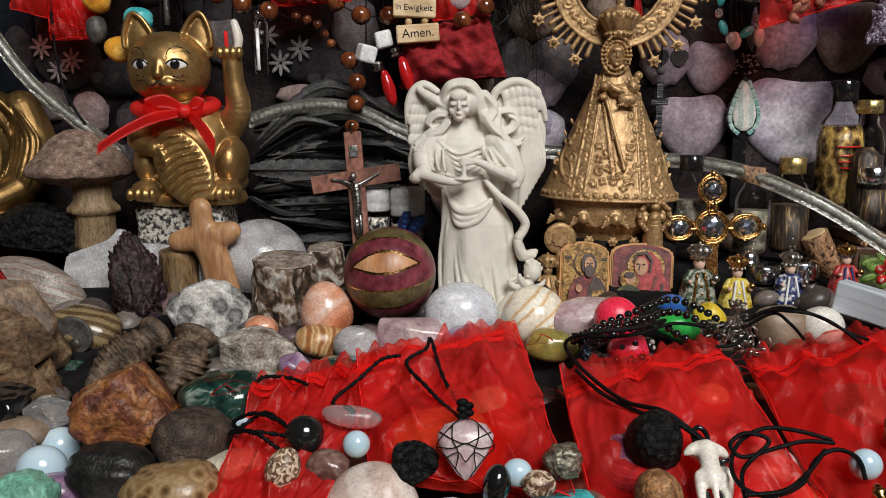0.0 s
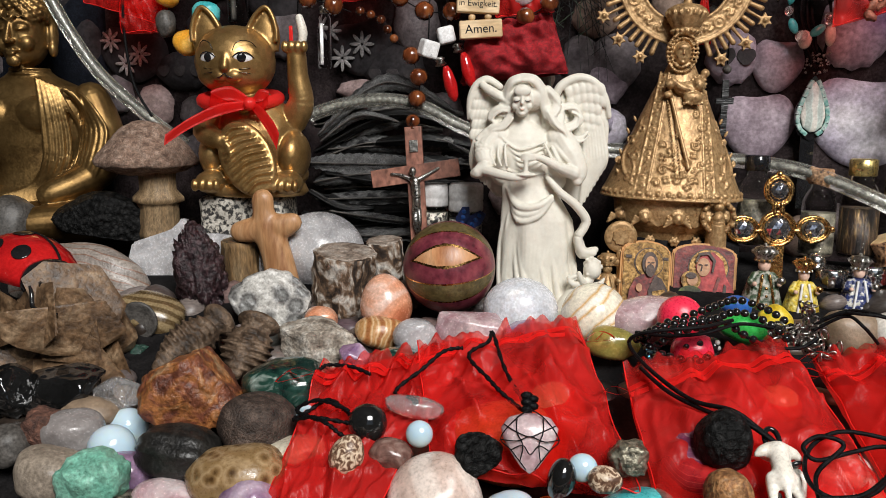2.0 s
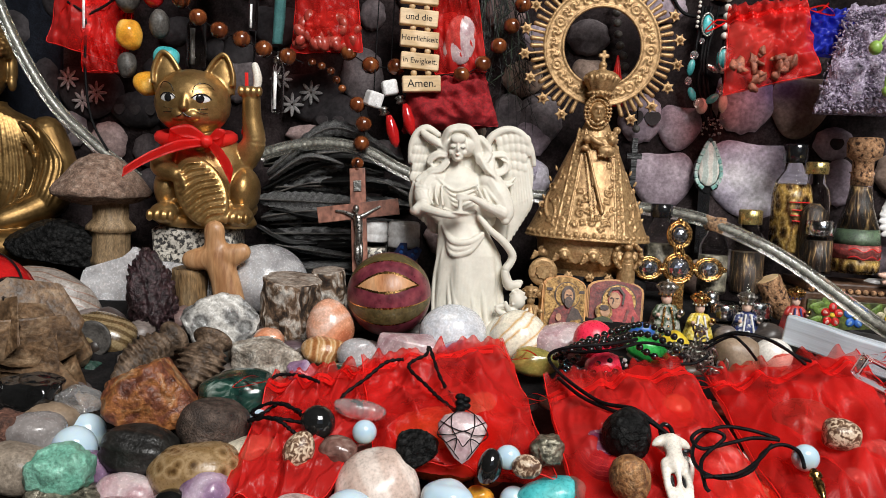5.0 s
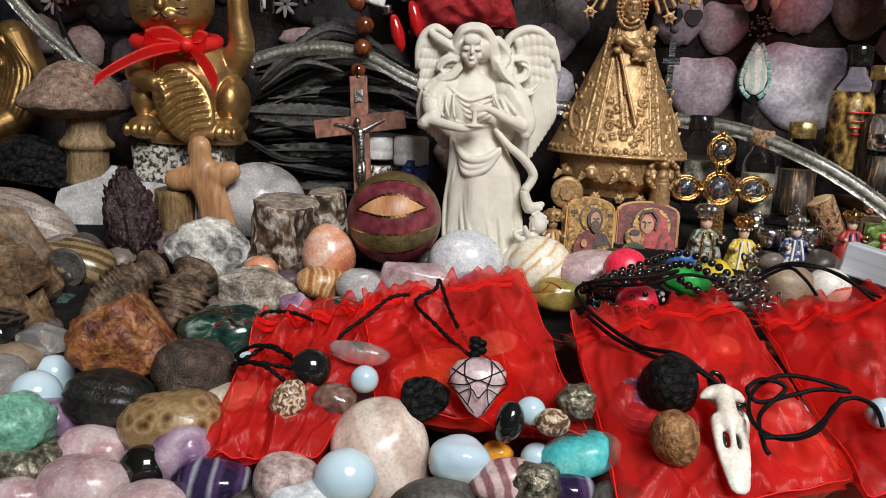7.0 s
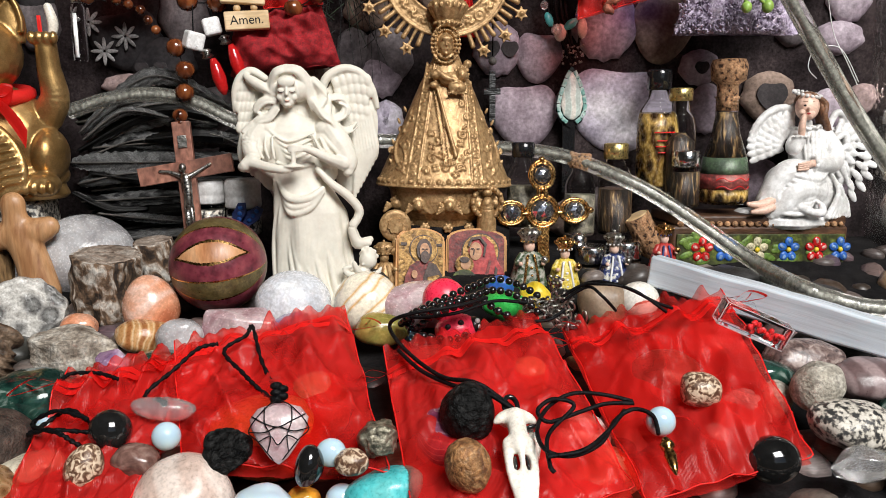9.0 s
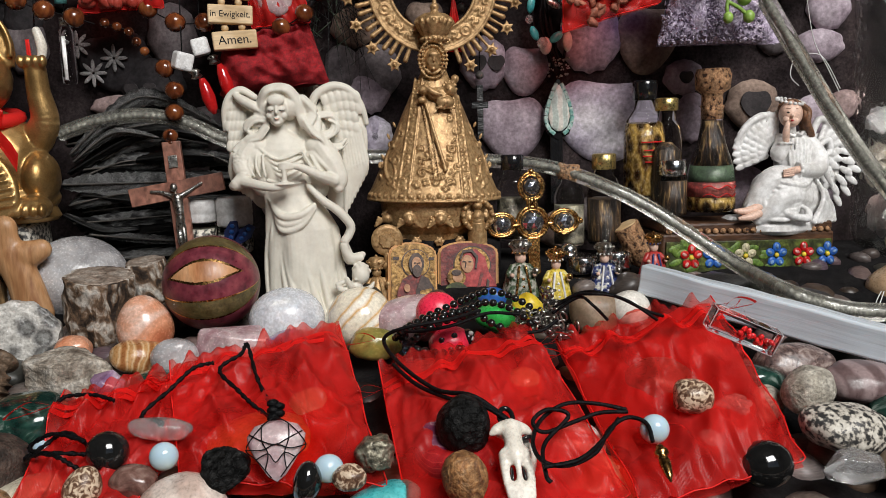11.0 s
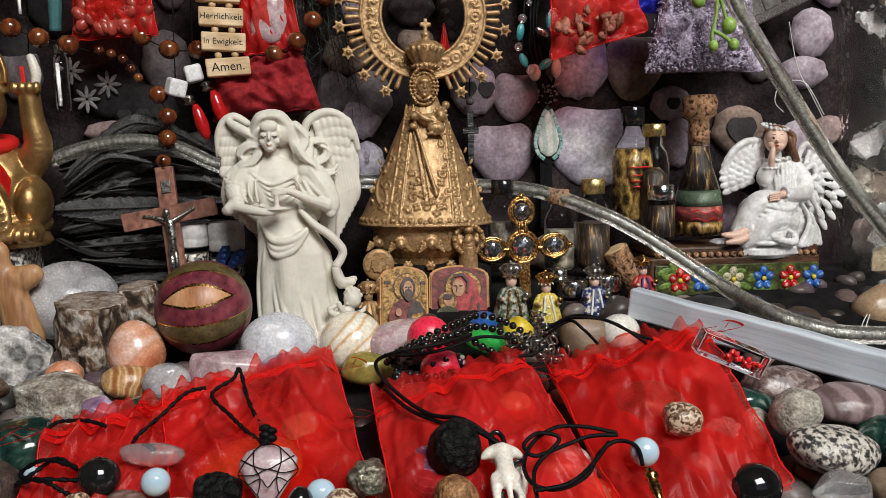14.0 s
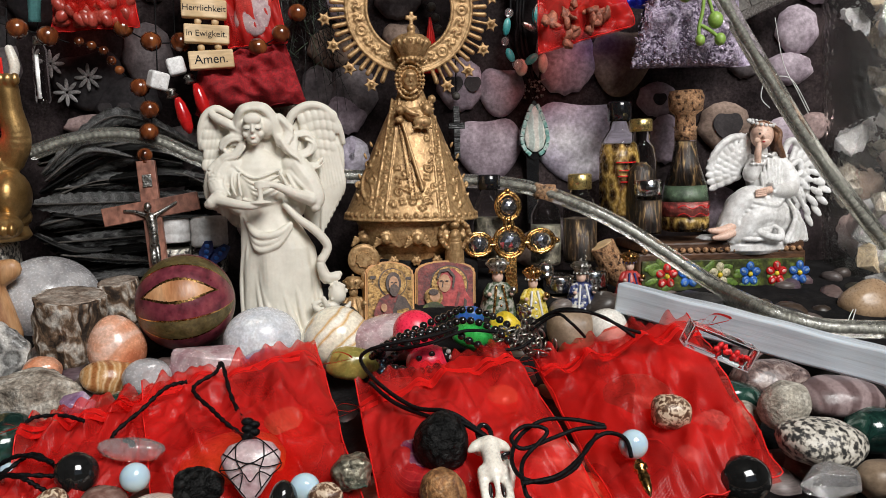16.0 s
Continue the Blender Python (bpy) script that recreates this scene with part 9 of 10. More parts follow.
# ---- feathers ----
FEATHER = stoned("black_white_feather", [(0.004, 0.004, 0.004), (0.016, 0.016, 0.017), (0.3, 0.3, 0.3), (0.012, 0.012, 0.012)], 46, 0.6, 0.5, dist=2.5, lo=0.3, hi=0.72, stretch=(0.5, 1, 1.6), fine=1500)
FEATHERW = stoned("barred_grey_feather", [(0.02, 0.02, 0.021), (0.2, 0.2, 0.2), (0.42, 0.42, 0.42)], 430, 0.6, 0.4, "wave", dist=4, lo=0.1, hi=0.95, fine=900, grain=0.5)
FEATHERK = stoned("black_feather", [(0.004, 0.004, 0.004), (0.02, 0.02, 0.02)], 200, 0.35, 0.6, stretch=(0.2, 1, 1))


def feather(p0, p1, bend, w, mat, label):
    p0, p1 = Vector(p0), Vector(p1)
    ob = thing("feather", p0, label, "feather", "feathers on the backdrop")
    mid = (p0 + p1) / 2 - p0 + Vector((0, -0.004, bend))
    line = smooth_line([(0, 0, 0), mid, p1 - p0], 16)
    bm = bmesh.new()
    rows = []
    up = (p1 - p0).cross(Vector((0, 1, 0))).normalized()
    for i, q in enumerate(line):
        u = i / (len(line) - 1)
        ww = w * (math.sin(math.pi * min(1, u * 0.92 + 0.06)) ** 0.6) * (1 + 0.12 * math.sin(i * 2.7))
        rows.append([bm.verts.new(q + up * ww * s + Vector((0, 0.0016 * abs(s) * 4, 0))) for s in (-0.5, -0.25, 0, 0.25, 0.5)])
    for a, b in zip(rows, rows[1:]):
        for s in range(4):
            bm.faces.new((a[s], a[s + 1], b[s + 1], b[s])).smooth = True
    bmesh.ops.solidify(bm, geom=list(bm.faces), thickness=0.0005)
    part("vane", bm, mat, ob)
    bm = bmesh.new()
    tube(bm, [q + Vector((0, -0.0006, 0)) for q in line[::4]], 0.0008, 5, 3, taper=lambda u: 1 - 0.7 * u)
    part("quill", bm, GREYST if mat != FEATHERK else FEATHERK, ob)


feather((-0.1404, 0.5770, -0.0183), (-0.0355, 0.5730, 0.0000), 0.03, 0.0128, FEATHERW, "grey and white barred feather")
feather((-0.1482, 0.5786, -0.0396), (-0.0618, 0.5746, -0.0396), 0, 0.0154, FEATHERW, "grey and white barred feather")
feather((-0.1450, 0.5802, -0.0548), (-0.0707, 0.5762, -0.0482), 0.004, 0.0128, FEATHER, "black feather with white bars")
feather((-0.1438, 0.5818, -0.0680), (-0.0282, 0.5778, -0.0622), 0, 0.0111, FEATHER, "black feather with white bars")
feather((-0.1384, 0.5834, -0.0836), (-0.0198, 0.5794, -0.0768), 0.004, 0.0120, FEATHERK, "glossy plain black feather")
feather((-0.1452, 0.5850, -0.0315), (-0.0236, 0.5810, -0.0147), 0.02, 0.0094, FEATHERK, "glossy plain black feather")
feather((-0.1330, 0.5770, -0.0959), (-0.0283, 0.5730, -0.0911), 0, 0.0111, FEATHER, "black feather with white bars")
feather((-0.1389, 0.5786, -0.0235), (-0.0779, 0.5746, -0.0081), 0.012, 0.0068, FEATHERW, "grey and white barred feather")
feather((-0.0963, 0.5802, -0.0237), (-0.0192, 0.5762, -0.0264), 0.004, 0.0103, FEATHERK, "glossy plain black feather")
feather((-0.1501, 0.5818, -0.0615), (-0.0975, 0.5778, -0.0742), -0.006, 0.0086, FEATHERK, "glossy plain black feather")
feather((-0.0801, 0.5834, -0.0402), (-0.0173, 0.5794, -0.0401), 0.002, 0.0111, FEATHER, "black feather with white bars")
feather((-0.1441, 0.5850, -0.0080), (-0.0573, 0.5810, 0.0043), 0.012, 0.0103, FEATHERK, "glossy plain black feather")
feather((-0.1352, 0.5770, -0.0473), (-0.0278, 0.5730, -0.0524), -0.004, 0.0077, FEATHERK, "glossy plain black feather")
feather((-0.1325, 0.5786, -0.0764), (-0.0585, 0.5746, -0.0847), 0, 0.0068, FEATHERW, "grey and white barred feather")
feather((-0.0620, 0.5802, -0.0188), (-0.0214, 0.5762, -0.0335), 0.004, 0.0077, FEATHERW, "grey and white barred feather")
feather((-0.1553, 0.5818, -0.0790), (-0.0982, 0.5778, -0.0939), -0.004, 0.0094, FEATHERK, "glossy plain black feather")
rnd = random.Random(61)
for i in range(16):
    z = -0.098 + 0.0062 * i
    x0 = rnd.uniform(-0.152, -0.12)
    x1 = x0 + rnd.uniform(0.07, 0.115)
    feather((x0, 0.589, z), (x1, 0.586, z + rnd.uniform(-0.004, 0.014)), rnd.uniform(0, 0.012), rnd.uniform(0.009, 0.014), (FEATHER, FEATHERK, FEATHER, FEATHERW)[i % 4], "dark grey and black mottled feather")

# ---- what hangs in front of the backdrop ----
rail = thing("hanging_rail", (0.05, 0.575, 0.30), "thin black metal rail along the top of the backdrop", "rail")
bm = bmesh.new()
tube(bm, [(-0.62, 0.085, 0), (0.05, -0.01, 0), (0.66, -0.10, 0)], 0.003, 10, 8)
part("rod", bm, BLACKPAINT, rail)
for x in (-0.6, 0.0, 0.62):
    bm = bmesh.new()
    box(bm, (x, 0.015 - 0.15 * x, -0.01), (0.008, 0.03, 0.03), bev=0.001)
    part("bracket", bm, BLACKPAINT, rail)


def hang(ob, p, r=0.0005, mat=None, sway=0.0):
    """A thread from a point of a hanging thing up to the rail."""
    p = Vector(p)
    bm = bmesh.new()
    top = Vector((p.x + sway, 0.569 - 0.135 * (p.x + sway - 0.05), 0.30))
    o = ob.matrix_basis.translation
    tube(bm, [p - o, (p + top) / 2 - o + Vector((0.001, 0, 0)), top - o], r, 5, 6)
    part("thread", bm, mat or CORD, ob)


def written(text, size, mat, parent, m):
    cu = bpy.data.curves.new("lettering", "FONT")
    cu.body, cu.size, cu.align_x, cu.align_y, cu.extrude = text, size, "CENTER", "CENTER", 0.0001
    tmp = bpy.data.objects.new("lettering", cu)
    scene.collection.objects.link(tmp)
    me = bpy.data.meshes.new_from_object(tmp.evaluated_get(bpy.context.evaluated_depsgraph_get()))
    bpy.data.objects.remove(tmp)
    me.materials.clear()
    me.materials.append(mat)
    ob = new("lettering", me)
    ob.parent, ob.matrix_basis = parent, m
    return ob


# the ladder of lettered wooden blocks
lad = thing("prayer_ladder", (-0.0198, 0.5450, 0.0934), "string of pale wooden blocks with dark lettering", "prayer beads")
o = Vector((-0.0198, 0.5450, 0.0934))
k = 0.0004
for text, p, size in (("Reich und", (-0.0216, 0.5450, 0.1386), 17), ("die Kraft", (-0.0212, 0.5450, 0.1219), 17), ("und die", (-0.0212, 0.5450, 0.1055), 17), ("Herrlichkeit", (-0.0200, 0.5450, 0.0895), 14.5), ("in Ewigkeit.", (-0.0192, 0.5450, 0.0729), 14.5), ("Amen.", (-0.0171, 0.5450, 0.0560), 21)):
    q = Vector(p) - o
    bm = bmesh.new()
    box(bm, (0, 0, 0), (74 * k, 20 * k, 31 * k), bev=2.5 * k)
    bl = part("block", bm, PALEWOOD, lad, at=pose(*q, 0, 2 if text != "Amen." else -4, 6))
    written(text, size * k, BLACKPAINT, bl, pose(0, -10.3 * k, 0, 90, 0, 0))
    for sx in (-14, 14):
        bm = bmesh.new()
        ell(bm, (sx * k, 0, 21 * k), 6.5 * k, sub=2)
        part("spacer", bm, PALEWOOD, bl)
hang(lad, (-0.0272, 0.5450, 0.1477), sway=0.004)
hang(lad, (-0.0170, 0.5450, 0.1481))

# wooden rosaries
def rosary(pts, r, label, gap=1.3, smallr=0.0022):
    ob = beads("wooden_rosary", pts, r, BEADWOOD, label, gap, "rosary")
    bm = bmesh.new()
    tube(bm, [Vector(p) - Vector(pts[0]) for p in pts], 0.0005, 5, 8)
    part("thread", bm, CORD, ob)
    return ob


ro = rosary([(-0.2335, 0.5600, 0.1385), (-0.2189, 0.5600, 0.1264), (-0.2062, 0.5580, 0.1127), (-0.1918, 0.5560, 0.0994), (-0.1763, 0.5550, 0.0909), (-0.1593, 0.5540, 0.0850), (-0.1432, 0.5530, 0.0786), (-0.1264, 0.5520, 0.0743), (-0.1089, 0.5520, 0.0685)], 0.0072, "string of varnished brown wooden beads")
hang(ro, (-0.2335, 0.5600, 0.1385), sway=-0.01)
rosary([(-0.1029, 0.5530, 0.0693), (-0.0886, 0.5550, 0.0640), (-0.0821, 0.5560, 0.0542), (-0.0748, 0.5560, 0.0464)], 0.0034, "string of small brown wooden beads", 1.15)
rosary([(-0.0667, 0.5560, 0.0390), (-0.0615, 0.5560, 0.0245), (-0.0610, 0.5560, 0.0122), (-0.0661, 0.5530, 0.0029)], 0.0068, "short string of varnished brown beads above the crucifix", 1.15)
ro = rosary([(0.0595, 0.5580, 0.1222), (0.0523, 0.5570, 0.1067), (0.0434, 0.5560, 0.0915), (0.0313, 0.5550, 0.0761), (0.0152, 0.5540, 0.0661), (-0.0009, 0.5550, 0.0655)], 0.0068, "string of varnished brown wooden beads beside the red bag", 1.35)
hang(ro, (0.0595, 0.5580, 0.1222))
rosary([(-0.0377, 0.5560, 0.0694), (-0.0562, 0.5580, 0.0697), (-0.0732, 0.5600, 0.0782), (-0.0861, 0.5620, 0.0853)], 0.0072, "string of varnished brown wooden beads beside the blocks", 1.4)

# string of large coloured stones
S1 = thing("stone_necklace", (-0.2490, 0.5670, 0.0859), "string of amber, turquoise and grey stones", "necklace")
for p, w, h, m, lab in (((-0.2490, 0.5670, 0.0859), 0.0193, 0.0244, AMBER, "yellow amber stone"), ((-0.2517, 0.5680, 0.1154), 0.0169, 0.0253, GREYST, "dark grey stone"), ((-0.2483, 0.5680, 0.1378), 0.0135, 0.0219, TURQ, "turquoise stone"), ((-0.2511, 0.5680, 0.0621), 0.0143, 0.0202, GREYST, "dark grey stone"), ((-0.2341, 0.5670, 0.0484), 0.0219, 0.0193, AMBER, "yellow amber stone")):
    ob = pebble("stone_bead", p, w, h, m, lab, "bead", "tumbled", seed=int(h * 9000))
    ob.parent, ob.matrix_basis = S1, Matrix.Translation(Vector(p) - Vector((-0.2490, 0.5670, 0.0859)))
    del ob["category"]
hang(S1, (-0.2483, 0.5680, 0.1378))
S2 = thing("stone_necklace", (-0.2275, 0.5720, 0.0958), "string of red, grey and turquoise stones", "necklace")
for p, w, h, m, lab in (((-0.2323, 0.5720, 0.1206), 0.0161, 0.0254, REDENAM, "red stone"), ((-0.2275, 0.5720, 0.0958), 0.0161, 0.0220, GREYST, "dark grey stone"), ((-0.2203, 0.5680, 0.0692), 0.0194, 0.0185, TURQ, "turquoise stone")):
    ob = pebble("stone_bead", p, w, h, m, lab, "bead", "tumbled", seed=int(h * 9000))
    ob.parent, ob.matrix_basis = S2, Matrix.Translation(Vector(p) - Vector((-0.2275, 0.5720, 0.0958)))
    del ob["category"]
hang(S2, (-0.2326, 0.5720, 0.1310))

# hanging bags
b = bag((-0.3096, 0.6000, 0.1649), (-0.2492, 0.5950, 0.1655), (-0.2587, 0.5850, 0.0623), (-0.3227, 0.5920, 0.0801), "dark red organza bag hanging on the backdrop", 11, 0.012)
hang(b, (-0.2788, 0.5970, 0.1565))
b = bag((-0.2971, 0.5970, 0.1212), (-0.2551, 0.5950, 0.1309), (-0.2623, 0.5830, 0.0576), (-0.2920, 0.5850, 0.0566), "small red organza bag hanging behind the beads", 12, 0.008)
hang(b, (-0.2782, 0.5970, 0.1219))
b = bag((-0.2012, 0.5750, 0.1741), (-0.1664, 0.5720, 0.1743), (-0.1557, 0.5660, 0.1176), (-0.2046, 0.5700, 0.1158), "red felt pouch hanging on a thread", 13, 0.012, REDFELT, False, "felt_pouch")
hang(b, (-0.1835, 0.5730, 0.1700))
b = bag((-0.1152, 0.5680, 0.1707), (-0.0756, 0.5660, 0.1714), (-0.0642, 0.5600, 0.0797), (-0.1199, 0.5620, 0.0766), "red organza bag half full of red beans", 14, 0.016)
hang(b, (-0.0940, 0.5670, 0.1631))
rnd = random.Random(31)
bm0 = bmesh.new()
ell(bm0, (0, 0, 0), (0.0062, 0.004, 0.0042), sub=2)
bean = part("bean", bm0, BEANS, b)
oo = b.matrix_basis.translation
lo, hi = Vector((-0.1134, 0.5560, 0.0834)), Vector((-0.0692, 0.5560, 0.1072))
bean.matrix_basis = Matrix.Translation(lo - oo)
for i in range(60):
    q = new("bean", bean.data)
    q.parent = b
    q.matrix_basis = pose(rnd.uniform(lo.x, hi.x) - oo.x, 0.5 * (lo.y + hi.y) - oo.y + rnd.uniform(-0.004, 0.004), rnd.uniform(lo.z, hi.z) - oo.z, rnd.uniform(-40, 40), rnd.uniform(0, 180), rnd.uniform(-40, 40))
b = bag((-0.0141, 0.5750, 0.1759), (0.0167, 0.5730, 0.1763), (0.0343, 0.5660, 0.0701), (-0.0067, 0.5680, 0.0666), "red organza bag holding a pale quartz lump", 15, 0.014)
hang(b, (0.0028, 0.5740, 0.1681))
ob = pebble("quartz_lump", (0.0115, 0.5620, 0.0931), 0.0259, 0.0376, ROSEQ, "pale pink quartz inside a red bag", "mineral", "tumbled", (0, 10, 0), 0.014, 3)
b = bag((-0.0281, 0.5720, 0.0619), (0.0328, 0.5700, 0.0683), (0.0451, 0.5600, 0.0272), (-0.0301, 0.5620, 0.0186), "crumpled dark red cloth pouch", 16, 0.022, REDFELT, False, "felt_pouch")
b = bag((0.2000, 0.5000, 0.1149), (0.2514, 0.4950, 0.1215), (0.2602, 0.4830, 0.0688), (0.1972, 0.4900, 0.0518), "red organza bag of dried orange petals", 17, 0.012)
hang(b, (0.2245, 0.4970, 0.1144))
oo = b.matrix_basis.translation
rnd = random.Random(6)
for i in range(20):
    bm = bmesh.new()
    vs = ell(bm, (0, 0, 0), (rnd.uniform(0.004, 0.008), 0.0025, rnd.uniform(0.003, 0.006)), (rnd.uniform(0, 90), rnd.uniform(0, 180), rnd.uniform(0, 90)), 2)
    for v in vs:
        v.co += v.co * 0.6 * noise.noise(v.co * 300 + Vector((i, 0, 0)))
    p = Vector((0.1993, 0.4820, 0.0537)).lerp(Vector((0.2501, 0.4780, 0.0673)), rnd.random()) + Vector((0, 0, rnd.uniform(0, 0.024)))
    part("dried_petal", bm, DRIED, b, at=p - oo)
b = bag((0.2597, 0.5050, 0.1167), (0.2964, 0.5000, 0.1159), (0.2900, 0.4950, 0.0811), (0.2567, 0.5000, 0.0857), "small blue organza bag", 18, 0.008, BLUECLOTH, False)
hang(b, (0.2738, 0.5000, 0.1082))
b = bag((0.2836, 0.4950, 0.1183), (0.3303, 0.4900, 0.1176), (0.3424, 0.4800, 0.0418), (0.2608, 0.4870, 0.0420), "pillow bag of dried lavender", 19, 0.02, LAVENDER, False, "lavender_bag")
hang(b, (0.3067, 0.4920, 0.1104))
oo = b.matrix_basis.translation
rnd = random.Random(15)
tl, tr, br, bl = (Vector(q) for q in ((0.2764, 0.4800, 0.1145), (0.3216, 0.4750, 0.1138), (0.3317, 0.4680, 0.0429), (0.2586, 0.4750, 0.0429)))
BUD = [(0, 0, 1), (1, 0, 0), (0, 1, 0), (-1, 0, 0), (0, -1, 0), (0, 0, -1)]
bv, bf = [], []
for i in range(2600):
    u, v = rnd.uniform(0.02, 0.98), rnd.random()
    p = tl.lerp(tr, u).lerp(bl.lerp(br, u), v) + Vector((0, rnd.uniform(-0.004, 0.006) + 0.006 * (2 * u - 1) ** 2, 0)) - oo
    m = pose(*p, rnd.uniform(0, 180), rnd.uniform(0, 180), 0) @ Matrix.Diagonal((0.0008, 0.0008, 0.0021, 1))
    k0 = len(bv)
    bv += [m @ Vector(q) for q in BUD]
    for q in range(4):
        bf += [(k0, k0 + 1 + q, k0 + 1 + (q + 1) % 4), (k0 + 5, k0 + 1 + (q + 1) % 4, k0 + 1 + q)]
me = bpy.data.meshes.new("lavender_filling")
me.from_pydata(bv, [], bf)
me.polygons.foreach_set("use_smooth", [True] * len(bf))
me.materials.append(LAVENDER)
fill = new("lavender_filling", me)
fill.parent = b
tagged(fill, kind="stuff")
# sprig of green berries
sp = thing("berry_sprig", (0.2960, 0.4550, 0.0706), "hanging sprig of green berries", "plant")
o = Vector((0.2960, 0.4550, 0.0706))
for pts in ([(0.2967, 0.4550, 0.1053), (0.2959, 0.4550, 0.0776), (0.2930, 0.4550, 0.0636), (0.2939, 0.4550, 0.0559)], [(0.2937, 0.4550, 0.0654), (0.3011, 0.4550, 0.0618), (0.3070, 0.4550, 0.0572)], [(0.2965, 0.4550, 0.0915), (0.3009, 0.4550, 0.0776), (0.3037, 0.4550, 0.0688)], [(0.2967, 0.4550, 0.1018), (0.2892, 0.4550, 0.0914), (0.2847, 0.4550, 0.0852)]):
    bm = bmesh.new()
    tube(bm, [Vector(p) - o for p in pts], 0.0012, 6, 6)
    part("stem", bm, STEMGREEN, sp)
for p, r in (((0.2939, 0.4550, 0.0559), 0.0032), ((0.3078, 0.4550, 0.0565), 0.0036), ((0.3045, 0.4550, 0.0685), 0.0048), ((0.2835, 0.4550, 0.0838), 0.0042)):
    bm = bmesh.new()
    ell(bm, Vector(p) - o, (r, r, r * 1.15), sub=3)
    part("berry", bm, STEMGREEN, sp)
hang(sp, (0.2967, 0.4550, 0.1053))
# grey plastic organiser box behind the hose
ob = thing("sorting_box", pose(*(0.3645, 0.5000, 0.0897), 0, -24, 0), "grey see-through plastic sorting box", "box")
k = 0.0004
bm = bmesh.new()
box(bm, (0, 0, 30 * k), (150 * k, 26 * k, 96 * k), bev=4 * k)
part("case", bm, stoned("smoky_plastic", [(0.12, 0.11, 0.1), (0.2, 0.18, 0.17)], 40, 0.25, 0.05, clear=0.35), ob)
for i in range(4):
    bm = bmesh.new()
    box(bm, ((-50 + 34 * i) * k, -13.5 * k, 14 * k), (26 * k, 2 * k, 30 * k), bev=1 * k)
    part("compartment", bm, GREYST, ob)
hang(ob, (0.3641, 0.5000, 0.1051))

# vials
def vial(at, w, h, label, filled):
    ob = thing("glass_vial", at, label, "vial", "hanging glass vials")
    bm = bmesh.new()
    lathe(bm, [(w * 0.42, -h / 2), (w / 2, -h * 0.46), (w / 2, h * 0.38), (w * 0.34, h * 0.46), (w * 0.34, h / 2)], None, 24)
    part("glass", bm, CLEAR, ob).visible_shadow = False
    bm = bmesh.new()
    lathe(bm, [(w * 0.11, -h * 0.42), (w * 0.11, h * 0.3)], pose(-w * 0.18, 0, 0), 14)
    part("contents", bm, filled, ob)
    bm = bmesh.new()
    lathe(bm, [(w * 0.36, h * 0.47), (w * 0.36, h * 0.6), (w * 0.1, h * 0.62), (w * 0.1, h * 0.7)], None, 20)
    part("cap", bm, SILVER, ob)
    hang(ob, Vector(at) + Vector((0, 0, h * 0.7)))
    return ob


vial((-0.1307, 0.5620, 0.0498), 0.0100, 0.0401, "clear glass vial with a white paper roll", WHITE)
vial((-0.1500, 0.5560, 0.1042), 0.0074, 0.0247, "slim silver-capped glass vial", WHITE)
vial((-0.1991, 0.5760, 0.0828), 0.0154, 0.0385, "flat glass vial with silver stripes", GREYST)
vial((-0.2883, 0.5780, 0.1072), 0.0077, 0.0386, "slim glass vial tied with thread", WHITE)
vial((-0.1481, 0.5560, 0.1324), 0.0107, 0.0330, "clear glass vial on a thread", WHITE)
rib = thing("satin_ribbon", (-0.1307, 0.5600, 0.1198), "pale turquoise satin ribbon hanging down", "ribbon")
bm = bmesh.new()
strip(bm, [Vector(p) - Vector((-0.1307, 0.5600, 0.1198)) for p in ((-0.1317, 0.5600, 0.2077), (-0.1303, 0.5600, 0.1440), (-0.1300, 0.5600, 0.1117), (-0.1315, 0.5600, 0.0832))], [0.009, 0.009, 0.009, 0.008], (1, 0, 0), 0.0004, 8, 0.001)
part("band", bm, stoned("turquoise_satin", [(0.08, 0.26, 0.26), (0.14, 0.36, 0.36)], 60, 0.35, 0.1), rib)
hang(rib, (-0.1309, 0.5600, 0.1839))
# charm with red tassel
ch = thing("tassel_charm", (-0.1483, 0.5560, 0.0515), "pale carved charm with a red tassel", "charm")
k = 0.0004
bm = bmesh.new()
limb(bm, [(2 * k, 0, 34 * k), (8 * k, 0, 6 * k), (2 * k, 0, -24 * k)], [7 * k, 9 * k, 5 * k], 12)
part("charm", bm, BONE, ch)
bm = bmesh.new()
for i in range(7):
    tube(bm, [((-16 + 0.6 * i) * k, 0, 20 * k), ((-15 + i) * k, -2 * k, -40 * k), ((-20 + 2.4 * i) * k, -2 * k, -100 * k)], 1.6 * k, 5, 5)
ell(bm, (-13 * k, -2 * k, -30 * k), (5 * k, 5 * k, 7 * k), sub=2)
part("tassel", bm, REDRIB, ch)
hang(ch, (-0.1488, 0.5560, 0.0657))

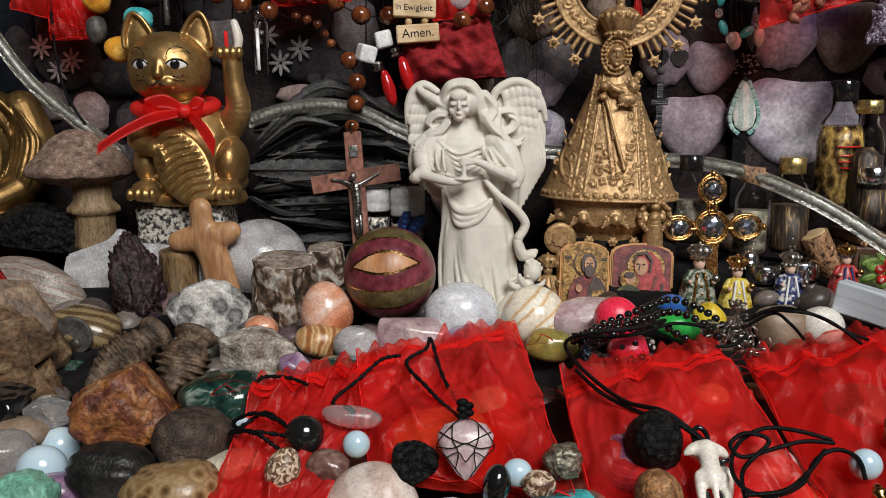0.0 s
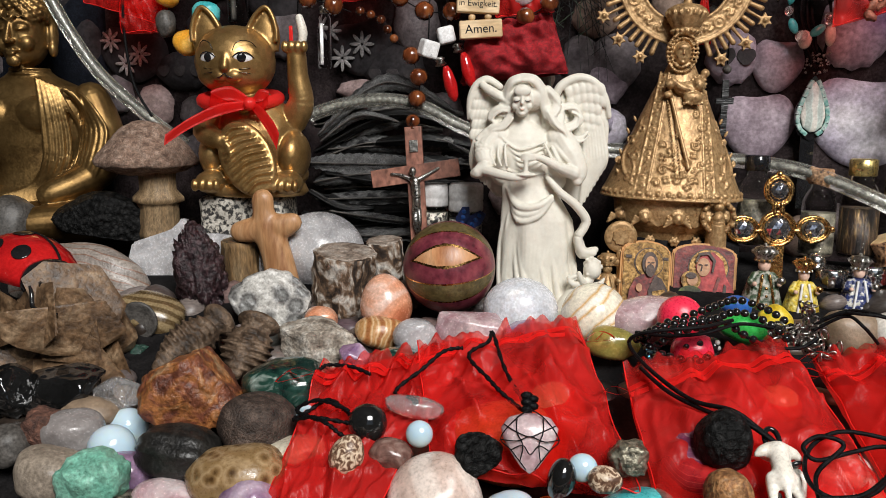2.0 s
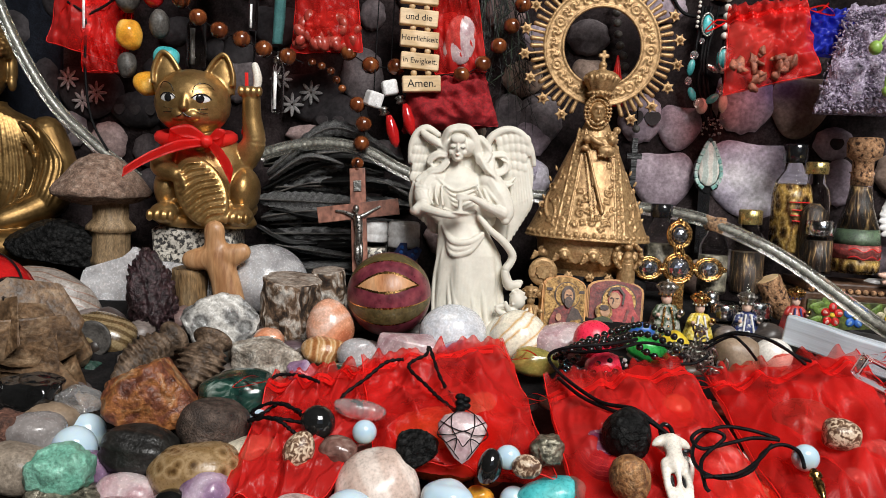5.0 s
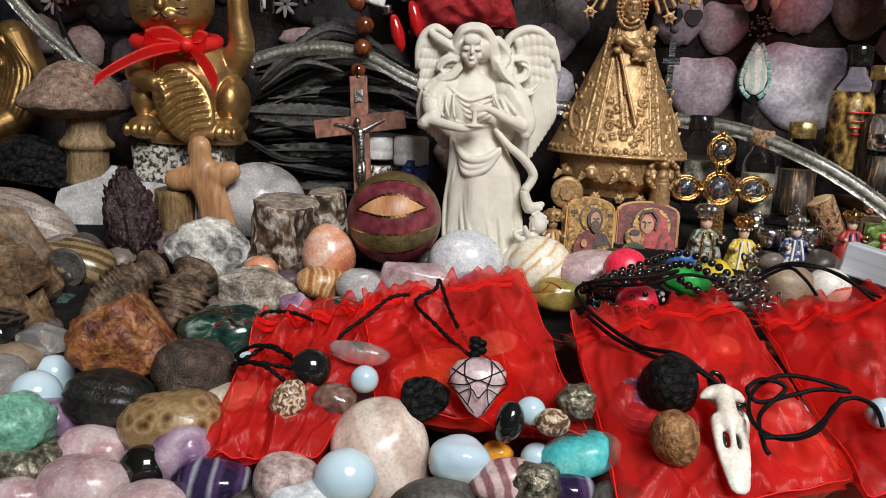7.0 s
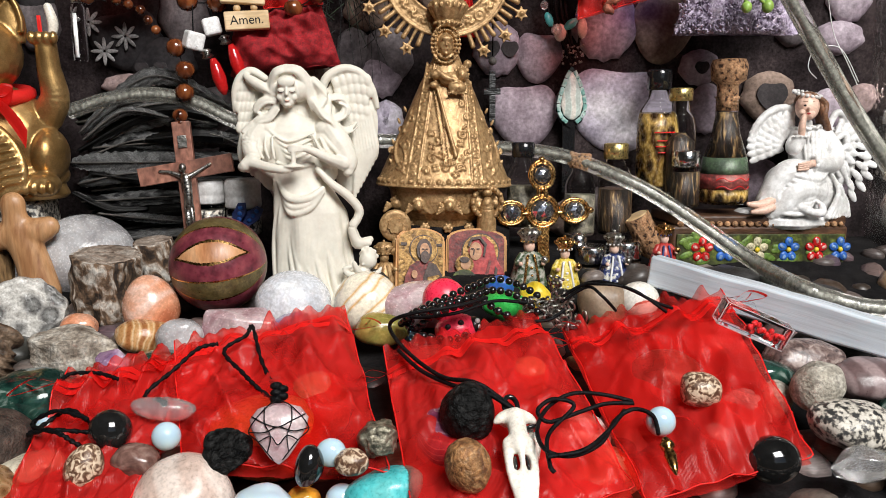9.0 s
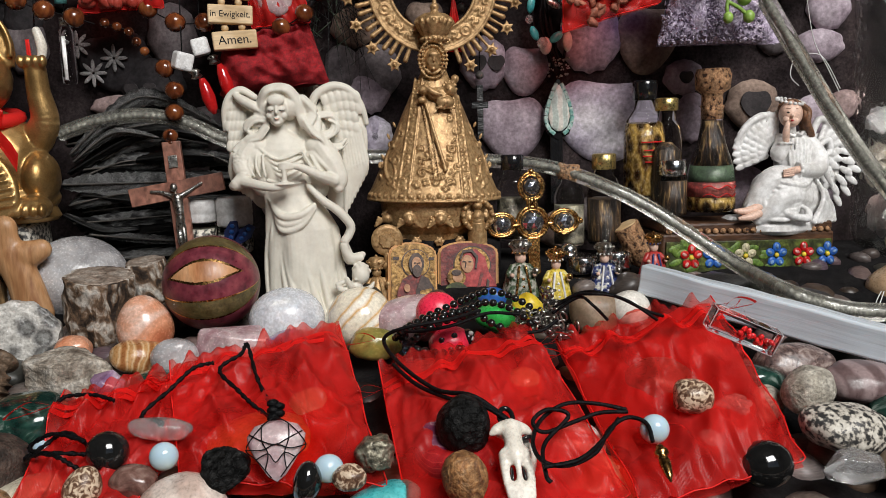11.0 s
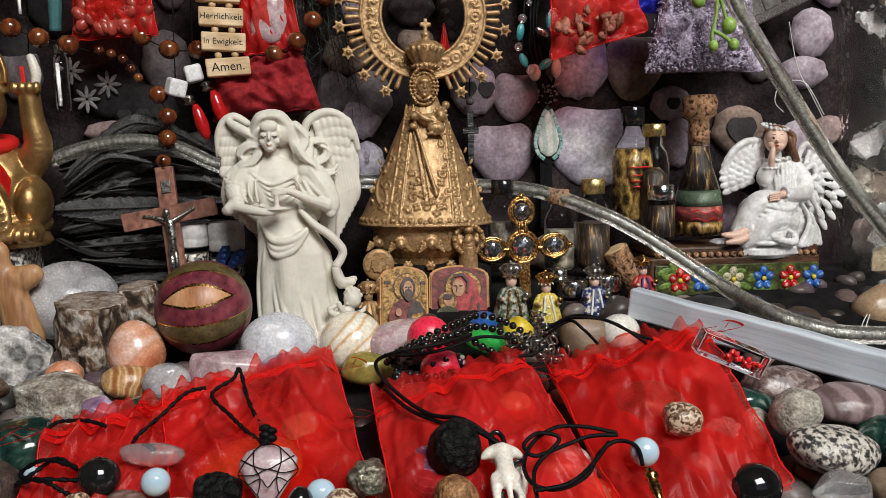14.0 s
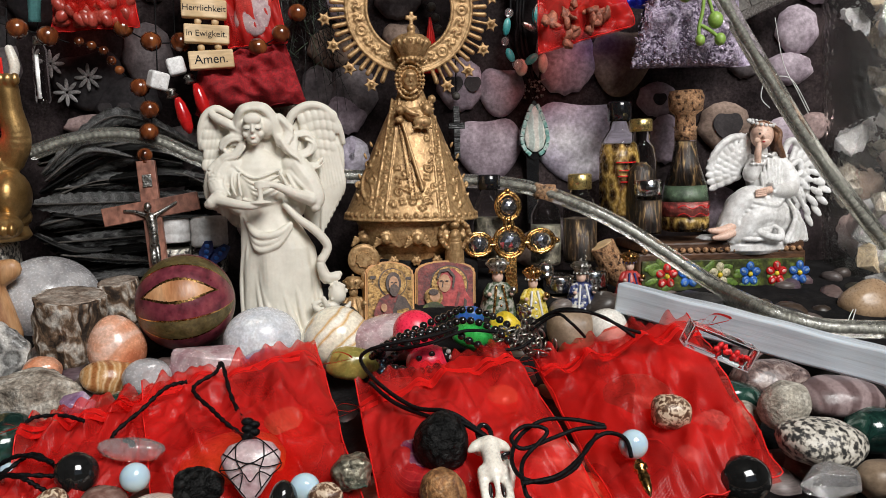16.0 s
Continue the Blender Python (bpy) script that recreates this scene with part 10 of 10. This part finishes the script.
# howlite cubes and red drops
for p, w, rot, lab in (((-0.0539, 0.5520, 0.0433), 0.0122, (10, 12, 30), "white veined howlite cube"), ((-0.0418, 0.5550, 0.0530), 0.0118, (0, -14, 10), "white veined howlite cube")):
    ob = thing("howlite_pendant", p, lab + " with a red drop below", "pendant", "howlite pendants")
    bm = bmesh.new()
    box(bm, (0, 0, 0), (w, w, w), rot, bev=w * 0.16, seg=3)
    part("cube", bm, stoned("white_howlite", [(0.1, 0.1, 0.1), (0.72, 0.72, 0.72), (0.8, 0.8, 0.8)], 80, 0.35, 0.1, lo=0.33, hi=0.42), ob)
    bm = bmesh.new()
    lathe(bm, [(0.0012, -0.038), (0.0036, -0.034), (0.0048, -0.026), (0.0036, -0.017), (0.002, -0.0125)], pose(0.009, -0.003, 0, 0, -16, 0), 24)
    part("red_drop", bm, REDENAM, ob, "glossy red drop")
    bm = bmesh.new()
    lathe(bm, [(0.002, -0.0125), (0.0042, -0.0115), (0.0025, -0.009), (0.004, -0.0075), (0.002, -0.006)], pose(0.006, -0.002, 0, 0, -16, 0), 16)
    part("silver_cap", bm, SILVER, ob)
    hang(ob, Vector(p) + Vector((0, 0, w * 0.5)))

# dark dried twigs
tw = thing("dried_twigs", (0.0408, 0.5720, 0.1120), "bundle of thin dark dried twigs", "plant")
o = Vector((0.0408, 0.5720, 0.1120))
lo2, hi2 = Vector((0.0330, 0.5720, 0.1766)), Vector((0.0548, 0.5680, 0.0050))
rnd = random.Random(41)
for i in range(34):
    a = lo2 + Vector((rnd.uniform(-0.014, 0.014), rnd.uniform(-0.004, 0.004), 0))
    e = hi2 + Vector((rnd.uniform(-0.045, 0.03), rnd.uniform(-0.004, 0.004), rnd.uniform(0.0, 0.08)))
    bm = bmesh.new()
    tube(bm, [a - o, (a + e) / 2 - o + Vector((rnd.uniform(-0.012, 0.012), 0, 0)), e - o], 0.00055, 4, 6, taper=lambda u: 1.2 - 0.8 * u)
    if i % 2:
        for s in range(9):
            q = a.lerp(e, 0.3 + 0.07 * s) - o
            tube(bm, [q, q + Vector((rnd.choice((-1, 1)) * 0.01, 0, -0.008))], 0.0003, 4, 2)
    part("twig", bm, FEATHERK if i % 3 else GREENDK, tw)
# prayer beads seen through the ring of rays
gb = beads("grey_bead_strand", [(0.1336, 0.5630, 0.1298), (0.1372, 0.5630, 0.1021), (0.1431, 0.5620, 0.0821), (0.1445, 0.5620, 0.0621)], 0.0036, GREYST, "strand of small grey round beads", 1.1)
hang(gb, (0.1336, 0.5630, 0.1298))
bm = bmesh.new()
for i in range(9):
    tube(bm, [(0, 0, 0.02), (0.0008 * (i - 4), -0.001 * (i % 3), 0), (0.0014 * (i - 4), 0, -0.02)], 0.0008, 5, 4)
tagged(part("red_tassel", bm, REDRIB, None, "", (0.1374, 0.5610, 0.0677)), "small red silk tassel behind the gold ring", "tassel")

# the abalone necklace
nk = thing("shell_necklace", (0.2122, 0.5480, 0.0044), "beaded necklace with a pale shell drop", "necklace")
k = 0.0004
bm = bmesh.new()
lathe(bm, [(1 * k, 44 * k), (8 * k, 34 * k), (18 * k, 4 * k), (21 * k, -14 * k), (16 * k, -32 * k), (6 * k, -40 * k), (1 * k, -41 * k)][::-1], Matrix.Diagonal((1, 0.25, 1, 1)), 32)
part("shell_drop", bm, stoned("mother_of_pearl", [(0.5, 0.58, 0.54), (0.68, 0.75, 0.7), (0.74, 0.72, 0.66)], 40, 0.2, 0.0, "wave", coat=0.5, dist=4), nk, "pale mother-of-pearl drop")
ABAL = stoned("abalone_shell", [(0.05, 0.13, 0.12), (0.2, 0.42, 0.38), (0.5, 0.62, 0.58), (0.12, 0.1, 0.16)], 240, 0.15, 0.1, coat=0.6, lo=0.25, hi=0.75)
RIM = [(4, 47), (11, 33), (17, 18), (22, 3), (25, -12), (24, -26), (18, -38), (8, -46)]
for sx in (-1, 1):
    for (x0, z0), (x1, z1) in zip(RIM, RIM[1:]):
        bm = bmesh.new()
        box(bm, (0, 0, 0), (7.5 * k, 6 * k, math.hypot(x1 - x0, z1 - z0) * 0.96 * k), bev=1.2 * k)
        part("abalone_tile", bm, ABAL, nk, at=pose(sx * (x0 + x1) / 2 * k, 1.5 * k, (z0 + z1) / 2 * k, 0, sx * math.degrees(math.atan2(x1 - x0, z1 - z0)), 0))
bm = bmesh.new()
plate(bm, [(x * k, z * k) for x, z in ((-2, 54), (2, 54), (16, 30), (28, 0), (29, -24), (20, -46), (0, -56), (-20, -46), (-29, -24), (-28, 0), (-16, 30))], 3 * k)
part("setting", bm, BLACKPAINT, nk, at=(0, 4 * k, 0))
bm = bmesh.new()
box(bm, (-3 * k, 8 * k, -80 * k), (24 * k, 3 * k, 190 * k), bev=1 * k)
part("strap", bm, BLACKPAINT, nk, "black strap behind the drop")
rnd = random.Random(3)
bm = bmesh.new()
for i in range(46):
    ell(bm, (rnd.uniform(-20, 20) * k, rnd.uniform(-5, 3) * k, (58 + rnd.uniform(0, 34)) * k), 2.3 * k, sub=1)
part("seed_beads", bm, SILVER, nk)
o = Vector((0.2122, 0.5480, 0.0044))
for p, w, h, m, rr in (((0.1913, 0.5460, 0.0789), 0.0060, 0.0137, TURQ, 10), ((0.1935, 0.5460, 0.0587), 0.0060, 0.0111, TURQ, -24), ((0.2094, 0.5450, 0.0556), 0.0119, 0.0064, TURQ, -35), ((0.2137, 0.5450, 0.0867), 0.0073, 0.0145, TURQ, 4), ((0.1929, 0.5450, 0.0883), 0.0068, 0.0068, QUARTZ, 0), ((0.1896, 0.5450, 0.0683), 0.0060, 0.0068, QUARTZ, 0), ((0.1988, 0.5440, 0.0516), 0.0085, 0.0085, QUARTZ, 0), ((0.2160, 0.5440, 0.0632), 0.0077, 0.0085, QUARTZ, 0), ((0.1981, 0.5450, 0.0994), 0.0043, 0.0043, QUARTZ, 0), ((0.2183, 0.5460, 0.0528), 0.0077, 0.0154, PEARL, 0), ((0.2022, 0.5470, 0.0498), 0.0094, 0.0129, PEARL, 0)):
    bm = bmesh.new()
    ell(bm, (0, 0, 0), (w / 2, min(w, h) * 0.35, h / 2), sub=2)
    part("bead", bm, m, nk, at=pose(*(Vector(p) - o), 0, rr, 0))
for pts in ([(0.1981, 0.5480, 0.1262), (0.1946, 0.5480, 0.0904), (0.1929, 0.5480, 0.0663), (0.2033, 0.5480, 0.0459), (0.2116, 0.5480, 0.0273)], [(0.2194, 0.5480, 0.1264), (0.2159, 0.5480, 0.0904), (0.2186, 0.5480, 0.0620), (0.2162, 0.5480, 0.0416), (0.2125, 0.5480, 0.0272)], [(0.2054, 0.5510, 0.1270), (0.2025, 0.5510, 0.0788), (0.2061, 0.5500, 0.0542), (0.2132, 0.5500, 0.0336)], [(0.2121, 0.5520, 0.1273), (0.2051, 0.5520, 0.0871), (0.2095, 0.5510, 0.0543), (0.2141, 0.5500, 0.0336)], [(0.2008, 0.5500, 0.1267), (0.2001, 0.5500, 0.0827), (0.1990, 0.5500, 0.0665), (0.2081, 0.5500, 0.0419)]):
    bm = bmesh.new()
    tube(bm, [Vector(p) - o for p in pts], 0.0012, 6, 8, twist=0.6)
    part("strand", bm, CORD, nk)
for sx in (-1, 1):
    bm = bmesh.new()
    ell(bm, (sx * 0.0055, 0, 0.001), (0.0062, 0.001, 0.0026), (0, sx * -28, 0), 2)
    part("silver_leaf", bm, SILVER, nk, at=Vector((0.2128, 0.5440, 0.0777)) - o)
for x in (1448, 1462, 1415):
    p = {1448: [(0.2010, 0.5460, 0.1746), (0.2038, 0.5460, 0.1443), (0.2026, 0.5460, 0.1266)], 1462: [(0.2127, 0.5450, 0.1746), (0.2162, 0.5450, 0.1368), (0.2152, 0.5450, 0.1023)], 1415: [(0.1919, 0.5470, 0.1745), (0.1954, 0.5470, 0.1404), (0.1939, 0.5470, 0.1096)]}[x]
    ob = beads("pearl_strand", p, 0.0030 if x != 1415 else 0.0014, PEARL, "strand of small cream pearls", 1.05, "necklace")
    hang(ob, p[0])
for at in ((0.2014, 0.5450, 0.1118), (0.2160, 0.5440, 0.0868)):
    ob = thing("opal_pendant", at, "green opal in a silver setting", "pendant", "opal pendants")
    bm = bmesh.new()
    ell(bm, (0, 0, 0), (0.0036, 0.002, 0.0072), sub=3)
    part("opal", bm, TURQ, ob)
    bm = bmesh.new()
    tube(bm, [(0.0046 * math.cos(a), 0, 0.0085 * math.sin(a)) for a in [2 * math.pi * i / 12 for i in range(12)]], 0.0008, 6, 4, True)
    part("setting", bm, SILVER, ob)
    hang(ob, Vector(at) + Vector((0, 0, 0.009)))
# small dark cross hanging behind the gold figurine
p = (0.1546, 0.5560, 0.0040)
ob = thing("small_cross", p, "small dark wooden cross on a bead string", "cross")
k = 0.0004
bm = bmesh.new()
plate(bm, [(x * k, z * k) for x, z in cross_outline(30, 96, 30, 60, 11)], 5 * k)
part("cross", bm, FEATHERK, ob, at=(0, 0, -48 * k))
bm = bmesh.new()
ell(bm, (0, 0, 66 * k), 8 * k, sub=2)
part("bead", bm, GREYST, ob)
hang(ob, Vector(p) + Vector((0, 0, 0.03)))
# black lead across the backdrop
cord_thing("black_lead", [[(0.1485, 0.5600, 0.1534), (0.1726, 0.5580, 0.1381), (0.1888, 0.5560, 0.1206), (0.2225, 0.5530, 0.1213), (0.2674, 0.5500, 0.1186)], [(0.2190, 0.5400, 0.1397), (0.2390, 0.5400, 0.1471), (0.2659, 0.5400, 0.1600)]], 0.0016, "thin black cable across the backdrop", "cable", None, 0)
cord_thing("thin_wire", [[(-0.2883, 0.5800, 0.1029), (-0.2894, 0.5800, 0.0584), (-0.2843, 0.5800, 0.0197), (-0.2701, 0.5780, -0.0058)], [(-0.2883, 0.5800, 0.1012), (-0.2730, 0.5800, 0.1102), (-0.2622, 0.5800, 0.1191)], [(-0.2883, 0.5800, 0.1029), (-0.3038, 0.5800, 0.1112)]], 0.0013, "thin black wire hanging on the backdrop", "wire", None, 0)
cord_thing("white_string", [[(0.3756, 0.5000, 0.0781), (0.3830, 0.5000, 0.0467), (0.3947, 0.5000, 0.0267), (0.4041, 0.5000, 0.0105)], [(0.3745, 0.5000, 0.0370), (0.3900, 0.5000, 0.0348), (0.4050, 0.5000, 0.0125)], [(0.3728, 0.5000, 0.0151), (0.3660, 0.5000, 0.0232), (0.3700, 0.5000, 0.0390)]], 0.0004, "thin white loose thread ends", "thread", WHITE, 0)
cord_thing("white_string", [[(0.3911, 0.4300, -0.1202), (0.3718, 0.4100, -0.1258), (0.3455, 0.3700, -0.1349), (0.3259, 0.3450, -0.1486), (0.3053, 0.3350, -0.1558), (0.2955, 0.3350, -0.1565)], [(0.3931, 0.4300, -0.1203), (0.3742, 0.4100, -0.1296), (0.3478, 0.3700, -0.1384), (0.3259, 0.3450, -0.1501)]], 0.0004, "thin white loose thread over the selenite", "thread", WHITE, 0)
# white framed card at the top of the backdrop
ob = thing("white_card", (0.1748, 0.5750, 0.1619), "white card with a dark edge", "card")
k = 0.0004
bm = bmesh.new()
box(bm, (0, 0, 0), (170 * k, 3 * k, 64 * k), bev=0.6 * k)
part("sheet", bm, WHITE, ob)
bm = bmesh.new()
box(bm, (0, 0, -36 * k), (174 * k, 4 * k, 9 * k), bev=0.6 * k)
part("edge", bm, BLACKPAINT, ob)
hang(ob, (0.1742, 0.5750, 0.1699))
bm = bmesh.new()
box(bm, (0, 0, 0), (0.14, 0.01, 0.40), bev=0.003)
tagged(part("dark_cloth", bm, DARKCLOTH, None, "", pose(*(-0.4071, 0.6550, 0.1287), 0, 0, -8)), "dark navy cloth hanging behind the gold figurine", "cloth")


# ---- printed stones of the backdrop ----
def heart_line(w, h):
    out = []
    for i in range(36):
        t = -math.pi + 2 * math.pi * i / 36
        c = math.cos(t)
        x = w / 2 * math.copysign(abs(math.sin(t)) ** 0.85, math.sin(t)) * (1 - 0.3 * max(0, -c))
        out.append((-x, h * (0.48 * c - 0.13 * math.exp(-(t / 0.5) ** 2))))
    return out


def printed(at, w, h, mat, heart=False, rot=0, mark=None, name="printed_stone"):
    """One stone of the flat print, with low relief added so that it takes shading."""
    line = heart_line(w, h) if heart else [(w / 2 * math.cos(2 * math.pi * i / 28) * (1 + 0.06 * math.sin(4.7 * i)), h / 2 * math.sin(2 * math.pi * i / 28) * (1 + 0.05 * math.sin(3.1 * i))) for i in range(28)]
    bm = bmesh.new()
    prev = None
    for s, dy in ((1.0, 0.0), (0.96, -0.0022), (0.82, -0.0048), (0.55, -0.0066), (0.25, -0.0074)):
        ring = [bm.verts.new((x * s, dy, z * s)) for x, z in line]
        if prev:
            for i in range(len(ring)):
                bm.faces.new((prev[i], prev[(i + 1) % len(ring)], ring[(i + 1) % len(ring)], ring[i])).smooth = True
        prev = ring
    bm.faces.new(prev).smooth = True
    ob = part(name, bm, mat, backdrop, at=pose(at[0], wall_y(at[0]) + 0.001, at[2], 0, rot, -8.5))
    if mark:
        for mx, mz, mw in mark:
            bm = bmesh.new()
            plate(bm, [(mx * w + x, mz * h + z) for x, z in heart_line(mw * w, mw * w)], 0.001)
            part("printed_heart", bm, PRINTDARK, ob, at=(0, -0.0082, 0))
    return ob


placed = []
def put(at, w, h, m, heart=False, rot=0, mark=None):
    placed.append((at[0], at[2], max(w, h) / 2))
    # darker tones left, paler right: the backdrop's uneven light put into the print colours
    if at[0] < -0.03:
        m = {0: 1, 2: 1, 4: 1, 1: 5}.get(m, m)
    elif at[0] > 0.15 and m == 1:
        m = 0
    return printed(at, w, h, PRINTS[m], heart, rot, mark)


put((0.1908, 0.5634, 0.0350), 0.0361, 0.0423, 0, True, 6)
put((0.1807, 0.5649, -0.0071), 0.0530, 0.0547, 0, True, -3)
put((0.2511, 0.5543, -0.0027), 0.0824, 0.0715, 4, True, 4)
put((0.2388, 0.5562, 0.0567), 0.0479, 0.0523, 0)
put((0.2810, 0.5499, 0.0555), 0.0472, 0.0580, 2, True, 8)
put((0.3086, 0.5457, 0.0254), 0.0308, 0.0265, 1, False, 0, ((0, 0, 0.34),))
put((0.3601, 0.5380, 0.0040), 0.0413, 0.0371, 2, False, 0, ((0, 0.02, 0.55),))
put((0.4033, 0.5315, -0.0070), 0.0250, 0.0333, 1)
put((0.4084, 0.5307, 0.0458), 0.0375, 0.0250, 1)
put((0.4140, 0.5299, 0.0749), 0.0332, 0.0374, 1)
put((0.3152, 0.5447, -0.0045), 0.0256, 0.0384, 0)
put((0.1606, 0.5679, 0.0400), 0.0356, 0.0400, 1, False, 0, ((-0.15, 0, 0.4), (0.25, 0, 0.36)))
put((0.0785, 0.5802, -0.0126), 0.0272, 0.0317, 4)
put((0.0758, 0.5806, 0.0256), 0.0317, 0.0408, 0)
put((0.0554, 0.5837, 0.0387), 0.0273, 0.0364, 1)
put((-0.0852, 0.6048, 0.0322), 0.0496, 0.0378, 1, False, 0, ((-0.28, -0.1, 0.2), (0, -0.1, 0.2), (0.28, -0.1, 0.2)))
put((-0.1115, 0.6087, 0.0162), 0.0427, 0.0171, 3)
put((-0.0474, 0.5991, 0.0029), 0.0327, 0.0234, 4)
put((-0.0682, 0.6022, 0.0670), 0.0376, 0.0471, 0)
put((-0.1762, 0.6184, 0.0617), 0.0338, 0.0434, 2)
put((-0.1764, 0.6185, 0.0823), 0.0290, 0.0338, 1)
put((-0.1124, 0.6089, 0.0506), 0.0541, 0.0496, 5, True, -10)
put((-0.3114, 0.6387, 0.0467), 0.0662, 0.0520, 5, True, 6)
put((-0.2647, 0.6317, 0.0318), 0.0514, 0.0327, 1, False, 0, ((-0.28, 0, 0.2), (0, 0, 0.2), (0.28, 0, 0.2)))
put((-0.2934, 0.6360, 0.0023), 0.0358, 0.0376, 3, False, 20)
put((-0.2562, 0.6304, -0.0032), 0.0280, 0.0299, 0)
put((-0.3266, 0.6410, 0.0128), 0.0285, 0.0332, 0, False, 0, ((0, 0, 0.3),))
put((-0.3511, 0.6447, 0.0551), 0.0286, 0.0429, 1)
put((-0.1134, 0.6090, 0.0156), 0.0360, 0.0153, 3)
put((-0.0872, 0.6051, 0.1042), 0.0269, 0.0358, 3)
put((-0.0609, 0.6011, 0.1175), 0.0223, 0.0267, 2)
put((-0.1965, 0.6215, 0.0845), 0.0212, 0.0212, 1)
put((0.0655, 0.5822, 0.0688), 0.0345, 0.0302, 2)
put((0.0798, 0.5800, 0.0356), 0.0387, 0.0431, 1)
put((0.1158, 0.5746, 0.1030), 0.0341, 0.0299, 1)
put((0.1722, 0.5662, 0.1279), 0.0378, 0.0252, 0)
put((0.0785, 0.5802, -0.0111), 0.0172, 0.0301, 4)
rnd = random.Random(19)
tries = 0
while len(placed) < 150 and tries < 6000:
    tries += 1
    x, z, r = rnd.uniform(-0.55, 0.62), rnd.uniform(-0.09, 0.24), rnd.uniform(0.012, 0.026)
    if all((x - a) ** 2 + (z - b) ** 2 > (0.82 * (r + c)) ** 2 for a, b, c in placed):
        placed.append((x, z, r))
        # left of centre, darker tones stand in for shade from the hanging things
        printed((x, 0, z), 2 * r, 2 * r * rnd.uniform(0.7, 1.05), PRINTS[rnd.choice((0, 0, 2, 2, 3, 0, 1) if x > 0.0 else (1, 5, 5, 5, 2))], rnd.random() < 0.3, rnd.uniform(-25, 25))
for p in ((-0.1361, 0.6124, 0.0611), (-0.1101, 0.6085, 0.0507), (-0.1260, 0.6109, 0.0403), (-0.3272, 0.6411, 0.0558), (-0.3009, 0.6371, 0.0447), (-0.3138, 0.6391, 0.0372)):
    for i in range(8):
        bm = bmesh.new()
        a = i * math.pi / 4
        ell(bm, (0.0055 * math.sin(a), 0, 0.0055 * math.cos(a)), (0.0015, 0.0006, 0.0048), (0, math.degrees(a), 0), 2)
        part("printed_petal", bm, PRINTPALE, backdrop, at=pose(p[0], wall_y(p[0]) - 0.0085, p[2], 0, 0, -8.5))
